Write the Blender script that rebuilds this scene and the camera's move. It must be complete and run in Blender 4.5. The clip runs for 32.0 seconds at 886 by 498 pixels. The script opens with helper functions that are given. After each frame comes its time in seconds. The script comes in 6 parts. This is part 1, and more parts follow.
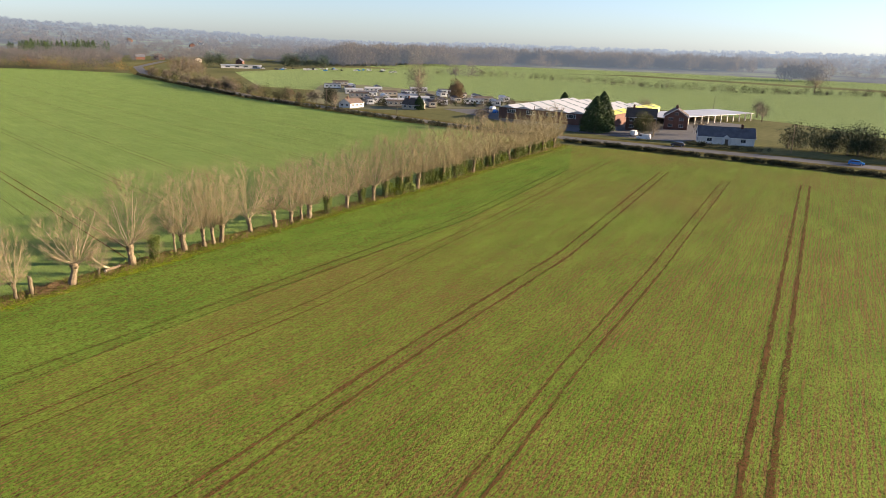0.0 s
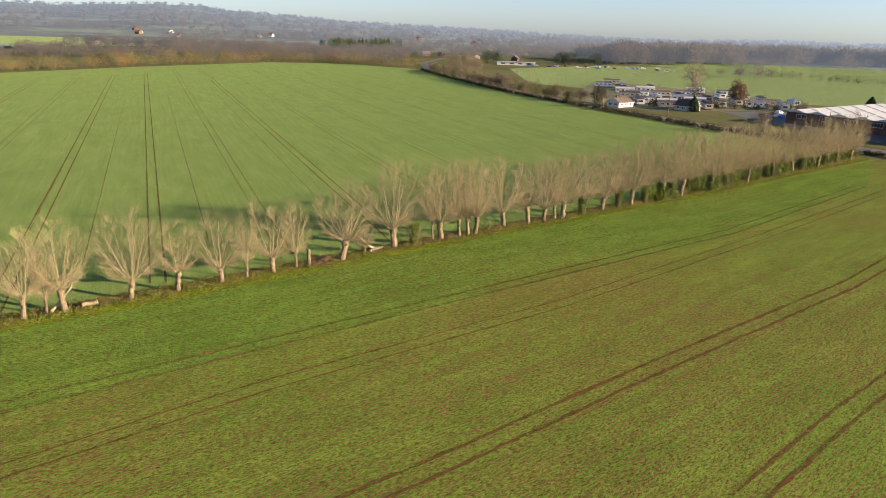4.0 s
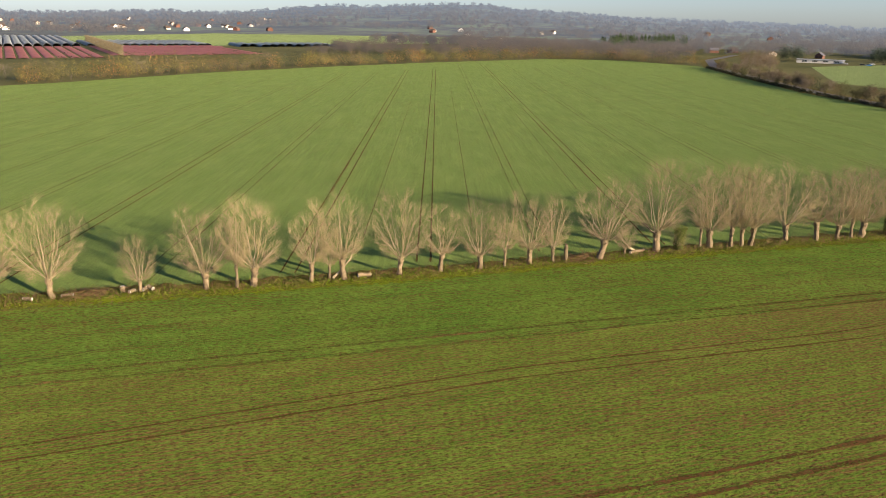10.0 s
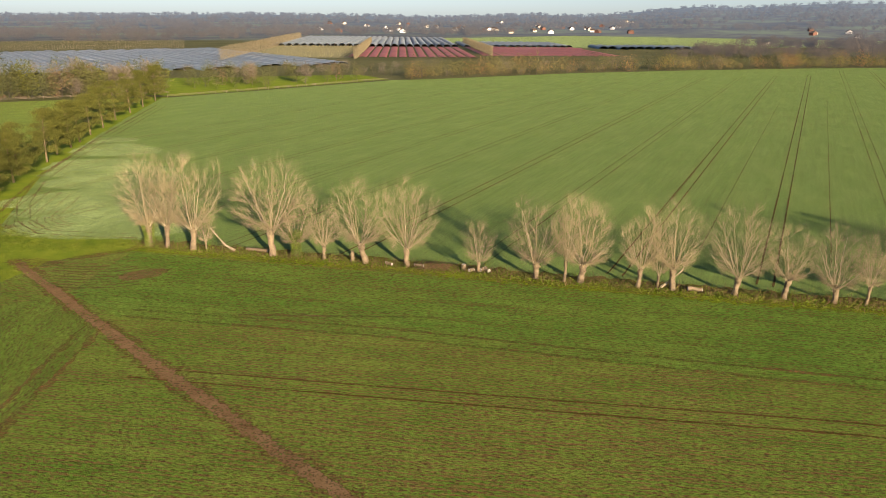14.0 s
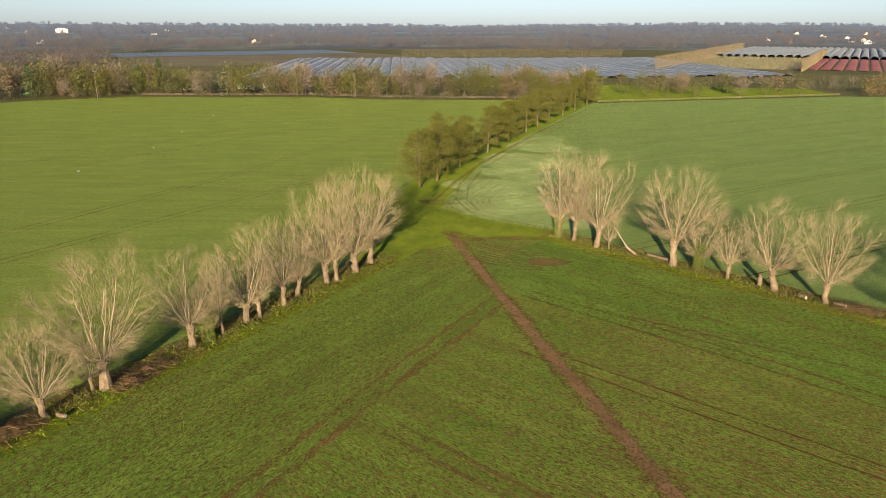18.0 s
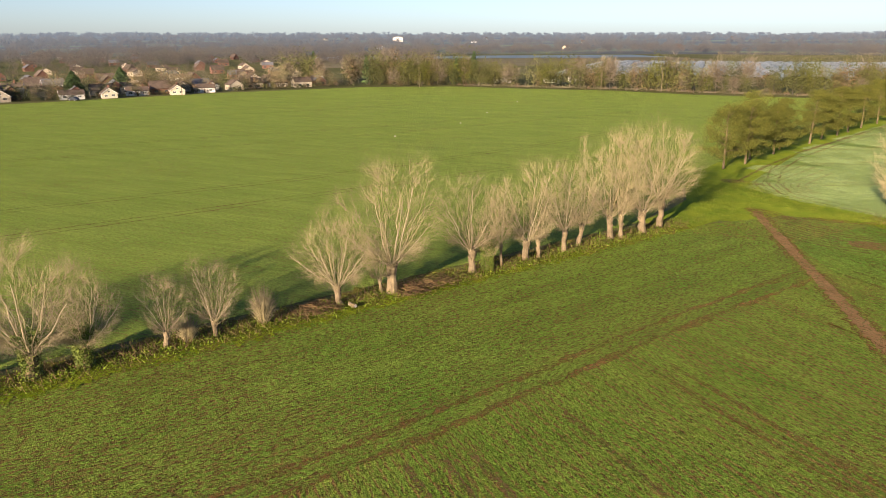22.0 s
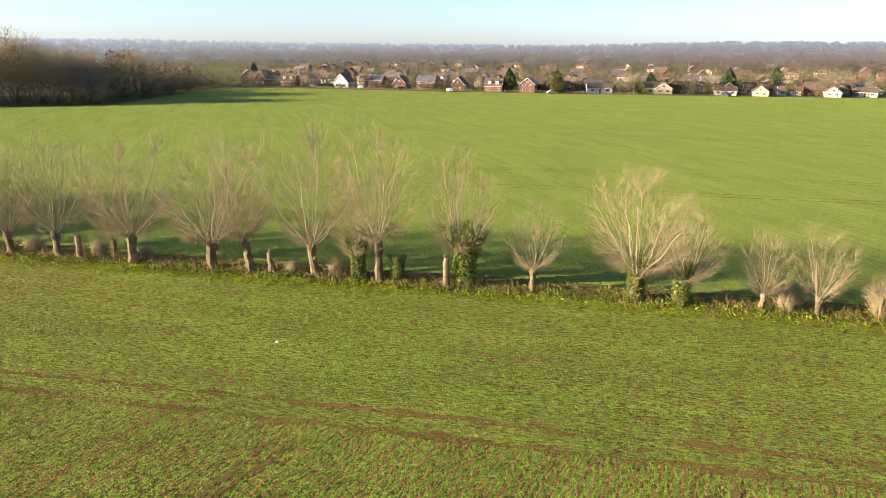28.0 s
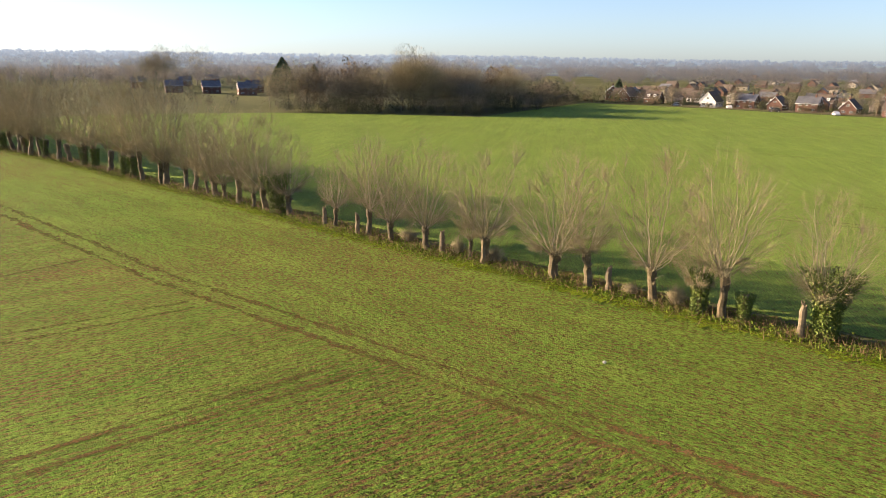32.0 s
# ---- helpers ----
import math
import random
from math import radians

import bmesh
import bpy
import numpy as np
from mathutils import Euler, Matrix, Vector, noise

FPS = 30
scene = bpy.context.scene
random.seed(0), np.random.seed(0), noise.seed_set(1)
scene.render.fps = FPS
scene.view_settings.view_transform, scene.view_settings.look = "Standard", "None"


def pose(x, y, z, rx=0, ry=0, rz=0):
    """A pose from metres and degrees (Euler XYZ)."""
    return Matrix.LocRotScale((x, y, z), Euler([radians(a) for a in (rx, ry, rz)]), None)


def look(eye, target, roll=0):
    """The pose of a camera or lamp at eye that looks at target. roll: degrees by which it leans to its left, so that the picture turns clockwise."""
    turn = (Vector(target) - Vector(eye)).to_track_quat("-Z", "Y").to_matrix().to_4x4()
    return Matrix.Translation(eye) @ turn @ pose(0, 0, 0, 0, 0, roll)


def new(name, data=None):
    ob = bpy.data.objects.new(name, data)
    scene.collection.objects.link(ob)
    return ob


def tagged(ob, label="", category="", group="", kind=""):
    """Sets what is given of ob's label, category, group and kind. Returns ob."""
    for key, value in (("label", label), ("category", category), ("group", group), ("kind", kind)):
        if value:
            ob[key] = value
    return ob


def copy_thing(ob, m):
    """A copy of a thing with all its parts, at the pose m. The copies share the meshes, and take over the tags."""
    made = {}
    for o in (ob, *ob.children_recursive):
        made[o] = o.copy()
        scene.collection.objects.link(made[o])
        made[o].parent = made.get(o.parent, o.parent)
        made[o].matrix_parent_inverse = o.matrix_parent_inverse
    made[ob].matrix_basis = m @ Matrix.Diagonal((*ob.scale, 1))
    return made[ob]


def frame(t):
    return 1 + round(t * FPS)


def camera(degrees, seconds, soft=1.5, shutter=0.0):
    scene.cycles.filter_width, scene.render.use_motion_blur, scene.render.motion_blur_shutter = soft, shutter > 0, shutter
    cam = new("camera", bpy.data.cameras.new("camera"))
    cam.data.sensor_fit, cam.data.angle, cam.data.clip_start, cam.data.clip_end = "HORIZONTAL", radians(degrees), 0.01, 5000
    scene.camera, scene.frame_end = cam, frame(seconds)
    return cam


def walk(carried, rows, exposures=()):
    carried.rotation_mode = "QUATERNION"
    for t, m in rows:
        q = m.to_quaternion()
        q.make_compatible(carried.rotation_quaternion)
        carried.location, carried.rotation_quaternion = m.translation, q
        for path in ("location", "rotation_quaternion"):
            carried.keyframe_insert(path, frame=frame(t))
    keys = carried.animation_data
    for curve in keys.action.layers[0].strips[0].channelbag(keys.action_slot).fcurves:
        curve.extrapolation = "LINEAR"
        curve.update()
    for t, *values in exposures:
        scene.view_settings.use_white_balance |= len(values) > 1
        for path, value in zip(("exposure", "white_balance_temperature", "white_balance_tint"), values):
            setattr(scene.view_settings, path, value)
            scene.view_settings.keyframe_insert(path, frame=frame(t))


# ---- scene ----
cam = camera(64.19, 32.0, soft=0.8)
# seconds, eye, heading (left of +y), pitch, lean
PATH = [
    (0, (-1.85, -1.59, 30.37), -43.12, -16.38, 2.06),
    (0.5, (-0.92, -0.93, 30.46), -42.64, -16.36, 2.06),
    (1, (-0.59, -0.56, 30.50), -42.23, -16.32, 2.15),
    (1.5, (-0.43, -0.22, 30.48), -39.55, -16.40, 2.15),
    (2, (-0.37, -0.21, 30.33), -34.76, -16.61, 1.97),
    (2.5, (-0.43, -0.46, 30.41), -30.47, -16.81, 1.96),
    (3, (-0.41, -0.54, 30.38), -27.05, -16.95, 1.85),
    (3.5, (-0.39, -0.65, 30.43), -24.35, -17.12, 1.85),
    (5.5, (-0.42, -0.79, 30.39), -14.37, -17.54, 1.53),
    (6, (-0.32, -0.64, 30.30), -11.88, -17.63, 1.44),
    (6.5, (-0.27, -0.61, 30.22), -9.67, -17.69, 1.36),
    (7, (-0.20, -0.62, 30.19), -8.20, -17.73, 1.24),
    (7.5, (-0.18, -0.64, 30.12), -6.96, -17.77, 1.26),
    (8, (-0.18, -0.44, 30.06), -5.86, -17.83, 1.23),
    (8.5, (-0.15, -0.30, 30.00), -4.62, -17.86, 1.12),
    (9, (-0.10, -0.15, 29.98), -3.10, -17.89, 1.10),
    (9.5, (-0.01, -0.06, 30.00), -1.54, -17.96, 1.02),
    (10, (0.00, 0.00, 30.00), 0.00, -17.98, 0.96),
    (10.5, (-0.02, 0.07, 29.97), 1.44, -18.01, 1.00),
    (11, (-0.07, -0.01, 30.02), 3.58, -18.08, 0.97),
    (11.5, (-0.16, -0.10, 30.03), 6.97, -18.13, 0.90),
    (12, (-0.23, -0.13, 29.92), 11.01, -18.12, 0.80),
    (12.5, (-0.24, -0.08, 29.92), 15.04, -18.16, 0.72),
    (13, (-0.18, -0.13, 29.91), 19.06, -18.17, 0.62),
    (13.5, (-0.17, -0.15, 29.85), 23.21, -18.13, 0.51),
    (14, (-0.07, -0.24, 29.90), 27.59, -18.12, 0.45),
    (14.5, (0.02, -0.44, 29.94), 32.00, -18.09, 0.34),
    (15, (-0.04, -0.44, 29.79), 36.61, -17.99, 0.36),
    (15.5, (0.02, -0.23, 29.77), 41.32, -17.97, 0.16),
    (17.5, (0.09, -0.22, 29.35), 58.49, -17.54, 0.08),
    (18, (0.01, -0.18, 29.26), 60.87, -17.48, 0.06),
    (18.5, (-0.02, -0.07, 28.97), 62.16, -17.39, 0.04),
    (19, (0.01, -0.09, 28.47), 63.12, -17.30, 0.08),
    (19.5, (-0.08, -0.05, 27.60), 64.19, -17.23, 0.10),
    (20, (-0.07, -0.10, 26.51), 65.56, -17.20, 0.15),
    (20.5, (-0.15, -0.10, 25.37), 66.97, -17.20, 0.14),
    (21, (-0.19, -0.42, 24.23), 71.33, -17.08, 0.29),
    (21.5, (0.07, -0.08, 22.97), 83.38, -16.58, -0.27),
    (22, (-0.03, 0.04, 22.18), 84.73, -16.68, -0.22),
    (22.5, (-0.07, -0.07, 21.23), 85.32, -16.72, -0.06),
    (23, (-0.13, -0.13, 20.20), 87.36, -16.81, 0.06),
    (23.5, (-0.17, -0.16, 19.09), 89.89, -16.82, 0.16),
    (24, (-0.19, -0.18, 18.04), 92.10, -16.86, 0.25),
    (24.5, (-0.16, -0.13, 17.51), 92.92, -16.88, 0.31),
    (25, (-0.17, -0.30, 17.45), 94.52, -16.80, 0.29),
    (25.5, (-0.11, -0.47, 17.40), 105.07, -16.64, 0.42),
    (27.5, (0.04, -0.22, 17.97), 126.68, -16.14, 0.14),
    (28, (0.02, -0.22, 18.07), 133.16, -15.96, 0.23),
    (28.5, (-0.06, -0.11, 18.19), 136.72, -15.81, 0.20),
    (29, (-0.05, -0.20, 18.25), 138.40, -15.69, 0.27),
    (29.5, (-0.03, -0.27, 18.28), 141.44, -15.52, 0.33),
    (30, (0.02, -0.25, 18.32), 144.61, -15.37, 0.30),
    (30.5, (0.02, -0.23, 18.38), 147.83, -15.22, 0.29),
    (31, (0.11, -0.31, 18.41), 152.29, -15.09, 0.39),
    (31.5, (0.12, -0.27, 18.40), 159.47, -14.98, 0.48),
    (32, (-0.05, -0.24, 18.39), 161.33, -14.88, 0.45),
]
EXPOSURES = [(0, 2.06, 7150, 18), (6, 1.84, 7150, 18), (13, 1.59, 7150, 18), (19, 1.51, 7150, 18), (23, 1.9, 7150, 18), (28, 2.38, 7150, 18), (31, 2.26, 7150, 18), (32, 2.14, 7150, 18)]
walk(cam, [(t, pose(*eye, 90 + tilt, 0, yaw) @ pose(0, 0, 0, 0, 0, lean)) for t, eye, yaw, tilt, lean in PATH],
     exposures=EXPOSURES)

# ---- light ----
SUN_EL, SUN_DIR = radians(13), Vector((0.81, -0.59, 0)).normalized()
world = bpy.data.worlds.new("world")
scene.world = world
world.use_nodes = True
wn, wl = world.node_tree.nodes, world.node_tree.links
sky = wn.new("ShaderNodeTexSky")
sky.sky_type, sky.sun_disc = "NISHITA", False
sky.sun_elevation, sky.sun_rotation = SUN_EL, math.atan2(SUN_DIR.x, SUN_DIR.y)
sky.altitude, sky.air_density, sky.dust_density, sky.ozone_density = 50, 1.0, 0.4, 3.0
tint = wn.new("ShaderNodeMix")
tint.data_type, tint.blend_type = "RGBA", "MULTIPLY"
tint.inputs[0].default_value, tint.inputs[7].default_value = 1.0, (0.74, 0.93, 1.24, 1)
pale = wn.new("ShaderNodeHueSaturation")
pale.inputs["Saturation"].default_value = 0.7
wl.new(sky.outputs[0], pale.inputs["Color"])
wl.new(pale.outputs[0], tint.inputs[6])
wl.new(tint.outputs[2], wn["Background"].inputs[0])
wn["Background"].inputs[1].default_value = 0.054
sun = new("sun", bpy.data.lights.new("sun", "SUN"))
sun.data.energy, sun.data.angle, sun.data.color = 5.0, radians(0.5), (1.0, 0.84, 0.62)
sun.matrix_world = look((0, 0, 0), -(SUN_DIR * math.cos(SUN_EL) + Vector((0, 0, math.sin(SUN_EL)))))

# ---- materials ----


def shader(name):
    m = bpy.data.materials.new(name)
    m.use_nodes = True
    n, l = m.node_tree.nodes, m.node_tree.links
    return m, n, l, n["Principled BSDF"]


def noise_node(n, l, vec, scale, detail=4.0, rough=0.6, distort=0.0):
    t = n.new("ShaderNodeTexNoise")
    t.inputs["Scale"].default_value, t.inputs["Detail"].default_value = scale, detail
    t.inputs["Roughness"].default_value, t.inputs["Distortion"].default_value = rough, distort
    l.new(vec, t.inputs["Vector"])
    return t.outputs["Fac"]


def ramp_node(n, l, fac, stops):
    r = n.new("ShaderNodeValToRGB")
    e = r.color_ramp.elements
    while len(e) < len(stops):
        e.new(0.5)
    for el, (p, c) in zip(e, stops):
        el.position, el.color = p, (*c, 1)
    l.new(fac, r.inputs[0])
    return r.outputs[0]


def mix_node(n, l, fac, a, b, blend="MIX"):
    m = n.new("ShaderNodeMix")
    m.data_type, m.blend_type = "RGBA", blend
    for sock, v in ((m.inputs[0], fac), (m.inputs[6], a), (m.inputs[7], b)):
        if hasattr(v, "is_output"):
            l.new(v, sock)
        elif isinstance(v, tuple):
            sock.default_value = (*v, 1)
        else:
            sock.default_value = v
    return m.outputs[2]


def math_node(n, l, op, a, b=0.0):
    m = n.new("ShaderNodeMath")
    m.operation = op
    for sock, v in ((m.inputs[0], a), (m.inputs[1], b)):
        if hasattr(v, "is_output"):
            l.new(v, sock)
        else:
            sock.default_value = v
    return m.outputs[0]


def bump_node(n, l, p, height, strength, distance=0.1):
    b = n.new("ShaderNodeBump")
    b.inputs["Strength"].default_value, b.inputs["Distance"].default_value = strength, distance
    l.new(height, b.inputs["Height"])
    l.new(b.outputs[0], p.inputs["Normal"])


def surface(name, dark, light, scale=1.0, fine=12.0, rough=0.85, bump=0.3, metal=0.0, vary=0.0, island=0.0, spec=0.3, back=0.0):
    """Two tones mottled at two scales in world metres; vary: shade by object, island: by loose piece."""
    m, n, l, p = shader(name)
    pos = n.new("ShaderNodeNewGeometry").outputs["Position"]
    big, small = noise_node(n, l, pos, scale), noise_node(n, l, pos, fine, 3.0)
    fac = math_node(n, l, "ADD", math_node(n, l, "MULTIPLY", big, 0.6), math_node(n, l, "MULTIPLY", small, 0.4))
    col = ramp_node(n, l, fac, [(0.36, dark), (0.64, light)])
    for amount, node, out in ((vary, "ShaderNodeObjectInfo", "Random"), (island, "ShaderNodeNewGeometry", "Random Per Island")):
        if amount:
            h = n.new("ShaderNodeHueSaturation")
            v = math_node(n, l, "ADD", math_node(n, l, "MULTIPLY", n.new(node).outputs[out], 2 * amount), 1 - amount)
            l.new(v, h.inputs["Value"])
            l.new(col, h.inputs["Color"])
            col = h.outputs[0]
    l.new(col, p.inputs["Base Color"])
    p.inputs["Roughness"].default_value, p.inputs["Metallic"].default_value = rough, metal
    p.inputs["Specular IOR Level"].default_value = spec
    p.inputs["Diffuse Roughness"].default_value = back
    if bump:
        bump_node(n, l, p, small, bump, 0.03)
    return m


def crop(name, turn, leaf, leaf_hi, soil, cover=0.0, drill=1.0, lanes=0.15, tuft_shade=0.85):
    """Young winter cereal in drilled rows that run along +x after the turn, soil showing between; shade among the tufts
    is painted in.
    """
    m, n, l, p = shader(name)
    pos = n.new("ShaderNodeNewGeometry").outputs["Position"]
    mp = n.new("ShaderNodeMapping")
    mp.vector_type = "TEXTURE"
    mp.inputs["Rotation"].default_value = (0, 0, radians(turn))
    l.new(pos, mp.inputs[0])
    st = n.new("ShaderNodeMapping")
    st.inputs["Scale"].default_value = (0.035, 1.0, 1.0)
    l.new(mp.outputs[0], st.inputs[0])
    st2 = n.new("ShaderNodeMapping")
    st2.inputs["Scale"].default_value = (0.35, 1.0, 1.0)
    l.new(mp.outputs[0], st2.inputs[0])
    st3 = n.new("ShaderNodeMapping")
    st3.inputs["Scale"].default_value = (0.12, 1.0, 1.0)
    l.new(mp.outputs[0], st3.inputs[0])
    patch = noise_node(n, l, pos, 0.022, 5.0, 0.55, 0.4)
    mid = noise_node(n, l, st2.outputs[0], 0.22, 5.0, 0.65)
    streak = noise_node(n, l, st.outputs[0], 1.1, 5.0, 0.7)
    rows = noise_node(n, l, st3.outputs[0], 5.0, 2.0, 0.6)
    clump = noise_node(n, l, st2.outputs[0], 7.0, 3.0, 0.7)
    iso = noise_node(n, l, pos, 3.6, 3.0, 0.7)
    fine = noise_node(n, l, pos, 16.0, 2.0, 0.6)
    wob = n.new("ShaderNodeVectorMath")
    wob.operation = "ADD"
    shift = n.new("ShaderNodeCombineXYZ")
    l.new(math_node(n, l, "MULTIPLY", mid, 1.1), shift.inputs[1])
    l.new(mp.outputs[0], wob.inputs[0])
    l.new(shift.outputs[0], wob.inputs[1])
    line = n.new("ShaderNodeTexWave")
    line.wave_type, line.bands_direction = "BANDS", "Y"
    line.inputs["Scale"].default_value, line.inputs["Distortion"].default_value = 0.314 / 0.5, 0.0
    l.new(wob.outputs[0], line.inputs["Vector"])
    s = math_node(n, l, "ADD", math_node(n, l, "MULTIPLY", patch, 0.55), math_node(n, l, "MULTIPLY", math_node(n, l, "SUBTRACT", line.outputs["Fac"], 0.5), 0.27 * drill))
    for f, k in ((mid, 0.30), (streak, 0.60 * drill), (rows, 0.8 * drill), (clump, 1.35), (iso, 1.0), (fine, 0.75)):
        s = math_node(n, l, "ADD", s, math_node(n, l, "MULTIPLY", f, k))
    s = math_node(n, l, "DIVIDE", s, 3.95 + 1.4 * drill)
    green = mix_node(n, l, ramp_node(n, l, mid, [(0.35, (0, 0, 0)), (0.65, (1, 1, 1))]), leaf, leaf_hi)
    lane = ramp_node(n, l, streak, [(0.3, (1 - lanes,) * 3), (0.7, (1 + lanes,) * 3)])
    green = mix_node(n, l, 1.0, green, lane, "MULTIPLY")
    dirt = mix_node(n, l, clump, tuple(c * 0.7 for c in soil), tuple(c * 1.25 for c in soil))
    cov = ramp_node(n, l, s, [(0.448 - cover, (0, 0, 0)), (0.507 - cover, (1, 1, 1))])
    col = mix_node(n, l, cov, dirt, green)
    # shade gaps between tufts: the colour itself is darkened and lightened by noise
    tuft = math_node(n, l, "ADD", math_node(n, l, "MULTIPLY", clump, 0.5), math_node(n, l, "MULTIPLY", fine, 0.5))
    col = mix_node(n, l, 1.0, col, ramp_node(n, l, tuft, [(0.36, (1 - tuft_shade,) * 3), (0.62, (1 + 0.6 * tuft_shade,) * 3)]), "MULTIPLY")
    l.new(col, p.inputs["Base Color"])
    p.inputs["Roughness"].default_value, p.inputs["Diffuse Roughness"].default_value = 0.85, 0.4
    p.inputs["Specular IOR Level"].default_value = 0.04
    bump_node(n, l, p, math_node(n, l, "ADD", math_node(n, l, "ADD", clump, iso), math_node(n, l, "MULTIPLY", fine, 0.9)), 1.0, 0.22)
    gloss = n.new("ShaderNodeBsdfGlossy")
    gloss.inputs["Roughness"].default_value = 0.62
    l.new(mix_node(n, l, 1.0, col, (1.5, 1.5, 1.3), "MULTIPLY"), gloss.inputs["Color"])
    l.new(p.inputs["Normal"].links[0].from_socket, gloss.inputs["Normal"])
    both = n.new("ShaderNodeMixShader")
    both.inputs[0].default_value = 0.22
    l.new(p.outputs[0], both.inputs[1])
    l.new(gloss.outputs[0], both.inputs[2])
    l.new(both.outputs[0], n["Material Output"].inputs["Surface"])
    return m


M = {}
SOUTH_TURN = 19.0
M["crop_south"] = crop("crop_south", SOUTH_TURN, (0.076, 0.142, 0.018), (0.126, 0.174, 0.030), (0.180, 0.104, 0.044), -0.010)
M["crop_head_west"] = crop("crop_head_west", 120.0, (0.076, 0.144, 0.019), (0.122, 0.174, 0.030), (0.158, 0.094, 0.038), -0.008, 0.35)
M["crop_head_north"] = crop("crop_head_north", 15.5, (0.068, 0.146, 0.019), (0.110, 0.176, 0.029), (0.150, 0.084, 0.032), 0.004, 0.8)
M["crop_north"] = crop("crop_north", 91.2, (0.120, 0.186, 0.050), (0.148, 0.210, 0.061), (0.17, 0.13, 0.06), 0.05, 0.8, 0.10, 0.4)
M["crop_west"] = crop("crop_west", 62.0, (0.122, 0.180, 0.034), (0.154, 0.208, 0.044), (0.18, 0.12, 0.05), 0.036, 0.9, 0.12, 0.5)
M["crop_east"] = crop("crop_east", 150.0, (0.160, 0.222, 0.084), (0.190, 0.248, 0.100), (0.18, 0.14, 0.08), 0.07, 0.8, 0.05)
M["ground"] = surface("rough_ground", (0.065, 0.072, 0.028), (0.125, 0.12, 0.052), 0.015, 0.4, 0.95, 0.2, spec=0.02)
M["verge"] = surface("verge_grass", (0.05, 0.052, 0.010), (0.125, 0.098, 0.030), 0.35, 5.0, 0.95, 0.8, spec=0.03, back=0.5)
M["bright_grass"] = surface("bright_grass", (0.075, 0.125, 0.010), (0.145, 0.178, 0.018), 0.25, 6.0, 0.95, 0.6, spec=0.03, back=0.15)


def rut_soil(name, dark, light, keep, edge=0.05):
    """Broken soil of a wheel rut; plants close over it where it is thin."""
    m = surface(name, dark, light, 0.5, 6.0, 0.95, 0.4, spec=0.02, back=0.15)
    n, l = m.node_tree.nodes, m.node_tree.links
    pos = n.new("ShaderNodeNewGeometry").outputs["Position"]
    a, b = noise_node(n, l, pos, 0.12, 3.0), noise_node(n, l, pos, 4.5, 3.0, 0.75)
    f = math_node(n, l, "ADD", math_node(n, l, "MULTIPLY", a, 0.3), math_node(n, l, "MULTIPLY", b, 0.7))
    l.new(ramp_node(n, l, f, [(keep - edge, (0, 0, 0)), (keep + edge, (1, 1, 1))]), n["Principled BSDF"].inputs["Alpha"])
    return m


M["rut"] = rut_soil("wheel_rut_soil", (0.072, 0.039, 0.014), (0.130, 0.072, 0.027), 0.46)
M["rut_thin"] = rut_soil("thin_rut_soil", (0.088, 0.062, 0.024), (0.145, 0.100, 0.042), 0.50)
M["rut_brown"] = rut_soil("brown_rut_soil", (0.105, 0.060, 0.022), (0.175, 0.104, 0.040), 0.515, 0.09)
M["path_soil"] = rut_soil("path_soil", (0.105, 0.064, 0.028), (0.18, 0.116, 0.056), 0.43)
M["scuffed"] = rut_soil("scuffed_soil", (0.10, 0.055, 0.022), (0.16, 0.09, 0.04), 0.53)
M["bank_grass"] = rut_soil("bank_grass", (0.080, 0.125, 0.008), (0.15, 0.175, 0.016), 0.48)
# paler than the crop around it: the sunlit corner's brightness is in the colour
M["sunlit_crop"] = rut_soil("dewy_sunlit_crop", (0.225, 0.310, 0.105), (0.300, 0.385, 0.150), 0.50, 0.14)
M["rut_dark"] = rut_soil("dark_rut_soil", (0.060, 0.042, 0.015), (0.105, 0.070, 0.026), 0.45)
M["bark"] = surface("willow_bark", (0.082, 0.062, 0.038), (0.205, 0.157, 0.096), 1.5, 9.0, 0.9, 0.9, vary=0.15)
M["bark_dark"] = surface("dark_mossy_bark", (0.055, 0.042, 0.022), (0.150, 0.112, 0.062), 1.5, 9.0, 0.9, 0.9, vary=0.2)
M["limb"] = surface("limb_bark", (0.20, 0.166, 0.106), (0.375, 0.315, 0.208), 1.2, 8.0, 0.85, 0.4, vary=0.12)
M["twig"] = surface("twig_bark", (0.162, 0.132, 0.070), (0.288, 0.240, 0.132), 0.8, 6.0, 0.85, 0.0, vary=0.15, island=0.2)
M["ivy"] = surface("ivy_leaf", (0.052, 0.082, 0.012), (0.120, 0.150, 0.026), 2.0, 9.0, 0.6, 0.0, island=0.25, spec=0.2)
M["dead"] = surface("dead_stalks", (0.085, 0.050, 0.022), (0.19, 0.125, 0.06), 0.8, 7.0, 0.95, 0.0, island=0.3)
M["blade"] = surface("grass_blade", (0.05, 0.092, 0.008), (0.14, 0.162, 0.022), 0.5, 6.0, 0.9, 0.0, island=0.3, spec=0.08)
M["weed"] = surface("bank_weed_leaf", (0.055, 0.102, 0.009), (0.140, 0.172, 0.022), 0.4, 5.0, 0.85, 0.0, island=0.3, spec=0.08)
M["crop_leaf"] = surface("crop_leaf", (0.038, 0.075, 0.006), (0.072, 0.105, 0.010), 0.08, 2.0, 0.8, 0.0, island=0.3, spec=0.05)
M["pine"] = surface("pine_needles", (0.038, 0.046, 0.010), (0.104, 0.104, 0.021), 0.6, 5.0, 0.8, 0.0, island=0.4, spec=0.08, back=0.5)
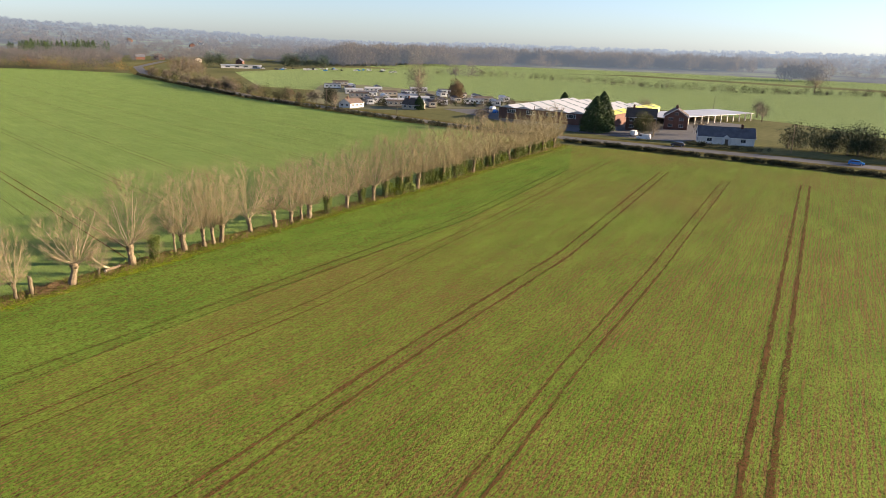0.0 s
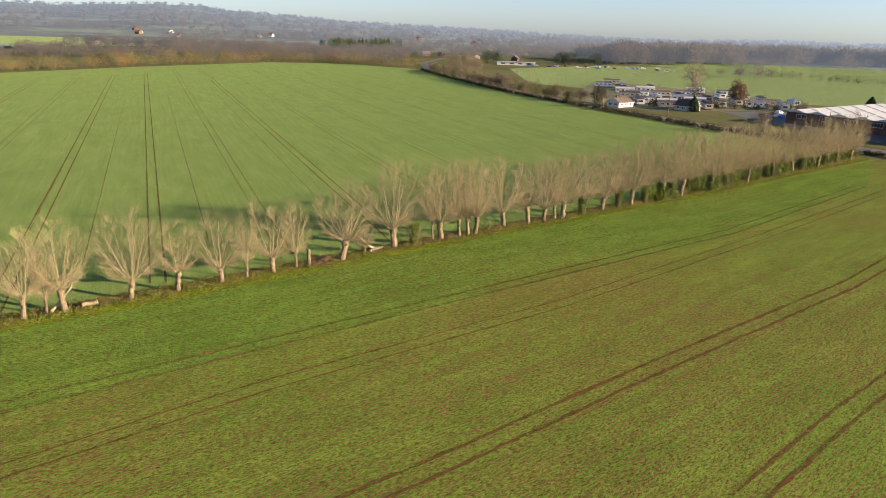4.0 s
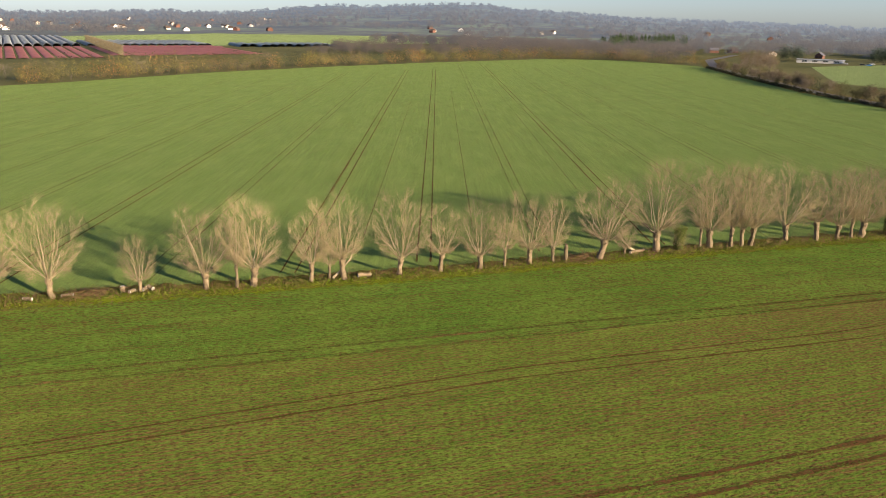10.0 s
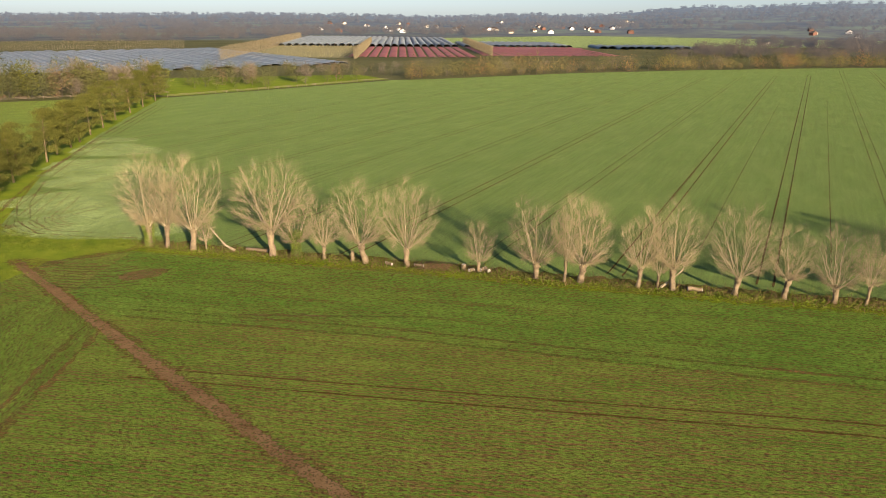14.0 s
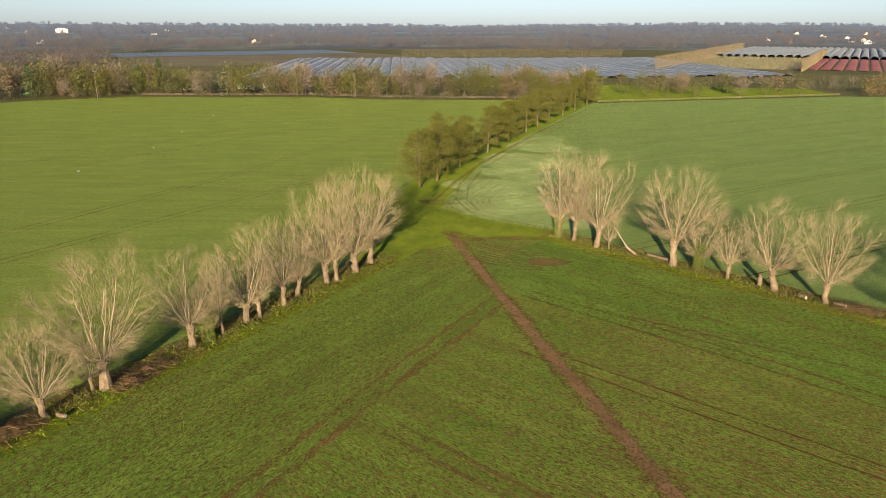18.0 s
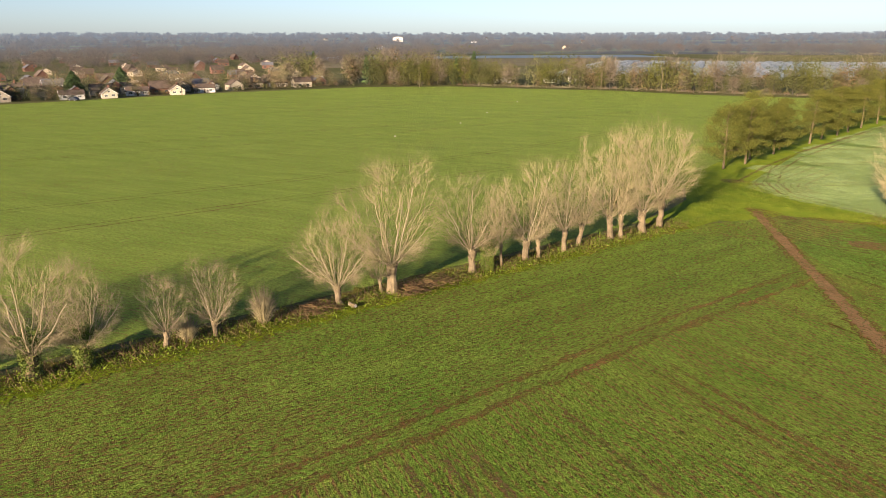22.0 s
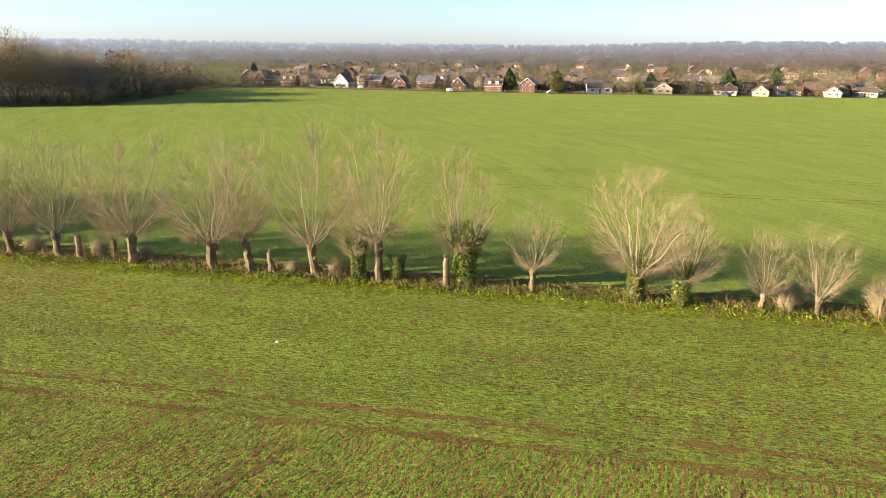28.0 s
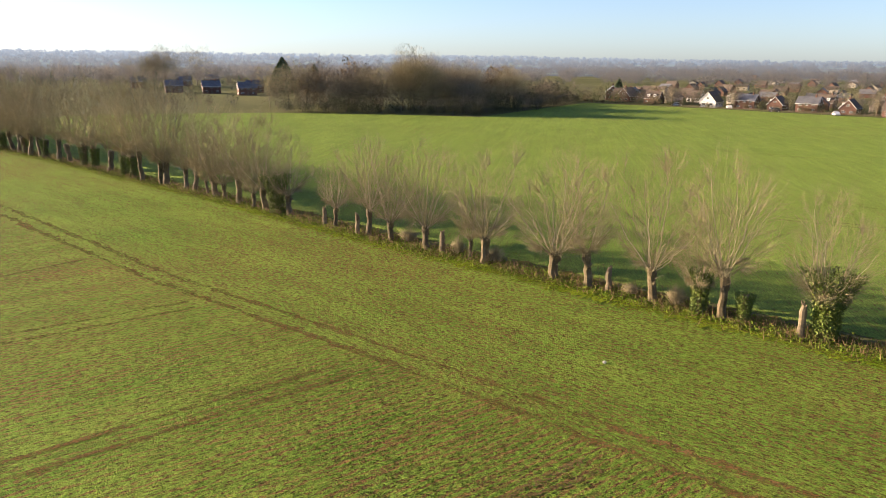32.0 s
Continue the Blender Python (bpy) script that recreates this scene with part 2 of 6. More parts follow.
M["conifer"] = surface("conifer_needles", (0.020, 0.042, 0.014), (0.055, 0.090, 0.026), 0.4, 3.0, 0.8, 0.0, island=0.4)
M["bare_far"] = surface("bare_crown", (0.085, 0.069, 0.049), (0.165, 0.136, 0.098), 0.05, 0.4, 0.9, 0.0, island=0.35)
M["cypress"] = surface("cypress_leaf", (0.018, 0.034, 0.018), (0.042, 0.066, 0.032), 0.3, 2.0, 0.9, 0.0, island=0.3)
M["russet"] = surface("russet_leaf", (0.075, 0.050, 0.026), (0.15, 0.102, 0.050), 0.06, 0.5, 0.9, 0.0, island=0.35)
M["olive"] = surface("olive_leaf", (0.042, 0.048, 0.013), (0.105, 0.104, 0.032), 0.06, 0.5, 0.9, 0.0, island=0.25)
M["gold"] = surface("golden_leaf", (0.100, 0.090, 0.020), (0.200, 0.168, 0.046), 0.06, 0.5, 0.9, 0.0, island=0.35)
M["amber"] = surface("amber_leaf", (0.170, 0.094, 0.032), (0.270, 0.158, 0.056), 0.06, 0.5, 0.9, 0.0, island=0.35)
M["rust"] = surface("rust_leaf", (0.12, 0.052, 0.018), (0.21, 0.10, 0.034), 0.06, 0.5, 0.9, 0.0, island=0.3)
M["trunk_far"] = surface("far_trunk", (0.045, 0.037, 0.028), (0.095, 0.08, 0.06), 0.5, 3.0, 0.9, 0.0)
M["asphalt"] = surface("asphalt", (0.05, 0.05, 0.052), (0.085, 0.083, 0.08), 0.3, 8.0, 0.8, 0.2)
M["brick"] = surface("red_brick", (0.080, 0.040, 0.030), (0.14, 0.070, 0.050), 0.8, 6.0, 0.9, 0.2, vary=0.2)
M["render_white"] = surface("white_render", (0.44, 0.43, 0.40), (0.60, 0.58, 0.54), 0.5, 5.0, 0.85, 0.1, vary=0.08)
M["cream"] = surface("cream_render", (0.32, 0.28, 0.21), (0.44, 0.38, 0.30), 0.5, 5.0, 0.85, 0.1, vary=0.1)
M["tile_brown"] = surface("brown_roof_tile", (0.052, 0.038, 0.030), (0.104, 0.076, 0.059), 0.6, 5.0, 0.85, 0.4, vary=0.3)
M["tile_red"] = surface("red_roof_tile", (0.11, 0.055, 0.038), (0.185, 0.088, 0.06), 0.6, 5.0, 0.85, 0.4, vary=0.25)
M["slate"] = surface("grey_slate", (0.055, 0.055, 0.062), (0.12, 0.12, 0.13), 0.6, 5.0, 0.6, 0.3, vary=0.25)
M["white_paint"] = surface("white_paint", (0.60, 0.60, 0.58), (0.72, 0.72, 0.70), 1.0, 9.0, 0.5, 0.0)
M["glass"] = surface("window_glass", (0.02, 0.025, 0.03), (0.04, 0.05, 0.06), 0.5, 3.0, 0.08, 0.0, spec=0.8)
M["door"] = surface("door_paint", (0.07, 0.05, 0.04), (0.14, 0.09, 0.06), 1.0, 6.0, 0.5, 0.0, vary=0.3)
M["steel_roof"] = surface("pale_sheet_roof", (0.34, 0.34, 0.34), (0.46, 0.46, 0.455), 0.1, 1.5, 0.45, 0.1, 0.2)
M["yellow"] = surface("yellow_cladding", (0.36, 0.37, 0.07), (0.48, 0.48, 0.12), 0.2, 2.0, 0.6, 0.0)
M["wood"] = surface("weathered_wood", (0.08, 0.062, 0.044), (0.17, 0.135, 0.095), 1.0, 9.0, 0.9, 0.4)
M["film"] = surface("tunnel_film", (0.14, 0.178, 0.18), (0.225, 0.265, 0.265), 0.03, 0.5, 0.75, 0.0, spec=0.1)
M["red_film"] = surface("red_tunnel_rows", (0.21, 0.058, 0.048), (0.32, 0.10, 0.08), 0.05, 0.8, 0.8, 0.0)
M["blue_film"] = surface("blue_tunnel_film", (0.075, 0.115, 0.140), (0.135, 0.180, 0.205), 0.03, 0.5, 0.6, 0.0, spec=0.2, vary=0.12)
M["hoop"] = surface("tunnel_hoop", (0.24, 0.25, 0.26), (0.34, 0.35, 0.36), 0.3, 3.0, 0.6, 0.0)
M["yellow_rows"] = surface("yellowing_rows", (0.10, 0.10, 0.035), (0.17, 0.16, 0.06), 0.08, 0.9, 0.9, 0.2)
M["stubble"] = surface("stubble", (0.115, 0.100, 0.060), (0.170, 0.150, 0.095), 0.02, 0.3, 0.95, 0.2, spec=0.02)
M["park_ground"] = surface("park_ground", (0.10, 0.105, 0.055), (0.19, 0.18, 0.12), 0.12, 1.2, 0.95, 0.2, spec=0.02)
M["cane"] = surface("pale_cane", (0.17, 0.16, 0.07), (0.27, 0.24, 0.13), 0.3, 3.0, 0.9, 0.0, island=0.3)
M["rubber"] = surface("tyre_rubber", (0.015, 0.015, 0.015), (0.03, 0.03, 0.03), 2.0, 9.0, 0.9, 0.0)
M["blue_paint"] = surface("blue_car_paint", (0.02, 0.16, 0.42), (0.03, 0.20, 0.50), 1.0, 5.0, 0.25, 0.0, spec=0.6)
M["dark_paint"] = surface("dark_car_paint", (0.02, 0.022, 0.028), (0.035, 0.04, 0.05), 1.0, 5.0, 0.25, 0.0, spec=0.6)
M["silver_paint"] = surface("silver_car_paint", (0.45, 0.45, 0.46), (0.60, 0.60, 0.60), 1.0, 5.0, 0.3, 0.0, spec=0.6)
M["stone"] = surface("pale_stone", (0.28, 0.26, 0.22), (0.42, 0.40, 0.35), 1.0, 8.0, 0.9, 0.4)
M["hedge"] = surface("hedge_leaf", (0.016, 0.021, 0.007), (0.048, 0.048, 0.018), 0.2, 1.5, 0.9, 0.0, island=0.4)


def painted_haze(n, l, p, pos, col, gain=1.0):
    """Painted haze: base colour fades, bluish emission grows with distance and towards the sun."""
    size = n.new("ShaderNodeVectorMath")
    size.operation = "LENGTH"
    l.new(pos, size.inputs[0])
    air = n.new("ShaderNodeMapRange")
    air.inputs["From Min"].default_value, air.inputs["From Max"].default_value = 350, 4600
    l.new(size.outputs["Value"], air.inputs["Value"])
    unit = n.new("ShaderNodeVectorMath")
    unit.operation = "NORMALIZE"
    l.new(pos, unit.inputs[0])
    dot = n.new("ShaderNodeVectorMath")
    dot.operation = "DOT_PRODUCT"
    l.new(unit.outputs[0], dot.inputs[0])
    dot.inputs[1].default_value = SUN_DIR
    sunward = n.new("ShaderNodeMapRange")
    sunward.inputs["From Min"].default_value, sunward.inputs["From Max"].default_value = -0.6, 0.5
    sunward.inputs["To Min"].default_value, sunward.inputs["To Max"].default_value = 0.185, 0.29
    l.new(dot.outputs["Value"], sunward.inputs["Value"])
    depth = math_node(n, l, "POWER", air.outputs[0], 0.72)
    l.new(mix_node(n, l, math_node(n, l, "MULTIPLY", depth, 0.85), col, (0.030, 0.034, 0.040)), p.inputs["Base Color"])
    # emission stands in for light scattered by the air
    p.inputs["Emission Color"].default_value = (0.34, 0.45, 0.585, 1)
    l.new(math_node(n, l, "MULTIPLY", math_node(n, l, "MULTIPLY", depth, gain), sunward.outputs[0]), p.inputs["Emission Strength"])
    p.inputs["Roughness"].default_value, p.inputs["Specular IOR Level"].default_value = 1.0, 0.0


def distance_paint(name):
    """Far country: dark woods and paler fields, with haze painted in."""
    m, n, l, p = shader(name)
    pos = n.new("ShaderNodeNewGeometry").outputs["Position"]
    a, b = noise_node(n, l, pos, 0.004, 4.0, 0.55), noise_node(n, l, pos, 0.035, 3.0, 0.65)
    f = math_node(n, l, "ADD", math_node(n, l, "MULTIPLY", a, 0.7), math_node(n, l, "MULTIPLY", b, 0.3))
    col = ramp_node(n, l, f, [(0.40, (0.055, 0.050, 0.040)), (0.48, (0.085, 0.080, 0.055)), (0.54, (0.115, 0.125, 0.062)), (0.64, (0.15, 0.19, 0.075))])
    painted_haze(n, l, p, pos, col)
    return m


def far_tree_paint(name):
    """Crowns of far winter trees: greys, browns and a few evergreens, with haze painted in."""
    m, n, l, p = shader(name)
    geo = n.new("ShaderNodeNewGeometry")
    pos = geo.outputs["Position"]
    stand = noise_node(n, l, pos, 0.006, 3.0, 0.6)
    own = math_node(n, l, "ADD", math_node(n, l, "MULTIPLY", geo.outputs["Random Per Island"], 0.32), math_node(n, l, "MULTIPLY", stand, 0.7))
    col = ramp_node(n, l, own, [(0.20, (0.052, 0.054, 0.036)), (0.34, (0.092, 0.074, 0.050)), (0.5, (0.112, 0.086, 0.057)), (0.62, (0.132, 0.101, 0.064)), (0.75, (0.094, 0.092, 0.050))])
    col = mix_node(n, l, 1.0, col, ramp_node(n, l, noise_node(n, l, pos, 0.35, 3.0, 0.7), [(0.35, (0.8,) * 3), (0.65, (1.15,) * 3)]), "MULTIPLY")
    painted_haze(n, l, p, pos, col, 1.6)
    through_light = n.new("ShaderNodeBsdfTranslucent")
    l.new(p.inputs["Base Color"].links[0].from_socket, through_light.inputs["Color"])
    both = n.new("ShaderNodeMixShader")
    both.inputs[0].default_value = 0.42
    l.new(p.outputs[0], both.inputs[1])
    l.new(through_light.outputs[0], both.inputs[2])
    l.new(both.outputs[0], n["Material Output"].inputs["Surface"])
    return m


# both keys share the crown paint that carries the painted haze
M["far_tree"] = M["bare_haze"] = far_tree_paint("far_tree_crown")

# ---- geometry helpers ----


def mesh_of(name, verts, faces, material):
    me = bpy.data.meshes.new(name)
    me.from_pydata([tuple(v) for v in verts], [], [tuple(f) for f in faces])
    me.materials.append(material)
    return me


def fast_mesh(name, verts, corners, material, sides):
    """A mesh from arrays: verts (n, 3) and faces that all have the same number of sides."""
    me = bpy.data.meshes.new(name)
    verts, corners = np.ascontiguousarray(verts, np.float32), np.ascontiguousarray(corners, np.int32).ravel()
    count = len(corners) // sides
    me.vertices.add(len(verts))
    me.vertices.foreach_set("co", verts.ravel())
    me.loops.add(len(corners))
    me.loops.foreach_set("vertex_index", corners)
    me.polygons.add(count)
    me.polygons.foreach_set("loop_start", np.arange(count, dtype=np.int32) * sides)
    me.update(calc_edges=True)
    me.materials.append(material)
    return me


def under(name, me, parent, label="", m=None):
    ob = new(name, me)
    ob.parent = parent
    if m is not None:
        ob.matrix_basis = m
    if label:
        ob["label"] = label
    return ob


def empty(name, m=None):
    ob = new(name)
    if m is not None:
        ob.matrix_basis = m
    return ob


class Solid:
    """Collects boxes, prisms and tubes for one mesh."""

    def __init__(self):
        self.v, self.f = [], []

    def add(self, verts, faces):
        k = len(self.v)
        self.v += [tuple(v) for v in verts]
        self.f += [tuple(i + k for i in f) for f in faces]
        return self

    def box(self, x0, x1, y0, y1, z0, z1, b=0.0):
        if not b:
            vs = [(x, y, z) for z in (z0, z1) for y in (y0, y1) for x in (x0, x1)]
            return self.add(vs, [(0, 2, 3, 1), (4, 5, 7, 6), (0, 1, 5, 4), (2, 6, 7, 3), (0, 4, 6, 2), (1, 3, 7, 5)])
        ring = []
        for z, k in ((z0, b), (z0 + b, 0), (z1 - b, 0), (z1, b)):
            ring.append([(x0 + b, y0 + k, z), (x1 - b, y0 + k, z), (x1 - k, y0 + b, z), (x1 - k, y1 - b, z),
                         (x1 - b, y1 - k, z), (x0 + b, y1 - k, z), (x0 + k, y1 - b, z), (x0 + k, y0 + b, z)])
        fs = [tuple(range(7, -1, -1)), tuple(range(24, 32))]
        for r in range(3):
            fs += [(r * 8 + i, r * 8 + (i + 1) % 8, r * 8 + 8 + (i + 1) % 8, r * 8 + 8 + i) for i in range(8)]
        return self.add([p for r in ring for p in r], fs)

    def prism(self, outline, y0, y1):
        """An outline of (x, z) pushed along y."""
        k = len(outline)
        vs = [(x, y0, z) for x, z in outline] + [(x, y1, z) for x, z in outline]
        return self.add(vs, [tuple(range(k)), tuple(range(2 * k - 1, k - 1, -1))]
                        + [(i, i + k, (i + 1) % k + k, (i + 1) % k) for i in range(k)])

    def tube(self, pts, radii, sides=6, cap=True):
        rings = []
        pts = [Vector([float(c) for c in p]) for p in pts]
        for i, (p, r) in enumerate(zip(pts, [float(q) for q in radii])):
            d = (pts[min(i + 1, len(pts) - 1)] - pts[max(i - 1, 0)]).normalized()
            a = d.orthogonal().normalized() if abs(d.z) < 0.9 else Vector((1, 0, 0)).cross(d).normalized()
            b = d.cross(a)
            rings.append([p + r * (math.cos(2 * math.pi * s / sides) * a + math.sin(2 * math.pi * s / sides) * b) for s in range(sides)])
        fs = []
        for i in range(len(pts) - 1):
            fs += [(i * sides + s, i * sides + (s + 1) % sides, (i + 1) * sides + (s + 1) % sides, (i + 1) * sides + s) for s in range(sides)]
        if cap:
            fs += [tuple(range(sides - 1, -1, -1)), tuple((len(pts) - 1) * sides + s for s in range(sides))]
        return self.add([v for r in rings for v in r], fs)

    def mesh(self, name, material):
        return mesh_of(name, self.v, self.f, material)


def spikes(starts, ends, radius):
    """Three-sided tapering twigs from starts to ends, as vertices and triangles."""
    n = len(starts)
    d = ends - starts
    d = d / np.maximum(np.linalg.norm(d, axis=1, keepdims=True), 1e-6)
    a = np.cross(d, np.where(np.abs(d[:, 2:3]) > 0.9, [[1.0, 0, 0]], [[0, 0, 1.0]]))
    a /= np.linalg.norm(a, axis=1, keepdims=True)
    b = np.cross(d, a)
    r = np.broadcast_to(np.asarray(radius, float), (n,))[:, None]
    v = np.stack([starts + r * a, starts + r * (-0.5 * a + 0.87 * b), starts + r * (-0.5 * a - 0.87 * b), ends], 1).reshape(-1, 3)
    k = np.arange(n)[:, None] * 4
    f = np.concatenate([k + [0, 1, 3], k + [1, 2, 3], k + [2, 0, 3]], 1).reshape(-1, 3)
    return v, f


def leaves(centres, size, rng, flat=0.0):
    """Four-cornered leaves or clumps at the centres, turned every way."""
    n = len(centres)
    a = rng.normal(size=(n, 3))
    a /= np.linalg.norm(a, axis=1, keepdims=True)
    b = np.cross(a, rng.normal(size=(n, 3)))
    b /= np.linalg.norm(b, axis=1, keepdims=True)
    s = (size * rng.uniform(0.6, 1.4, n))[:, None]
    bend = np.cross(a, b) * s * 0.25
    v = np.stack([centres - a * s, centres - b * s * 0.6 + bend, centres + a * s, centres + b * s * 0.6 + bend], 1).reshape(-1, 3)
    return v, np.arange(n * 4).reshape(-1, 4)


def along(pts, s):
    """The point at the share s of a polyline."""
    pts = [np.array(p, float) for p in pts]
    seg = [np.linalg.norm(b - a) for a, b in zip(pts, pts[1:])]
    d = s * sum(seg)
    for a, b, k in zip(pts, pts[1:], seg):
        if d <= k or b is pts[-1]:
            return a + (b - a) * d / k
        d -= k


def ribbon(name, pts, width, z, material, step=2.0, ragged=0.15, seed=1):
    """A strip on the ground along a polyline, its edges uneven."""
    rng = np.random.default_rng(seed)
    pts = [np.array(p, float) for p in pts]
    total = sum(np.linalg.norm(b - a) for a, b in zip(pts, pts[1:]))
    n = max(2, int(total / step))
    c = np.array([along(pts, i / n) for i in range(n + 1)])
    d = np.gradient(c, axis=0)
    d /= np.linalg.norm(d, axis=1, keepdims=True)
    side = np.stack([-d[:, 1], d[:, 0]], 1)
    w = width / 2 * (1 + ragged * rng.normal(size=(n + 1, 2)))
    v = np.concatenate([np.c_[c + side * w[:, :1], np.full(n + 1, z)], np.c_[c - side * w[:, 1:], np.full(n + 1, z)]])
    i = np.arange(n)
    return fast_mesh(name, v, np.stack([i, i + n + 1, i + n + 2, i + 1], 1), material, 4)


def sheet(name, corners, z, material, label, category="field"):
    ob = new(name, mesh_of(name, [(x, y, z) for x, y in corners], [tuple(range(len(corners)))], material))
    return tagged(ob, label, category, kind="structure")

# ---- ground, fields and roads ----
rings = [0, 30, 80, 160, 300, 500, 800, 1200, 1700, 2400, 3400, 4900]
gv, gf = [(0, 0, 0)], []
for r in rings[1:]:
    gv += [(r * math.cos(a * math.pi / 48), r * math.sin(a * math.pi / 48), 0) for a in range(96)]
for k in range(len(rings) - 1):
    for a in range(96):
        b = (a + 1) % 96
        if k == 0:
            gf.append((0, 1 + a, 1 + b))
        else:
            o, q = 1 + (k - 1) * 96, 1 + k * 96
            gf.append((o + a, q + a, q + b, o + b))
tagged(new("ground", mesh_of("ground", gv, gf, M["ground"])), "rough winter grassland and scrub reaching the horizon", "ground", kind="structure")

sheet("field_south", [(-84, 52), (-79, 33.5), (-59.5, 0.5), (-41, -30), (-27, -53), (-8, -86), (42, -171), (130, -320), (420, -320),
                      (240, -60), (206, 54), (198, 90), (190, 117), (181, 136), (100, 110), (50, 97), (0, 81.5), (-40, 70.5), (-78, 60)],
      0.03, M["crop_south"], "young winter cereal in brown soil with drilled rows")
sheet("field_north", [(-80, 64), (-40, 74.5), (0, 85.5), (50, 100.5), (100, 114), (178, 140), (177, 250), (168, 340), (183, 500), (195, 530),
                      (150, 602), (129, 614), (84, 613), (-12, 533), (-79, 465), (-130, 404), (-178, 324), (-191, 309), (-222, 192),
                      (-170, 126), (-132, 83), (-105, 58.5), (-97, 58), (-90, 61)],
      0.03, M["crop_north"], "even green winter cereal with straight tramlines")
sheet("field_west", [(-112, 52), (-98, 44), (-83, 33), (-63, 0), (-45, -31), (-31, -54), (-12, -87), (38, -172), (80, -250), (20, -268), (-24, -265),
                     (-65, -247), (-90, -229), (-160, -290), (-172, -300), (-201, -252), (-223, -204), (-269, -127), (-312, -66), (-340, -5),
                     (-338, 36), (-317, 68), (-301, 101), (-275, 126), (-255, 160), (-228, 191), (-182, 128), (-137, 74)],
      0.03, M["crop_west"], "smooth green winter cereal with faint wheel marks")
sheet("field_east", [(215, 400), (262, 300), (335, 235), (335, 130), (300, 60), (420, -60), (760, 60), (722, 203), (694, 460), (530, 580), (432, 640), (280, 560)],
      0.03, M["crop_east"], "wide pale green field beyond the road")
sheet("field_before_wood", [(495, 600), (560, 530), (733, 470), (1078, 606), (1010, 636), (905, 700), (820, 795), (640, 745), (490, 676)], 0.028, M["crop_east"], "pale green field before the eastern wood")
sheet("field_far_east", [(735, 465), (765, 215), (1180, 300), (1080, 680)], 0.03, M["crop_east"], "pale green field behind a hedge")
far = new("field_far_north", mesh_of("field_far_north", [(-300, 730, 0.1), (20, 985, 0.1), (90, 1330, 0.1), (-420, 1330, 0.1), (-560, 900, 0.1)],
                                     [(0, 1, 2, 3, 4)], M["crop_east"]))
tagged(far, "light green meadow rising towards the hills", "field", kind="structure")
sheet("paddock", [(-222, 200), (-195, 312), (-225, 330), (-300, 250), (-262, 195)], 0.04, M["bright_grass"], "rough grass paddock with scattered trees", "paddock")

ROAD = [(330, -220), (262, -40), (228, 52), (218, 84), (207, 114), (194, 150), (184, 200), (179, 260), (176, 340), (185, 440), (196, 530), (230, 640), (300, 760)]
tagged(new("road", ribbon("road", ROAD, 7.5, 0.06, M["asphalt"], 6, 0.0)), "two-lane asphalt country road past the fields", "road", kind="structure")
for k, off in enumerate((-6.0, 6.2)):
    c = np.array(ROAD, float)
    d = np.gradient(c, axis=0)
    d /= np.linalg.norm(d, axis=1, keepdims=True)
    tagged(new("road_verge", ribbon("road_verge", c + off * np.stack([-d[:, 1], d[:, 0]], 1), 4.6, 0.045, M["verge"], 3, 0.15, 3 + k)),
           "rough grass verge beside the road", "verge", kind="structure")

sheet("headland_west", [(-79, 33), (-59.5, 0.5), (-41, -30), (-27, -53), (-8, -86), (42, -171), (62, -163), (26.5, -101), (5.5, -63.5), (-7.5, -44), (-23, -19), (-35, 1), (-48, 20.5), (-61, 42), (-72, 45)],
      0.036, M["crop_head_west"], "greener headland crop along the western willows")
sheet("headland_north", [(-78, 59.5), (-40, 70), (0, 81), (50, 96.5), (100, 109.5), (178, 133), (143, 107.5), (86, 85.2), (38, 72.4), (-2.5, 61.4), (-35, 52.8), (-61, 44), (-72, 46)],
      0.036, M["crop_head_north"], "greener headland crop along the northern willows")
# bare path from the gap across the near field
tagged(new("footpath", ribbon("footpath", [(-86.5, 49.6), (-84, 48.6), (-69.7, 44.3), (-50.3, 38.6), (-35, 34.4), (-22, 30.8), (12, 21.4)],
                              1.15, 0.075, M["path_soil"], 0.45, 0.2, 5)), "trodden bare-soil footpath across the crop", "path", kind="structure")
tagged(new("footpath_edge", ribbon("footpath_edge", [(-88, 50.2), (-69.7, 44.3), (-50.3, 38.6), (-35, 34.4), (-22, 30.8), (12, 21.4)], 2.2, 0.068, M["scuffed"], 0.5, 0.2, 6)), "scuffed crop beside the footpath", "path", kind="structure")
sheet("corner_grass", [(-84, 40), (-96, 44), (-112, 51), (-137, 74), (-182, 128), (-230, 194), (-221, 196), (-168, 130), (-130, 88), (-104, 64), (-90, 65), (-78, 68), (-70, 62), (-78, 50)], 0.02, M["bright_grass"], "rough grass between the fields at the corner", "grass")
sheet("gap_grass", [(-104, 50.5), (-96, 45), (-88, 38), (-82, 31.5), (-77, 34), (-83, 43.4), (-88.1, 50.8), (-82.9, 56.4), (-77.3, 62.3), (-82.8, 63.2), (-91.9, 58.1), (-101.2, 55.6)], 0.05, M["bright_grass"],
      "short bright grass in the gap between the hedgerows", "grass")


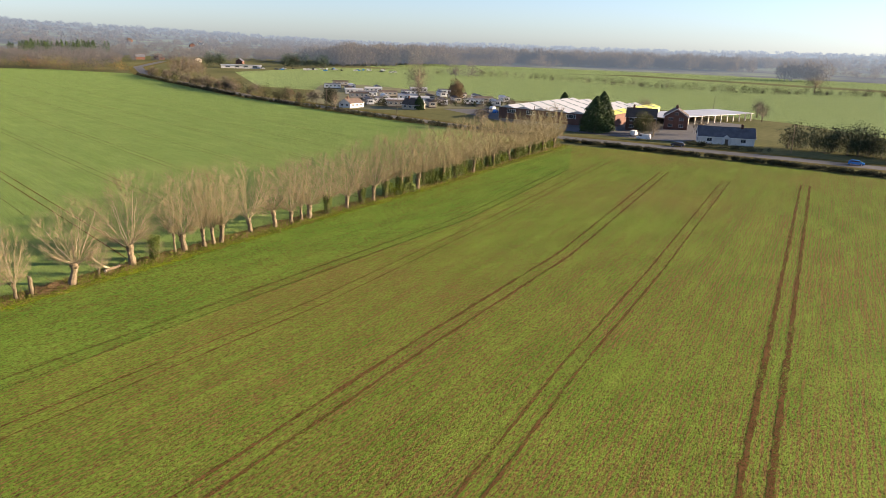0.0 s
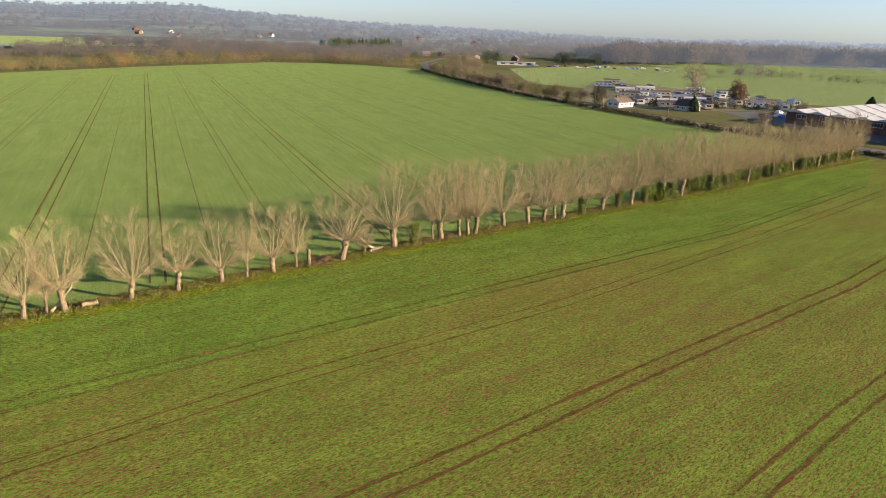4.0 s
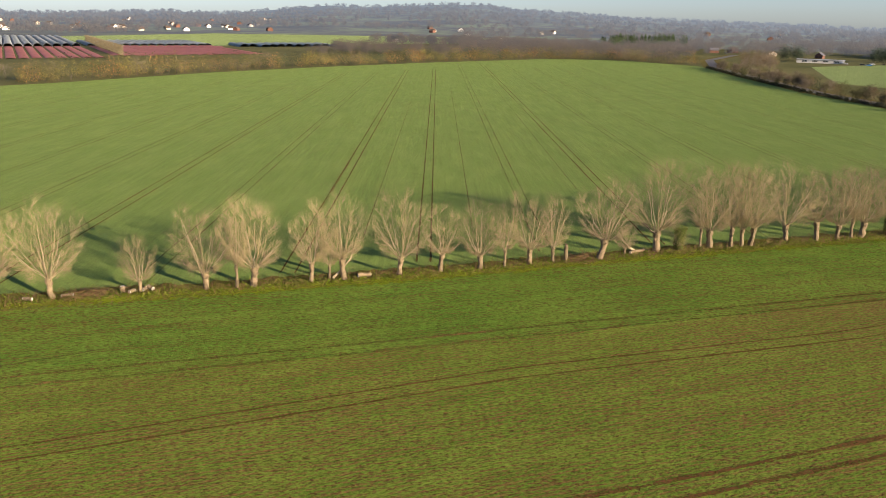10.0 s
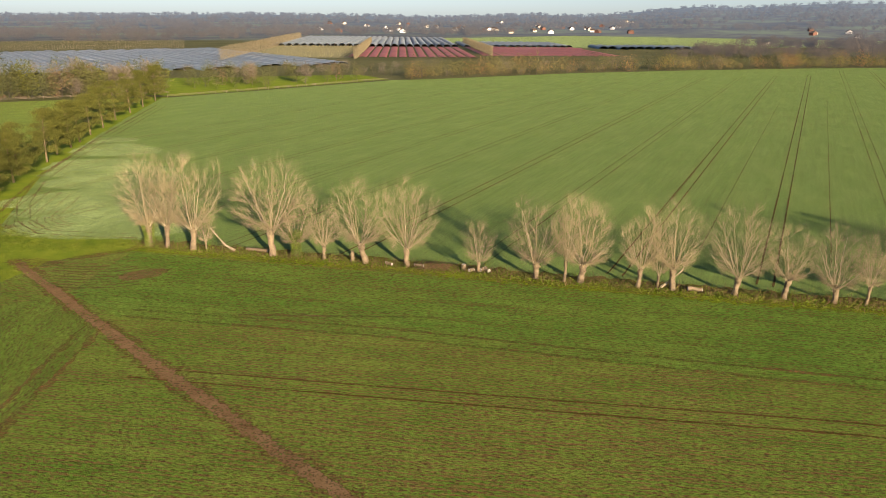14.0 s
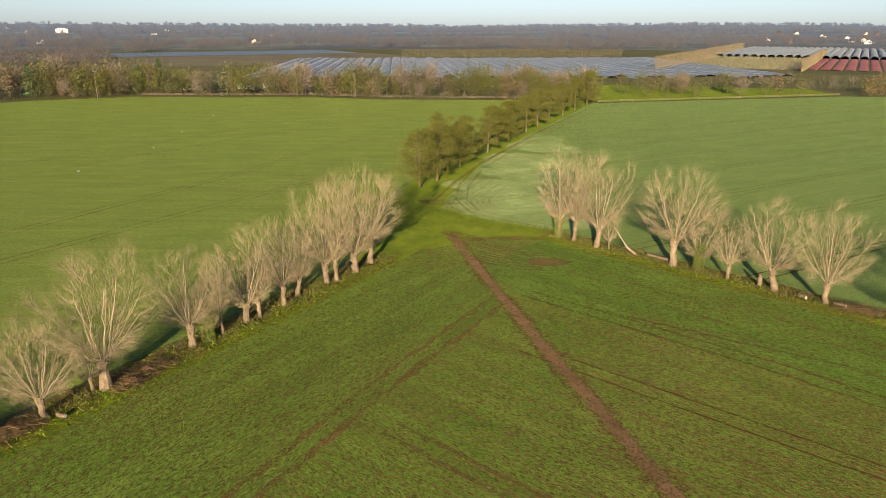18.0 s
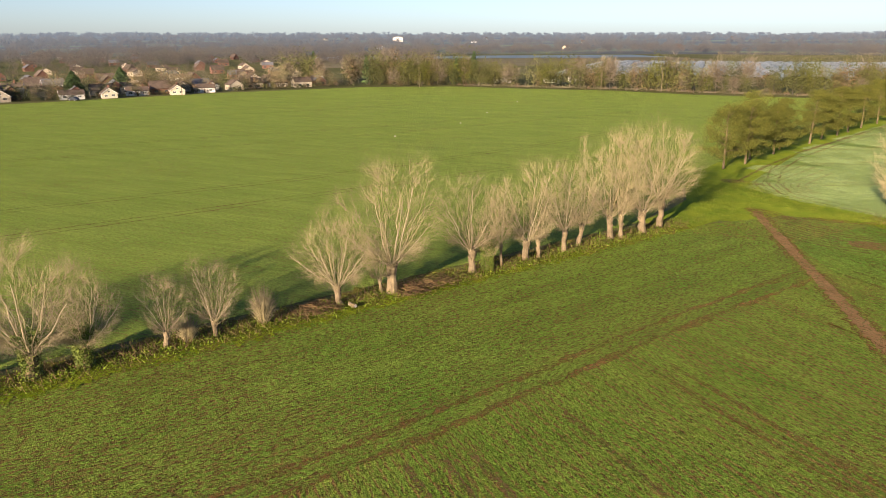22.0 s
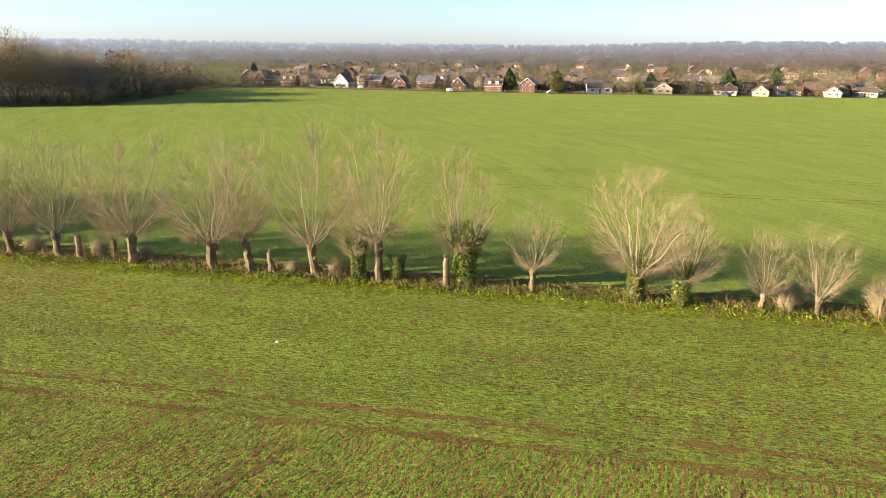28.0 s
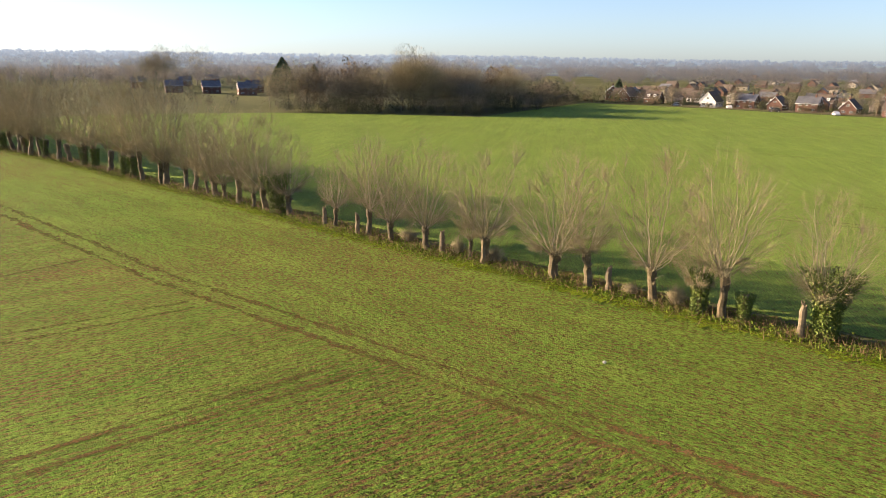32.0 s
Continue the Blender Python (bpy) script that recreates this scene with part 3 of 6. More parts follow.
def patch(name, x, y, rx, ry, turn, z, material, label, seed):
    rng = np.random.default_rng(seed)
    k = 26
    r = 1 + 0.18 * np.array([noise.noise((math.cos(2 * math.pi * i / k) * 2, math.sin(2 * math.pi * i / k) * 2, seed)) for i in range(k)]) + 0.05 * rng.normal(size=k)
    c, s = math.cos(radians(turn)), math.sin(radians(turn))
    vs = [(x + c * a - s * b, y + s * a + c * b, z) for a, b in ((rx * r[i] * math.cos(2 * math.pi * i / k), ry * r[i] * math.sin(2 * math.pi * i / k)) for i in range(k))]
    return tagged(new(name, mesh_of(name, vs, [tuple(range(k))], material)), label, "soil patch", kind="structure")


patch("mud_patch", -69.6, 54.2, 2.9, 1.7, 60, 0.07, M["rut_thin"], "dark muddy patch in the crop", 3)
patch("mud_patch", -85.0, 50.6, 4.0, 1.5, 20, 0.08, M["scuffed"], "bare muddy ground at the gap", 4)
patch("mud_patch", -80.5, 56.6, 4.6, 0.9, 58, 0.076, M["scuffed"], "bare muddy strip at the end of the headland", 5)
patch("mud_patch", -105.0, 57.2, 3.6, 1.7, 40, 0.08, M["rut_thin"], "dark turned soil at the field corner", 6)
# pale dewy corner of the north field: soft overlapping drifts, sun brightness painted in
for k in range(9):
    u = k / 8
    patch("sunlit_crop", -92 - 66 * u, 66 + 52 * u + 3.5 * math.sin(k * 2.3), 15 - 6 * u, 8.5 - 4.0 * u, 38 + 3 * k % 7, 0.034 + 0.0008 * k, M["sunlit_crop"], "pale dewy crop at the field corner, sun brightness in its colour", 20 + k)
# tramlines: pairs of wheel ruts
rut_seed = 10


def tramline(pts, gauge=1.8, width=0.34, label="pair of dark wheel ruts along the drilled rows", ragged=0.3, z=0.055, material=None):
    global rut_seed
    c = np.array(pts, float)
    d = np.gradient(c, axis=0)
    d /= np.linalg.norm(d, axis=1, keepdims=True)
    side = np.stack([-d[:, 1], d[:, 0]], 1)
    top = tagged(empty("tramline"), label, "wheel track", "tramlines", "structure")
    for s in (-gauge / 2, gauge / 2):
        rut_seed += 1
        under("rut", ribbon("rut", c + s * side, width, z, material or M["rut"], 0.9, ragged, rut_seed), top)


def single(pts, width=0.25, label="single faint drill mark", z=0.055):
    global rut_seed
    rut_seed += 1
    tagged(new("drill_mark", ribbon("drill_mark", pts, width, z, M["rut_thin"], 0.8, 0.35, rut_seed)), label, "wheel track", kind="structure")


tramline([(176.5, 62.1), (77.5, 26.5), (48.3, 16.0), (10, 2)], 2.0, 0.5)
tramline([(166, 76.7), (86, 47.8), (50, 35.6), (29.6, 27.9), (0, 17)], 1.8, 0.3)
tramline([(163, 92), (82.1, 60.9), (41.5, 48.7), (14.9, 40.1), (-20, 30)], 1.9, 0.4)
tramline([(168, 112), (88.2, 82.2), (41.3, 66.0), (6.4, 56.7), (-22, 46.4), (-50, 36.5)], 1.8, 0.22)
tramline([(143, 108.7), (86, 86.4), (38, 73.6), (-2.5, 62.6), (-35.4, 54.0), (-61.6, 45.2)], 1.9, 0.42, material=M["rut_brown"])
tramline([(-62.5, 43), (-49.5, 21.2), (-36.5, 1.5), (-24.5, -18.5), (-9.0, -43.5), (4, -63.0), (25, -100.5), (60, -160)], 1.9, 0.54, "curving headland wheel ruts with tyre prints", 0.6, 0.055, M["rut_brown"])
for a, b in (((-43.3, 19.3), (-10, 31.0)), ((-7.2, -40.1), (30, -26.5)), ((1.8, -55.5), (45, -42))):
    tramline([a, b], 1.7, 0.42, "pair of bare brown drill rows", material=M["rut_brown"])
for a, b in (((-33.3, 1.0), (-15, 7.6)), ((-33.7, 3.1), (-14, 10.0)), ((-34.0, 4.7), (-13, 12.8)), ((-16.6, -25.4), (0, -22.5)), ((-16.4, -26.6), (-2, -22)),
             ((11.5, -71.9), (30, -60)), ((-54, 48.8), (-32, 60)), ((-38, 11), (-20, 17)), ((-28, -9), (-12, -4))):
    single([a, b], 0.4, "short bare drill row in brown soil")
# straight tramlines of the north field
for k in range(-9, 9):
    x = -3.0 + 16.6 * k
    y0 = 85.5 + 0.29 * x + 2
    y1 = 470 + (1.1 if x < 0 else 0.45) * x
    if x > 0:
        y1 = 520
    if k < -4:
        y0 += 6
    tramline([(x + 0.5, y0), (x - 4.5, y1)], 1.8, 0.24, "straight pair of wheel ruts through the green crop", 0.15, 0.055, M["rut_dark" if k == 0 else "rut" if k in (-1, -3, 2) else "rut_thin"])
for dx, y0, y1 in ((-11.5, 96, 300), (4.5, 100, 320), (-20, 110, 220), (25, 130, 330)):
    single([(dx, y0), (dx - 2, y1)], 0.16)
# faint marks of the west field
for pts in ([(-80, -75), (-95, -54.5), (-116, -12), (-148, 34), (-200, 95)], [(-60, -75), (-75, -58), (-98, -18.5), (-120, 20), (-135, 50)],
            [(-130, -110), (-160, -60), (-190, 10), (-240, 90)], [(-160, -160), (-200, -90), (-240, 0), (-280, 70)], [(-105, -130), (-140, -70), (-165, -10), (-215, 80)]):
    tramline(pts, 1.8, 0.26, "faint curved wheel marks", 0.4, 0.055, M["rut_thin"])
# turning marks in the corner of the north field
tramline([(-201.4, 174.3), (-159, 118.3), (-140.7, 94.9), (-127.4, 79.5), (-114, 67.8), (-104.5, 61.9), (-96.8, 59.6), (-88.6, 62.3), (-82.8, 65)], 1.8, 0.26, "dark wheel ruts turning at the field corner", 0.25, 0.06, M["rut_thin"])
single([(-205.3, 174.9), (-165.4, 122.9), (-132.9, 83.6), (-117.6, 67.7), (-104.8, 55.8)], 0.6, "dark soil edge along the pine verge", 0.072)
hook = np.array([(-122, 76.5), (-111.4, 64.1), (-108.2, 60.4), (-104.3, 57.7), (-100.1, 56.6), (-96.7, 57.0)])
for k in range(9):
    f = 1 - 0.05 * k
    c = (hook - hook[3]) * f + hook[3] + np.array([0.42, 0.78]) * 1.15 * k
    single([tuple(q) for q in c[1 if k % 2 else 0:]], 0.2, "curved drill mark at the field corner", 0.058)
for k in range(9):
    c = np.array([(-81.6, 51.2), (-78.3, 52.4), (-75.2, 54.3), (-73.2, 56.6)]) + np.array([0.75, -0.62]) * k
    single([tuple(q) for q in c[:4 if k % 3 else 3]], 0.26, "curved drill row at the headland corner", 0.06)

# ---- willow rows ----
rng = np.random.default_rng(7)


def fork(base, tip, count, g, lo, hi, angle, share, reach, top, lift=0.15):
    """Side shoots of straight parents: start points and tips that keep inside the crown's reach."""
    n = len(base) * count
    b, e = np.repeat(base, count, 0), np.repeat(tip, count, 0)
    d = e - b
    ln = np.linalg.norm(d, axis=1, keepdims=True) + 1e-6
    t = d / ln
    u = lo + (hi - lo) * ((np.arange(n) % count)[:, None] + g.uniform(0, 1, (n, 1))) / count
    at = b + d * u
    out = at - top
    out /= np.linalg.norm(out, axis=1, keepdims=True) + 1e-6
    side = np.cross(t, g.normal(size=(n, 3)))
    side /= np.linalg.norm(side, axis=1, keepdims=True) + 1e-6
    a = g.uniform(angle[0], angle[1], (n, 1))
    way = t * np.cos(a) + side * np.sin(a) + 0.25 * out + [0, 0, lift]
    way /= np.linalg.norm(way, axis=1, keepdims=True)
    far = at + way * ln * (share[0] + share[1] * (1 - u)) * g.uniform(0.65, 1.2, (n, 1))
    v = far - top
    r = np.linalg.norm(v, axis=1, keepdims=True) + 1e-6
    over = np.minimum(1.0, reach(v / r)[:, None] * g.uniform(0.96, 1.10, (n, 1)) / r)
    far = top + v * np.maximum(over, 0.55)
    return at, far


def pollard_meshes(seed, high, wide, head, n_limbs, n_branch, n_twig, n_spray, whole=False):
    """Trunk, limbs and crown of a bare pollard: limbs fan out of a knobbly head, fork, and carry an even haze of twigs."""
    g = np.random.default_rng(seed)
    r = 0.022 * high + 0.03
    lean = g.normal(0, 0.06, 2)
    pts, rad = [], []
    for k in range(7):
        u = k / 6
        pts.append((lean[0] * head * u + g.normal(0, 0.04), lean[1] * head * u + g.normal(0, 0.04), -0.15 + (head + 0.15) * u))
        rad.append(r * (1.35 - 0.5 * u ** 0.5 + (0.34 if k == 5 else 0.15 if k == 6 else 0)) * g.uniform(0.90, 1.10))
    trunk = Solid().tube(pts, rad, 9)
    for _ in range(5):
        a, z = g.uniform(0, 6.28), head * g.uniform(0.55, 1.0)
        c = np.array([lean[0] * z + math.cos(a) * r * 0.9, lean[1] * z + math.sin(a) * r * 0.9, z])
        trunk.tube([c - [0, 0, r * 0.6], c, c + [math.cos(a) * 0.1, math.sin(a) * 0.1, r * 0.6]], [r * 0.3, r * g.uniform(0.35, 0.65), r * 0.22], 6)
    trunk_me = trunk.mesh("trunk", M["bark"])
    top = np.array([lean[0] * head, lean[1] * head, head - 0.15])
    half, w2 = (high - top[2]) / 2, wide / 2
    p1, p2 = g.uniform(0, 6.28, 2)

    def reach(d):
        c = np.clip(d[:, 2], -0.25, 1)
        az = np.arctan2(d[:, 1], d[:, 0])
        lump = 1 + 0.07 * np.sin(2 * az + p1) + 0.06 * np.sin(5 * az + p2 + 6 * c) + 0.04 * np.sin(11 * c + p1)
        mid, tall = 1.03 * half, 1.08 * half
        q, b = (1 - c * c) / w2 ** 2 + c * c / tall ** 2, c * mid / tall ** 2
        return (b + np.sqrt(b * b + q * (1 - (mid / tall) ** 2))) / q * lump

    limb_me, b0, e0, rods = [], [], [], Solid()
    total = int(n_limbs * 2.7)
    spread = (g.permutation(total) + g.uniform(0.2, 0.8, total)) / total
    for i in range(total):
        th = radians(5 + 49 * spread[i] ** 0.75)
        az = 2.399 * i + g.uniform(-0.35, 0.35)
        d = np.array([math.sin(th) * math.cos(az), math.sin(th) * math.sin(az), math.cos(th)])
        length = float(reach(d[None])[0]) * g.uniform(0.55, 0.88)
        flat = np.array([math.cos(az), math.sin(az), 0])
        s0 = top + flat * r * 0.75 + [0, 0, g.uniform(-0.25, 0.15)]
        end, mid = top + d * length, top + d * length * 0.5 + flat * length * 0.05 * math.sin(2 * th) - np.array([0, 0, 0.03 * length])
        us = np.linspace(0, 1, 7)[:, None]
        c = (1 - us) ** 2 * s0 + 2 * us * (1 - us) * mid + us ** 2 * end
        c[1:] += g.normal(0, 0.05, (6, 3))
        thick = (0.042 if i < n_limbs else 0.021) * g.uniform(0.75, 1.2)
        radii = [thick * (1 - 0.84 * u) + 0.006 for u in us[:, 0]]
        if i < n_limbs and not whole:
            limb_me.append(Solid().tube(c, radii, 5, False).mesh("limb", M["limb"]))
        else:
            rods.tube(c, radii, 4, False)
        b0.append(c[1])
        e0.append(c[6])
    a1, t1 = fork(np.array(b0), np.array(e0), n_branch, g, 0.20, 1.0, (0.45, 1.25), (0.24, 0.30), reach, top, 0.10)
    bv, bf = spikes(a1, t1, g.uniform(0.009, 0.016, len(a1)))
    us = g.uniform(0.1, 1.0, (8, len(a1), 1))
    wood_pts = (a1[None] + us * (t1 - a1)[None]).reshape(-1, 3)
    way = g.normal(size=(n_twig, 3))
    way[:, 2] = np.abs(way[:, 2]) * 1.7 + 0.05
    way /= np.linalg.norm(way, axis=1, keepdims=True)
    aim = top + way * (reach(way) * g.uniform(0.05, 1.0, n_twig) ** 0.30)[:, None]
    near = []
    for k in range(0, n_twig, 300):
        far = np.linalg.norm(aim[k:k + 300, None] - way[k:k + 300, None] * 0.6 - wood_pts[None], axis=2)
        best = np.argpartition(far, 9, axis=1)[:, :9]
        near.append(best[np.arange(len(best)), g.integers(0, 9, len(best))])
    near = np.concatenate(near)
    a2 = wood_pts[near]
    away = aim - a2
    ln = np.linalg.norm(away, axis=1, keepdims=True) + 1e-6
    out = 0.55 * way + 0.6 * away / ln + g.normal(0, 0.25, (n_twig, 3))
    out /= np.linalg.norm(out, axis=1, keepdims=True)
    t2 = a2 + out * np.clip(ln, 0.35, 2.0) * g.uniform(0.75, 1.1, (n_twig, 1))
    a3, t3 = fork(a2, t2, n_spray, g, 0.2, 0.9, (0.35, 0.8), (0.35, 0.35), reach, top)
    m = 34
    az, th = g.uniform(0, 6.28, m), np.radians(g.uniform(10, 85, m))
    dd = np.c_[np.sin(th) * np.cos(az), np.sin(th) * np.sin(az), np.cos(th)]
    a4 = top + dd * [r, r, 0.1] * 0.8 + np.c_[np.zeros((m, 2)), g.uniform(-0.8, 0.1, m)]
    t4 = a4 + (dd + [0, 0, 0.35]) * g.uniform(0.6, 2.6, (m, 1))
    at, tip = np.concatenate([a2, a3, a4]), np.concatenate([t2, t3, t4])
    n = len(at)
    side = np.cross(tip - at, g.normal(size=(n, 3)))
    wd = np.concatenate([g.uniform(0.0052, 0.0075, len(a2)), g.uniform(0.0034, 0.0052, len(a3)), g.uniform(0.007, 0.011, m)]) * (1.7 if whole else 1.0)
    side *= (wd / (np.linalg.norm(side, axis=1) + 1e-9))[:, None]
    tv = np.stack([at - side, at + side, tip], 1).reshape(-1, 3)
    tf = np.arange(n * 3).reshape(-1, 3)
    rv = np.array(rods.v)
    rf = np.array([t for f in rods.f for t in ((f[0], f[1], f[2]), (f[0], f[2], f[3]))])
    twigs = fast_mesh("crown", np.concatenate([bv, tv, rv]), np.concatenate([bf, tf + len(bv), rf + len(bv) + len(tv)]), M["twig"], 3)
    return trunk_me, limb_me, twigs


def ivy_mesh(seed, high, radius, n, bulge=0.0, size=0.07):
    g = np.random.default_rng(seed)
    z, a = high * g.uniform(0, 1, n) ** 0.8, g.uniform(0, 6.28, n)
    r = radius * g.uniform(0.75, 1.35, n) * (1 + bulge * np.clip(z / high - 0.45, 0, 1) * 2)
    return fast_mesh("ivy", *leaves(np.c_[r * np.cos(a), r * np.sin(a), z], size, g), M["ivy"], 4)


REF = []
for k, (wide, head, limbs) in enumerate(((7.6, 2.5, 9), (6.4, 2.8, 8), (8.6, 2.3, 11), (5.6, 2.9, 7), (7.0, 2.2, 10), (8.0, 3.0, 9), (6.0, 2.4, 8), (7.2, 2.7, 10))):
    REF.append((wide, pollard_meshes(100 + k, 11.0, wide, head, limbs, 13, 3000, 2)))
FAR_REF = [(wide, pollard_meshes(120 + k, 11.0, wide, head, limbs, 9, 1500, 1, True)) for k, (wide, head, limbs) in enumerate(((7.4, 2.5, 8), (8.2, 2.3, 9), (6.6, 2.8, 7)))]
DARK_TRUNKS = []
for _, (me, _, _) in REF:
    dark = me.copy()
    dark.materials[0] = M["bark_dark"]
    DARK_TRUNKS.append(dark)
IVY = [ivy_mesh(50 + k, 3.4, 0.50, 2600, 0.35, 0.085) for k in range(2)]
BIG_IVY = ivy_mesh(60, 4.9, 0.70, 5200, 1.1, 0.095)


def stump_mesh(seed, high):
    g = np.random.default_rng(seed)
    pts = [(g.normal(0, 0.04), g.normal(0, 0.04), -0.1 + (high + 0.1) * k / 5) for k in range(6)]
    s = Solid().tube(pts, [0.42, 0.34, 0.31, 0.30, 0.33, 0.2], 9)
    for k in range(4):
        a = g.uniform(0, 6.28)
        s.tube([(0, 0, high * 0.9), (math.cos(a) * 0.3, math.sin(a) * 0.3, high * g.uniform(1.0, 1.15))], [0.12, 0.05], 6)
    return s.mesh("trunk", M["bark"])


def shrub_mesh(seed, high, wide, n=420):
    g = np.random.default_rng(seed)
    a, out = g.uniform(0, 6.28, n), g.uniform(0, 1, n) ** 0.7
    base = np.c_[0.25 * out * np.cos(a), 0.25 * out * np.sin(a), g.uniform(-0.05, 0.9, n) * high * 0.5]
    tip = np.c_[out * wide / 2 * np.cos(a), out * wide / 2 * np.sin(a), high * (1 - 0.45 * out ** 2) * g.uniform(0.5, 1.0, n)]
    base[:, :2] += (tip[:, :2] - base[:, :2]) * (base[:, 2:3] / high) * 0.7
    return fast_mesh("twigs", *spikes(base, tip, g.uniform(0.010, 0.022, n)), M["twig"], 3)


STUMPS = [stump_mesh(70 + k, 2.4) for k in range(3)]
SHRUBS = [shrub_mesh(80 + k, 2.5, 2.6) for k in range(3)]
count = 0


def willow(x, y, high, wide, kind, row):
    """One tree, stump or shrub of a row."""
    global count
    count += 1
    spin = pose(x, y, 0, 0, 0, (count * 77) % 360)
    if kind in ("stump", "ivystump"):
        top = empty("tree_stump", spin @ Matrix.Diagonal((0.8, 0.8, 0.8 * high / 2.4, 1)))
        under("trunk", STUMPS[count % 3], top)
        if kind == "ivystump":
            under("ivy", IVY[count % 2], top, "dark green ivy", Matrix.Diagonal((1, 1, 0.75, 1)))
        return tagged(top, "broken pale willow stump in the hedge bank" if kind == "stump" else "willow stump wrapped in green ivy", "stump", row)
    if kind == "shrub":
        top = empty("shrub", spin @ Matrix.Diagonal((wide / 2.6, wide / 2.6, high / 2.5, 1)))
        under("stem", SHRUBS[count % 3], top)
        return tagged(top, "low bare shrub of many thin brown stems", "shrub", row)
    v = count % len(REF)
    best = sorted(range(len(REF)), key=lambda i: abs(REF[i][0] / 11.0 - wide / high) + 0.08 * ((i * 5 + count * 3) % 8))[0]
    v = best
    base_w, (trunk, limb, twigs) = REF[v]
    if x > 84 or y < -125:
        v = count % 3
        base_w, (trunk, limb, twigs) = FAR_REF[v]
    sx = min(1.5, max(0.45, 1.10 * wide / base_w))
    top = empty("pollard_willow", spin @ Matrix.Diagonal((sx, sx, high / 11.0, 1)))
    under("trunk", DARK_TRUNKS[v] if y < -18 else trunk, top)
    for me in limb:
        under("limb", me, top)
    under("crown", twigs, top, "fine upright bare twigs")
    if kind == "ivy":
        under("ivy", IVY[count % 2], top, "green ivy climbing the trunk", Matrix.Diagonal((1 / sx, 1 / sx, 11.0 / high, 1)))
    if kind == "bigivy":
        under("ivy", BIG_IVY, top, "thick dark ivy over trunk and head", Matrix.Diagonal((1 / sx, 1 / sx, 11.0 / high, 1)))
    size = "tall" if high > 11.5 else "small" if high < 8 else "bare"
    if kind:
        return tagged(top, f"{size} leafless pollard willow with ivy on its trunk", "tree", row)
    return tagged(top, f"{size} leafless pollard willow with pale trunk and fine upright twigs", "tree", row)


NORTH_A = [
    (-77.8, 62.4, 13.2, 7.5, 'ivy'),
    (-75.3, 63.1, 12.9, 6.6, ''),
    (-71.5, 64.1, 13.5, 8.8, ''),
    (-70.2, 65.1, 6.2, 3.2, ''),
    (-60.6, 67.2, 13.1, 11.1, ''),
    (-57.8, 68.7, 9.0, 6.4, 'ivy'),
    (-53.8, 69.3, 8.0, 4.8, ''),
    (-50.0, 70.3, 1.8, 1.5, 'stump'),
    (-48.3, 70.7, 11.1, 8.0, ''),
    (-43.1, 72.3, 11.6, 8.4, ''),
    (-34.2, 74.6, 6.8, 4.5, ''),
    (-27.2, 76.0, 10.6, 7.2, ''),
    (-23.8, 76.4, 11.0, 4.4, ''),
    (-22.0, 77.1, 11.3, 7.5, ''),
    (-15.7, 78.9, 10.2, 5.8, ''),
    (-13.6, 79.7, 8.1, 3.4, ''),
    (-11.9, 79.9, 10.6, 6.5, ''),
]
NORTH_B = [
    (-5.4, 81.8, 11.1, 8.2, ''),
    (-0.3, 83.3, 9.1, 5.1, ''),
    (4.8, 84.6, 9.4, 6.8, ''),
    (7.9, 85.4, 8.7, 4.0, ''),
    (11.2, 86.7, 10.0, 6.3, ''),
    (14.4, 87.7, 9.0, 4.5, ''),
    (16.1, 88.0, 3.0, 0.8, 'stump'),
    (20.9, 89.2, 11.1, 8.9, ''),
]
NORTH_C = [
    (24.7, 91.5, 4.5, 3.2, ''),
    (29.4, 93.0, 13.0, 11.0, ''),
    (32.7, 93.6, 3.6, 2.1, 'ivy'),
    (36.2, 95.0, 10.9, 4.2, ''),
    (37.5, 95.0, 12.5, 8.1, ''),
    (40.8, 95.5, 12.3, 6.1, ''),
    (42.3, 95.8, 12.1, 6.1, ''),
    (43.7, 96.1, 12.2, 7.0, ''),
    (50.0, 98.7, 12.1, 9.6, ''),
    (54.7, 99.4, 11.0, 6.1, ''),
    (58.2, 100.3, 11.3, 6.7, ''),
    (60.6, 100.9, 11.2, 5.8, ''),
    (62.5, 101.3, 11.8, 8.3, ''),
    (67.1, 102.6, 11.2, 7.6, 'ivy'),
    (72.3, 104.2, 11.1, 8.3, ''),
]
NORTH_D = [
    (76.8, 105.6, 12.2, 8.0, 'ivy'),
    (80.1, 106.4, 12.8, 7.6, ''),
    (84.0, 107.5, 13.6, 8.4, 'ivy'),
    (88.7, 109.0, 14.0, 8.1, 'ivy'),
]
WEST_A = [
    (-80.0, 33.8, 13.0, 9.1, ''),
    (-77.8, 30.7, 13.2, 8.5, ''),
    (-76.0, 27.6, 11.7, 5.5, ''),
    (-75.6, 26.2, 12.6, 7.5, ''),
    (-73.3, 21.8, 10.3, 5.2, ''),
    (-71.4, 19.7, 10.3, 6.3, ''),
    (-69.4, 16.5, 8.1, 3.7, ''),
    (-68.8, 14.9, 11.1, 7.9, ''),
    (-66.9, 12.1, 9.3, 3.5, ''),
    (-65.9, 10.5, 7.0, 3.5, 'ivy'),
    (-65.4, 9.0, 10.1, 8.1, ''),
    (-60.4, 0.9, 12.6, 10.4, ''),
    (-60.5, -0.0, 5.8, 3.2, ''),
    (-57.7, -3.6, 8.7, 7.7, ''),
]
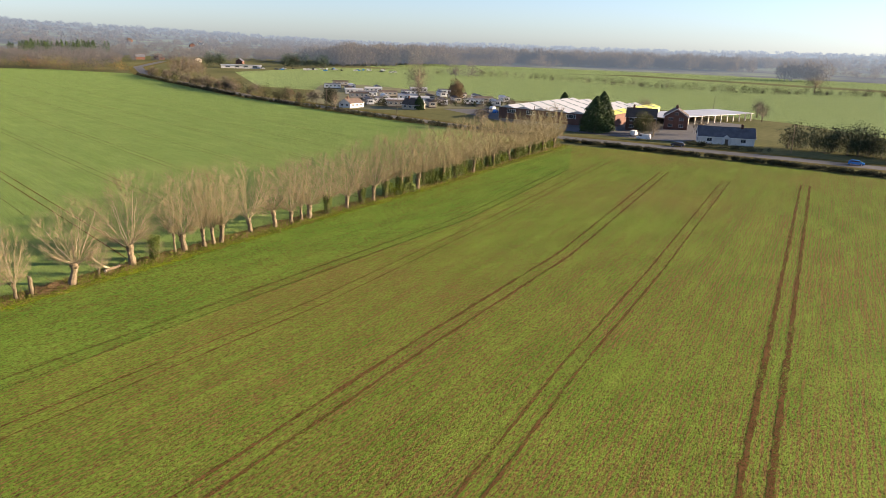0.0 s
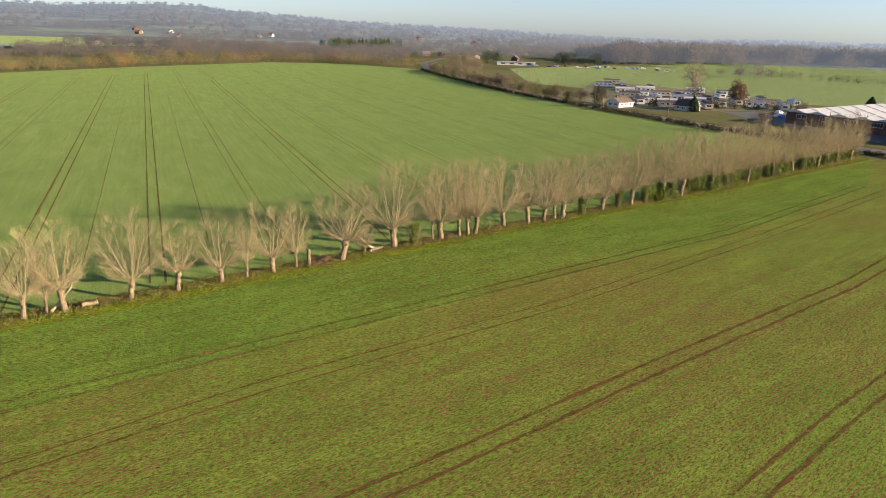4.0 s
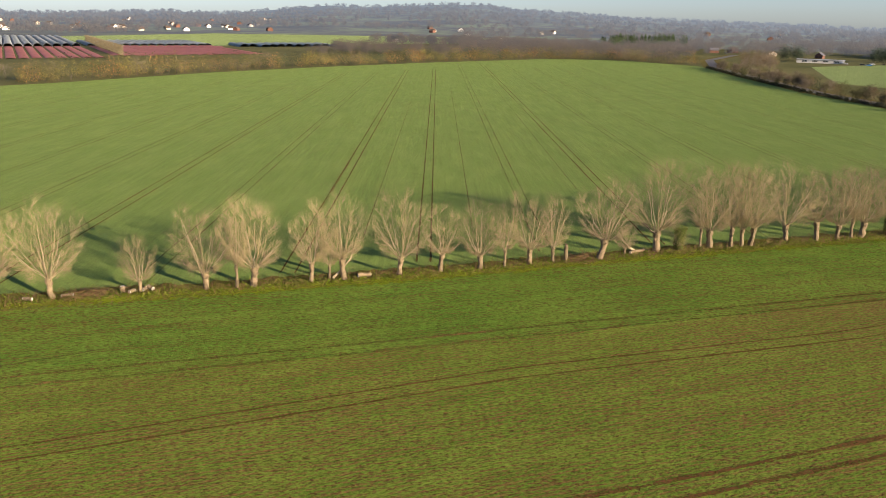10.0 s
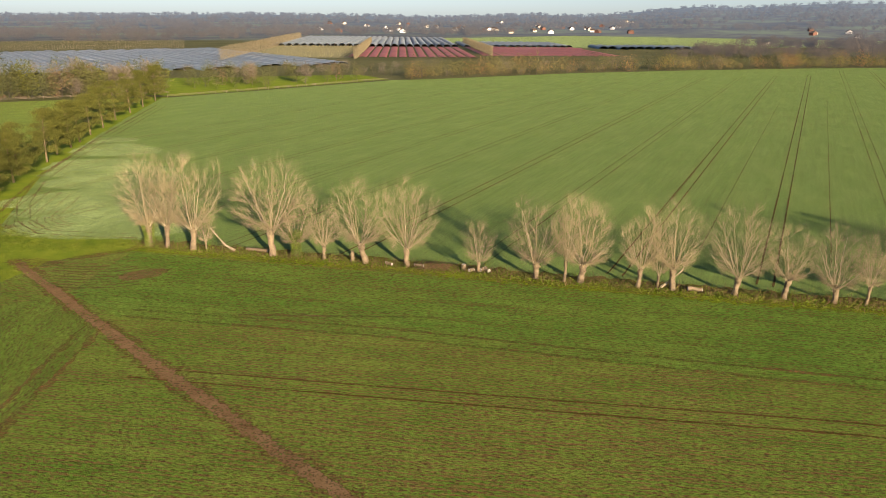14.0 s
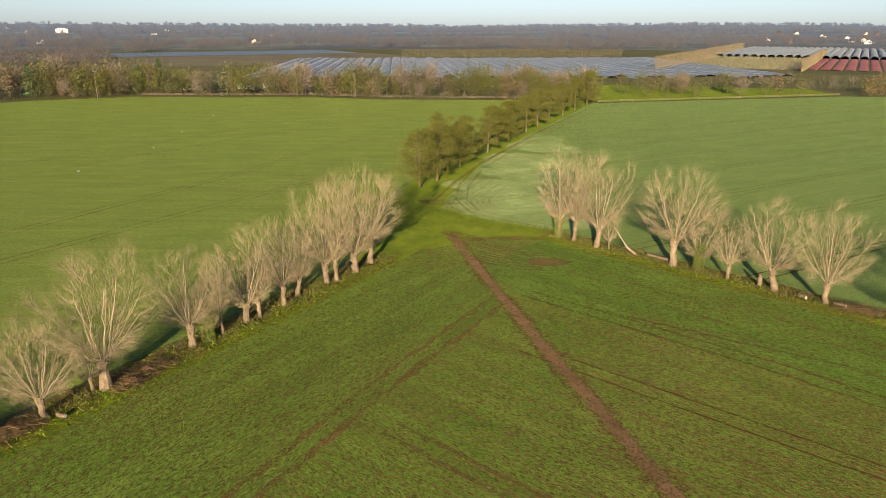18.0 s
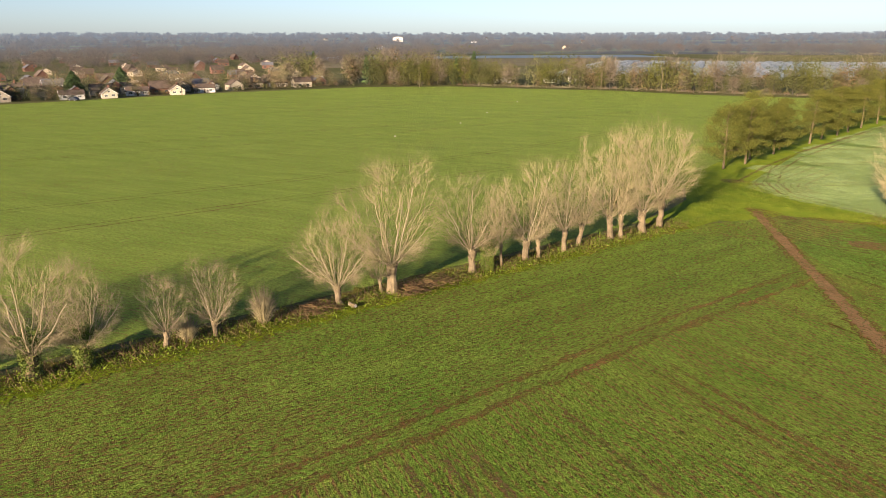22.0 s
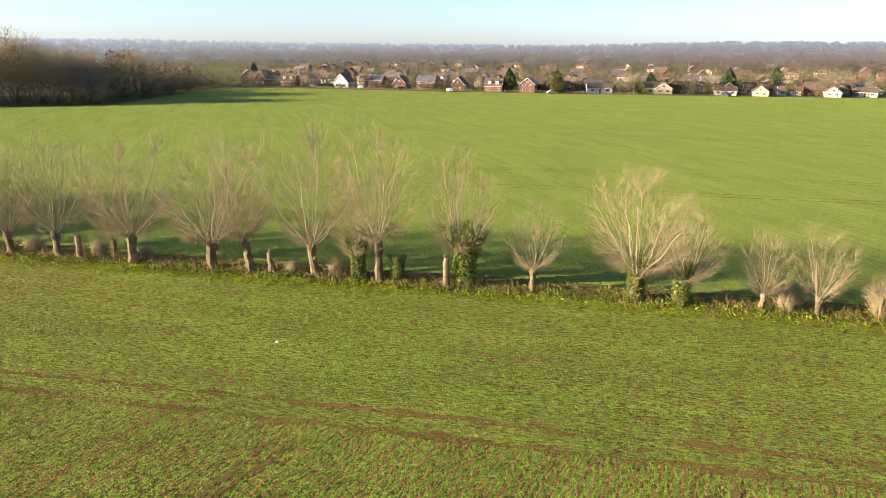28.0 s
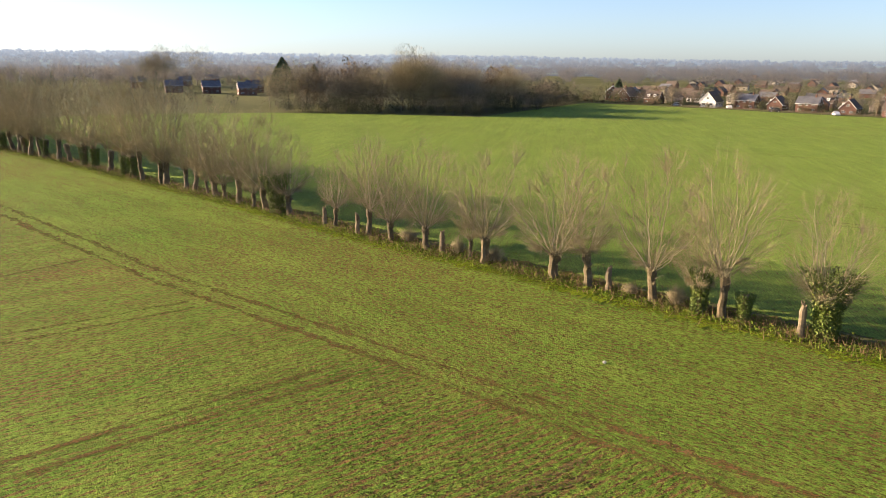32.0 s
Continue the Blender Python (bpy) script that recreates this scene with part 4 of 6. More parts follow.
WEST_B = [
    (-54.2, -9.5, 4.1, 3.3, 'shrub'),
    (-52.1, -12.9, 7.0, 4.4, ''),
    (-51.1, -14.7, 2.8, 2.5, 'shrub'),
    (-50.2, -16.1, 6.3, 3.8, ''),
    (-47.3, -20.8, 7.6, 5.8, 'ivy'),
    (-45.9, -23.7, 10.2, 9.3, 'ivy'),
]
WEST_C = [
    (-42.0, -30.2, 7.2, 4.8, ''),
    (-39.6, -35.0, 11.0, 6.7, 'bigivy'),
    (-38.3, -35.8, 3.0, 0.9, 'stump'),
    (-36.6, -39.5, 2.6, 0.9, 'ivystump'),
    (-35.6, -40.5, 12.8, 8.0, ''),
    (-34.7, -42.1, 9.4, 4.1, 'ivy'),
    (-34.1, -44.0, 2.2, 2.3, 'shrub'),
    (-32.9, -45.4, 12.6, 7.8, ''),
    (-32.2, -47.4, 1.4, 1.9, 'shrub'),
    (-30.9, -48.7, 2.6, 1.0, 'stump'),
    (-30.0, -50.4, 11.3, 5.9, ''),
    (-28.1, -53.3, 12.0, 9.8, ''),
    (-25.3, -59.5, 2.2, 2.7, 'shrub'),
    (-24.3, -59.6, 11.8, 8.0, ''),
    (-23.4, -61.2, 8.1, 3.8, ''),
    (-22.9, -63.2, 2.5, 2.2, 'shrub'),
    (-21.6, -64.3, 2.8, 1.1, 'stump'),
    (-20.5, -66.0, 11.5, 8.3, ''),
    (-19.7, -69.4, 2.2, 3.0, 'shrub'),
    (-18.0, -70.6, 10.7, 6.6, ''),
]
WEST_D = [
    (-16.2, -73.4, 11.3, 7.4, ''),
    (-15.3, -74.7, 2.8, 1.3, 'stump'),
    (-13.5, -78.7, 9.2, 5.2, ''),
    (-12.6, -80.2, 2.5, 1.7, 'stump'),
    (-9.3, -86.3, 10.1, 7.1, ''),
    (-8.0, -88.1, 3.4, 3.3, 'bigivy'),
    (-6.8, -90.3, 12.8, 8.9, ''),
    (-5.6, -92.5, 9.9, 5.3, ''),
    (-4.0, -95.7, 12.9, 9.4, ''),
    (-2.2, -99.9, 9.4, 4.9, ''),
    (-1.1, -102.0, 12.9, 9.9, ''),
    (-0.0, -103.6, 9.1, 4.2, ''),
    (1.7, -107.4, 11.9, 7.0, ''),
    (2.9, -109.7, 11.8, 7.1, ''),
    (5.8, -113.6, 16.4, 11.1, ''),
    (6.6, -114.3, 16.0, 7.4, ''),
    (9.5, -119.0, 16.6, 8.7, ''),
    (10.9, -121.7, 16.5, 8.9, 'ivy'),
    (12.5, -125.1, 16.4, 6.1, 'ivy'),
]
WEST_E = [
    (15.3, -130.3, 16.7, 9.5, ''),
    (18.0, -135.2, 16.5, 8.8, 'ivy'),
    (20.3, -138.6, 15.9, 10.2, 'ivy'),
    (23.3, -144.0, 16.3, 9.4, ''),
    (25.8, -147.8, 17.2, 9.7, ''),
]
for row, name in ((NORTH_A + NORTH_B + NORTH_C + NORTH_D, "willows of the north row"), (WEST_A + WEST_B + WEST_C + WEST_D + WEST_E, "willows of the west row")):
    for x, y, high, wide, kind in row:
        willow(x, y, high, wide, kind, name)
# the row goes on towards the road, close-set and mostly ivy-clad
x = 92.0
while x < 178:
    willow(x, 109.9 + (x - 92.0) * 0.326 + rng.normal(0, 0.5), (14.0 if x < 120 else 13.0) + rng.normal(0, 0.6), 8.2 + rng.normal(0, 0.5), "ivy" if rng.random() < 0.7 else "", "willows of the north row")
    x += 3.1 + rng.uniform(-0.6, 0.6)
for k in range(30):
    s = k / 29
    willow(28.5 + 50 * s + rng.normal(0, 0.3), -152 - 78 * s, 17 + rng.normal(0, 0.8), 10.5 + rng.normal(0, 0.6), "ivy" if k % 3 == 0 else "", "willows of the west row")

N_LINE = [(-80, 62), (-60.5, 67.4), (-43, 72.4), (-22, 77.3), (0, 83.3), (21, 89.6), (43, 95.9), (72, 104.1), (100, 112.2), (140, 125.5), (179, 138)]
W_LINE = [(-82, 37), (-75.5, 26.5), (-65.3, 9), (-52.3, -12.8), (-42, -30.2), (-28.2, -53.2), (-16.2, -73.4), (-1, -102), (12.5, -125), (30, -155), (75, -222)]
for nm, line, seed in (("hedge_bank_north", N_LINE, 21), ("hedge_bank_west", W_LINE, 22)):
    tagged(new(nm, ribbon(nm, line, 4.2, 0.085, M["verge"], 0.8, 0.2, seed)), "uneven grassy bank with weeds under the willows", "verge", kind="structure")


for nm, line, (ox, oy), seed in (("bank_grass_north", N_LINE, (0.4, -1.5), 23), ("bank_grass_west", W_LINE, (1.35, 0.75), 24)):
    tagged(new(nm, ribbon(nm, [(x + ox, y + oy) for x, y in line], 2.4, 0.095, M["bank_grass"], 0.22, 0.3, seed)), "ragged strip of bright grass along the bank", "verge", kind="structure")


def scatter(line, n, half, g):
    s = np.sort(g.uniform(0, 1, n))
    c = np.array([along(line, u) for u in s])
    return np.c_[c + g.normal(0, half, (n, 2)), np.full(n, 0.05)]


for nm, line, seed, n in (("north", N_LINE, 31, 9000), ("west", W_LINE, 32, 9000)):
    g = np.random.default_rng(seed)
    top = tagged(empty("bank_plants"), "tangled grass, weeds and dead stalks under the willows", "undergrowth", kind="stuff")
    p = scatter(line, n, 1.0, g)
    e = p + np.c_[g.normal(0, 0.18, (n, 2)), g.uniform(0.12, 0.45, n)]
    under("grass", fast_mesh("grass", *spikes(p, e, g.uniform(0.03, 0.07, n)), M["blade"], 3), top)
    p = scatter(line, n, 1.0, g)
    e = p + np.c_[g.normal(0, 0.4, (n, 2)), g.uniform(0.25, 1.1, n)]
    under("dead_stalks", fast_mesh("dead_stalks", *spikes(p, e, g.uniform(0.012, 0.03, n)), M["dead"], 3), top)
    m = 30000 if nm == "west" else 20000
    p = scatter(line, m, 1.2, g)
    p[:, 2] += g.uniform(0, 0.35, m)
    under("leaves", fast_mesh("leaves", *leaves(p, 0.085, g), M["weed"], 4), top)

g = np.random.default_rng(47)
n = 9000
p = np.concatenate([scatter([(-106, 54), (-96, 50), (-87, 45), (-80, 38)], n // 2, 2.6, g), scatter([(-102, 55), (-92, 55.5), (-84, 59.5), (-79, 63)], n // 2, 1.7, g)])
e = p + np.c_[g.normal(0, 0.12, (n, 2)), g.uniform(0.05, 0.18, n)]
tagged(new("gap_tufts", fast_mesh("gap_tufts", *spikes(p, e, g.uniform(0.02, 0.06, n)), M["blade"], 3)), "short uneven tufts of grass in the gap", "grass", kind="stuff")

# young plants of the near field, in drilled rows, with the ground showing between
g = np.random.default_rng(44)
ct, stn = math.cos(radians(SOUTH_TURN)), math.sin(radians(SOUTH_TURN))
n = 330000
dist = 22 + 78 * g.uniform(0, 1, n) ** 1.1
ang = radians(-75) + radians(275) * g.uniform(0, 1, n)
px, py = -dist * np.sin(ang), dist * np.cos(ang)
u, v = px * ct + py * stn, -px * stn + py * ct
v = np.round(v / 0.32) * 0.32 + g.normal(0, 0.05, n)
px, py = u * ct - v * stn, u * stn + v * ct
nl, wl_ = np.array(N_LINE), np.array(W_LINE)
keep = (py < np.interp(px, nl[:, 0], nl[:, 1]) - 2.2) & (px > np.interp(-py, -wl_[:, 1], wl_[:, 0]) + 2.2)
cover = np.array([noise.noise((x * 0.06, y * 0.06, 0)) + 0.6 * noise.noise((x * 0.35, y * 0.35, 5)) for x, y in zip(px, py)])
keep &= g.uniform(-0.55, 0.75, n) < cover
on_path = np.interp(px, [-96, -84, -50, -22, 20, 120], [54, 48.6, 38.6, 30.8, 19, -12])
keep &= np.abs(py - on_path) > 0.8
c = np.c_[px[keep], py[keep], g.uniform(0.045, 0.075, keep.sum())]
tagged(new("crop_plants", fast_mesh("crop_plants", *leaves(c, 0.048, g), M["crop_leaf"], 4)), "small green cereal plants in drilled rows", "crop", kind="stuff")

# ---- conifers, hedges and woods ----


def crown_parts(trees, kind, per, g, fine=1.0):
    """Crowns of many trees as one mesh: trees are rows of x, y, height, spread."""
    t = np.repeat(np.asarray(trees, float), per, 0)
    n = len(t)
    d = g.normal(size=(n, 3))
    d /= np.linalg.norm(d, axis=1, keepdims=True)
    r = g.uniform(0.05, 1, n) ** (0.55 if kind == "bare" else 0.4)
    h, w = t[:, 2], t[:, 3]
    if kind == "conifer":
        z = g.uniform(0.06, 1.0, n)
        rr = w / 2 * (1 - z ** 1.3) * (0.55 + 0.45 * g.uniform(0, 1, n)) + 0.2
        a = g.uniform(0, 6.28, n)
        c = np.c_[t[:, 0] + rr * np.cos(a), t[:, 1] + rr * np.sin(a), z * h]
    else:
        low = 0.56 if kind == "bare" else 0.5
        lump = 1 + 0.36 * np.sin(d[:, 0] * 5 + t[:, 0]) * np.cos(d[:, 2] * 4 + t[:, 1])
        c = np.c_[t[:, 0] + d[:, 0] * r * lump * w / 2, t[:, 1] + d[:, 1] * r * lump * w / 2, h * low + d[:, 2] * r * lump * h * (1 - low)]
    if kind == "bare":
        ln = (0.085 * fine * h * g.uniform(0.6, 1.4, n))[:, None]
        way = np.c_[d[:, :2] * 0.75 + g.normal(0, 0.35, (n, 2)), d[:, 2] * 0.55 + 0.32]
        way /= np.linalg.norm(way, axis=1, keepdims=True)
        side = np.cross(way, g.normal(size=(n, 3)))
        side /= np.linalg.norm(side, axis=1, keepdims=True)
        wd = (0.0075 * fine * h * g.uniform(0.5, 1.5, n))[:, None]
        v = np.stack([c - way * ln - side * wd, c - way * ln + side * wd, c + way * ln], 1).reshape(-1, 3)
        return v, np.arange(n * 3).reshape(-1, 3)
    return leaves(c, np.maximum(0.15, (0.04 if kind == "conifer" else 0.026) * h), g)


def trunk_parts(trees, g):
    t = np.asarray(trees, float)
    a = np.c_[t[:, 0], t[:, 1], np.zeros(len(t)) - 0.1]
    b = np.c_[t[:, 0] + g.normal(0, 0.3, len(t)), t[:, 1] + g.normal(0, 0.3, len(t)), t[:, 2] * 0.7]
    return spikes(a, b, 0.011 * t[:, 2] + 0.03)


def wood(name, pts, width, n, high, mix, label, seed, per=90, spread=(0.5, 0.8), category="wood", fine=1.0):
    """Trees in a belt beside a polyline (to its left for a positive width). mix: share of each material."""
    g = np.random.default_rng(seed)
    c0 = np.array([along(pts, s) for s in g.uniform(0, 1, n)])
    d = np.array([along(pts, min(1, s)) for s in np.linspace(0, 1, 60)])
    idx = np.array([np.abs(d - c).sum(1).argmin() for c in c0]).clip(1, 58)
    t = d[idx + 1] - d[idx - 1]
    t /= np.linalg.norm(t, axis=1, keepdims=True) + 1e-9
    c = c0 + np.stack([-t[:, 1], t[:, 0]], 1) * (width * g.uniform(0, 1, n))[:, None] + g.normal(0, 0.6, (n, 2))
    h = g.uniform(high[0], high[1], n)
    trees = np.c_[c, h, h * g.uniform(spread[0], spread[1], n)]
    names = list(mix)
    pick = g.choice(len(names), n, p=np.array([mix[k] for k in names]) / sum(mix.values()))
    top = tagged(empty(name), label, category, kind="stuff")
    under("stemwork", fast_mesh("stemwork", *trunk_parts(trees, g), M["trunk_far"], 3), top)
    for k, key in enumerate(names):
        sel = trees[pick == k]
        if len(sel):
            kind = {"bare_far": "bare", "bare_haze": "bare", "twig": "bare", "conifer": "conifer"}.get(key, "leafy")
            if key == "conifer":
                sel = sel.copy()
                sel[:, 3] *= 0.75
            under("crowns", fast_mesh("crowns", *crown_parts(sel, kind, int(per * (1.5 if kind == "bare" else 0.75)), g, fine), M[key], 3 if kind == "bare" else 4), top)
    return top


def bushy_pine(x, y, high, wide, seed, label):
    """A Scots-pine-like tree: leaning pale trunk, boughs and separate needle clumps with gaps."""
    g = np.random.default_rng(seed)
    top = empty("pine_tree", pose(x, y, 0))
    lx, ly = g.normal(0, 0.35, 2)
    pts = [(lx * (k / 6) ** 1.5, ly * (k / 6) ** 1.5, -0.1 + high * 0.9 * k / 6) for k in range(7)]
    under("trunk", Solid().tube(pts, [0.24 - 0.033 * k for k in range(7)], 7).mesh("trunk", M["bark_dark"]), top)
    n = int(30 + high * 2.2)
    z = g.uniform(0.20, 1.0, n)
    a, r = g.uniform(0, 6.28, n), wide / 2 * np.sqrt(g.uniform(0.1, 1, n)) * (1.15 - 0.75 * np.abs(z - 0.45) / 0.55)
    c = np.c_[lx * z + r * np.cos(a), ly * z + r * np.sin(a), z * high]
    root = np.c_[lx * (z - 0.1), ly * (z - 0.1), np.clip(z - 0.12, 0.2, 1) * high]
    under("branchwork", fast_mesh("branchwork", *spikes(root, c, 0.045), M["bark_dark"], 3), top)
    cc = np.repeat(c, 190, 0) + g.normal(0, 1, (n * 190, 3)) * [0.62, 0.62, 0.30]
    under("needles", fast_mesh("needles", *leaves(cc, 0.11, g), M["pine"], 4), top)
    return tagged(top, label, "tree", "pines beside the field track")


PINES = [(-116.9, 59.9, 11.0, 8.0), (-121, 66, 11.5, 8.0), (-126, 69.5, 12.5, 8.0), (-131, 77, 9.5, 6.5), (-136.4, 81.3, 10, 6.5), (-143.7, 92.3, 11.0, 6.5), (-150, 99, 10.0, 6.5),
         (-155, 106, 11.0, 6.5), (-160, 112, 10.0, 6.0), (-168, 121, 10.5, 6.5), (-176, 131, 11.0, 6.5), (-186, 143, 11, 6.5), (-196, 156.5, 12, 6.5), (-206, 170, 12, 6.5), (-216, 184, 13, 7.0)]
for k, (x, y, h, w) in enumerate(PINES):
    bushy_pine(x, y, h, w, 200 + k, "olive green pine with a bare lower trunk" if k % 2 else "dense bushy olive green pine")
tagged(new("pine_verge", ribbon("pine_verge", [(-102, 52), (-112, 55), (-135, 79.5), (-175, 129), (-224, 190)], 5.0, 0.07, M["bright_grass"], 1.5, 0.12, 41)),
       "strip of bright grass under the pines", "verge", kind="structure")

N_EDGE = [(-185, 318), (-130, 406), (-79, 467), (-12, 535), (84, 615), (129, 617), (192, 560)]
wood("hedgerow_north", N_EDGE, 18, 440, (6, 12), {"olive": 3, "gold": 4, "amber": 2, "rust": 1, "bare_far": 2, "hedge": 3, "cypress": 1}, "autumn hedgerow trees along the field edge", 301, 190, (0.8, 1.3), category="hedgerow", fine=0.6)
wood("scrub_north", N_EDGE, -6 + 12, 160, (3, 6), {"amber": 2, "gold": 3, "hedge": 1, "bare_far": 1}, "low brown scrub along the field edge", 302, 90, (0.8, 1.2), "scrub")
wood("conifer_belt", [(215, 930), (290, 990), (350, 1050)], 30, 90, (12, 17), {"conifer": 2, "cypress": 1}, "dark green pine belt", 304, 260, (0.6, 0.9))
wood("cypress_block", [(300, 655), (318, 648)], 8, 16, (12, 14), {"cypress": 1}, "block of dark cypresses", 305, 260, (0.6, 0.8), "tree")
wood("cypress_block", [(372, 640), (412, 622)], 10, 34, (12, 14), {"cypress": 1}, "long clipped block of dark cypresses", 306, 260, (0.6, 0.8), "tree")
wood("roadside_hedge", [(186, 150), (176, 200), (171, 260), (168, 340), (176, 440), (187, 525)], -2, 460, (1.1, 2.0), {"hedge": 1}, "dark low hedge along the road", 307, 150, (0.9, 1.4), "hedge")
wood("roadside_hedge", [(228, 0), (208, 55), (199.5, 91), (192, 118), (185.5, 142)], -1.5, 420, (0.9, 1.5), {"hedge": 1}, "dark low hedge between field and road", 308, 150, (1.0, 1.6), "hedge")
wood("roadside_trees", [(200, 520), (190, 440), (184, 350), (186, 285)], -11, 150, (3, 8), {"bare_far": 2, "hedge": 4, "russet": 1, "olive": 3}, "bushes and small trees beside the road", 309, 420, (0.7, 1.0), "hedgerow")
wood("tall_roadside_trees", [(226, -2), (240, -30), (252, -60)], 8, 12, (14, 20), {"bare_far": 2, "hedge": 1}, "tall ivy-clad trees beside the road", 353, 700, (0.5, 0.7), "hedgerow")
wood("road_bend_trees", [(205, 500), (225, 560), (240, 610)], -22, 40, (8, 13), {"bare_far": 3, "russet": 2, "olive": 1}, "brown trees at the bend of the road", 310, 170)
wood("roadside_conifers", [(300, -60), (262, 10), (246, 60), (240, 95)], -9, 260, (5, 10.5), {"cypress": 4, "hedge": 3, "olive": 1}, "dark evergreen screen beside the road", 311, 380, (0.6, 0.9), "hedgerow")
wood("east_hedge", [(470, 520), (489, 480), (508, 394), (516, 341), (538, 254), (641, 183), (720, 150)], -6, 330, (2.5, 8), {"hedge": 5, "bare_far": 4}, "hedge with trees between the eastern fields", 313, 200, (0.7, 1.1), "hedgerow", fine=0.5)
W_EDGE = [(-232, 205), (-256, 166), (-278, 133), (-303, 106), (-322, 72), (-342, 38), (-346, 0)]
wood("west_boundary", W_EDGE, -22, 190, (7, 15), {"olive": 6, "bare_far": 2, "russet": 1, "pine": 3, "hedge": 1}, "mixed boundary trees with gaps", 321, 480, category="hedgerow")
wood("west_thicket", [(-340, 48), (-350, 10), (-356, -20), (-352, -46)], -26, 62, (11, 18), {"olive": 4, "bare_far": 3, "conifer": 1, "russet": 1}, "tall mixed thicket beyond the field", 322, 420)
wood("west_scrub_far", [(-250, 215), (-300, 150), (-350, 90), (-375, 0)], -110, 260, (2, 6), {"russet": 2, "olive": 2, "bare_far": 4}, "brown scrub and small trees behind the boundary", 326, 70, (0.9, 1.4), "scrub")
wood("west_scrub", W_EDGE, -14, 150, (1.2, 3), {"russet": 2, "olive": 1, "bare_far": 2}, "low scrub along the field edge", 323, 120, (0.9, 1.5), "scrub")
wood("paddock_trees", [(-200, 300), (-216, 240), (-236, 206)], -55, 34, (6, 11), {"olive": 4, "bare_far": 2, "russet": 1}, "scattered trees in the paddock", 324, 420)
wood("paddock_hedge", [(-190, 330), (-262, 318), (-330, 250), (-380, 180)], -10, 70, (4, 9), {"bare_far": 3, "olive": 1, "russet": 1}, "brown hedge behind the paddock", 325, 130, (0.6, 1.0), "hedgerow")
S_WOOD = [(-22, -268), (-65, -250), (-92, -233), (-128, -259), (-172, -304)]
wood("south_wood", [(-18, -279), (-65, -262), (-94, -245), (-130, -268)], 45, 72, (11, 20), {"twig": 3, "bare_far": 3, "russet": 1}, "leafless wood with ivy-dark trunks", 331, 1900, (0.8, 1.15), fine=0.32)
wood("south_wood_edge", S_WOOD, 10, 300, (3, 8.5), {"hedge": 4, "bare_far": 4}, "dense dark thicket at the wood's edge", 332, 330, (0.8, 1.2), fine=0.38)
wood("tall_poplars", [(-84, -262), (-76, -266)], 5, 4, (21, 23), {"twig": 1}, "tall pale leafless tree above the wood", 333, 5200, (0.85, 1.1), "tree", fine=0.26)
wood("tall_trees", [(44, -545), (-2, -562)], 12, 8, (21, 30), {"twig": 1}, "tall spreading leafless trees", 334, 2000, (0.8, 1.0), "tree", fine=0.3)
wood("south_trees", [(150, -420), (60, -470), (-60, -480), (-120, -430)], 90, 70, (7, 12), {"bare_far": 5, "conifer": 1, "olive": 1}, "leafless trees among buildings", 335, 110)
wood("south_scrub", [(95, -262), (20, -276), (-20, -284)], 130, 190, (3, 7.5), {"bare_far": 5, "hedge": 3, "russet": 1}, "tangled bare scrub and garden trees behind the row", 336, 150, (0.8, 1.2), "scrub", fine=0.7)
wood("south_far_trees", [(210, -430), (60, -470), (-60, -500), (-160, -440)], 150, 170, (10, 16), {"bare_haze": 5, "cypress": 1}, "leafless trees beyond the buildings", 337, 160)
wood("south_wood_tail", [(-118, -262), (-150, -284), (-184, -318)], 40, 60, (8, 13), {"hedge": 3, "bare_far": 3}, "dark bushy end of the wood towards the houses", 338, 300, (0.7, 1.1), fine=0.6)
wood("park_bushes", [(192, 285), (205, 262), (232, 248), (268, 236)], 14, 60, (2, 5), {"hedge": 3, "olive": 1, "bare_far": 2}, "bushes between the caravans and the road", 339, 420, (0.8, 1.2), "scrub")
# trees among and behind the houses
VILLAGE = [(-172, -310), (-207, -256), (-230, -206), (-276, -128), (-318, -66), (-350, -10)]
wood("village_trees", VILLAGE, 18, 280, (2.5, 7), {"olive": 3, "bare_far": 4, "russet": 1, "hedge": 4, "twig": 1}, "garden trees and bushes about the houses", 341, 330, (0.7, 1.1), fine=0.5)
for k, (off, n) in enumerate(((38, 90), (80, 120), (160, 150), (260, 220), (420, 300))):
    wood("village_trees", [(x - off * 0.85, y - off * 0.5) for x, y in VILLAGE],
         -0.6 * off, n, (4, 10), {"bare_far": 4, "olive": 2, "russet": 1.5, "cypress": 1.5, "hedge": 1.5} if off < 200 else {"bare_haze": 8, "olive": 1, "cypress": 1}, "leafless trees between the houses", 342 + k, 240 if off < 100 else 150, (0.6, 1.0), fine=0.6)
wood("garden_trees", [(x - 4, y - 3) for x, y in VILLAGE], 14, 90, (5, 11), {"twig": 3, "bare_far": 3, "olive": 1, "cypress": 1, "russet": 1}, "bare garden trees before the houses", 354, 420, (0.6, 1.0), fine=0.6)
wood("garden_hedge", VILLAGE, 5, 420, (1.2, 3.0), {"hedge": 3, "olive": 2, "russet": 1, "bare_far": 2}, "mixed garden hedge along the field edge", 355, 110, (0.9, 1.5), "hedge")
wood("row_undergrowth", [(86, 107), (120, 118.5), (178, 138)], 1.6, 120, (1.2, 3), {"ivy": 3, "blade": 1}, "green ivy and brambles at the foot of the row", 352, 320, (0.7, 1.0), "undergrowth")
wood("roadside_wood_south", [(250, -60), (290, -150), (340, -260)], -30, 40, (17, 23), {"bare_far": 1}, "tall leafless trees beside the road", 350, 500)
# ---- far hills ----


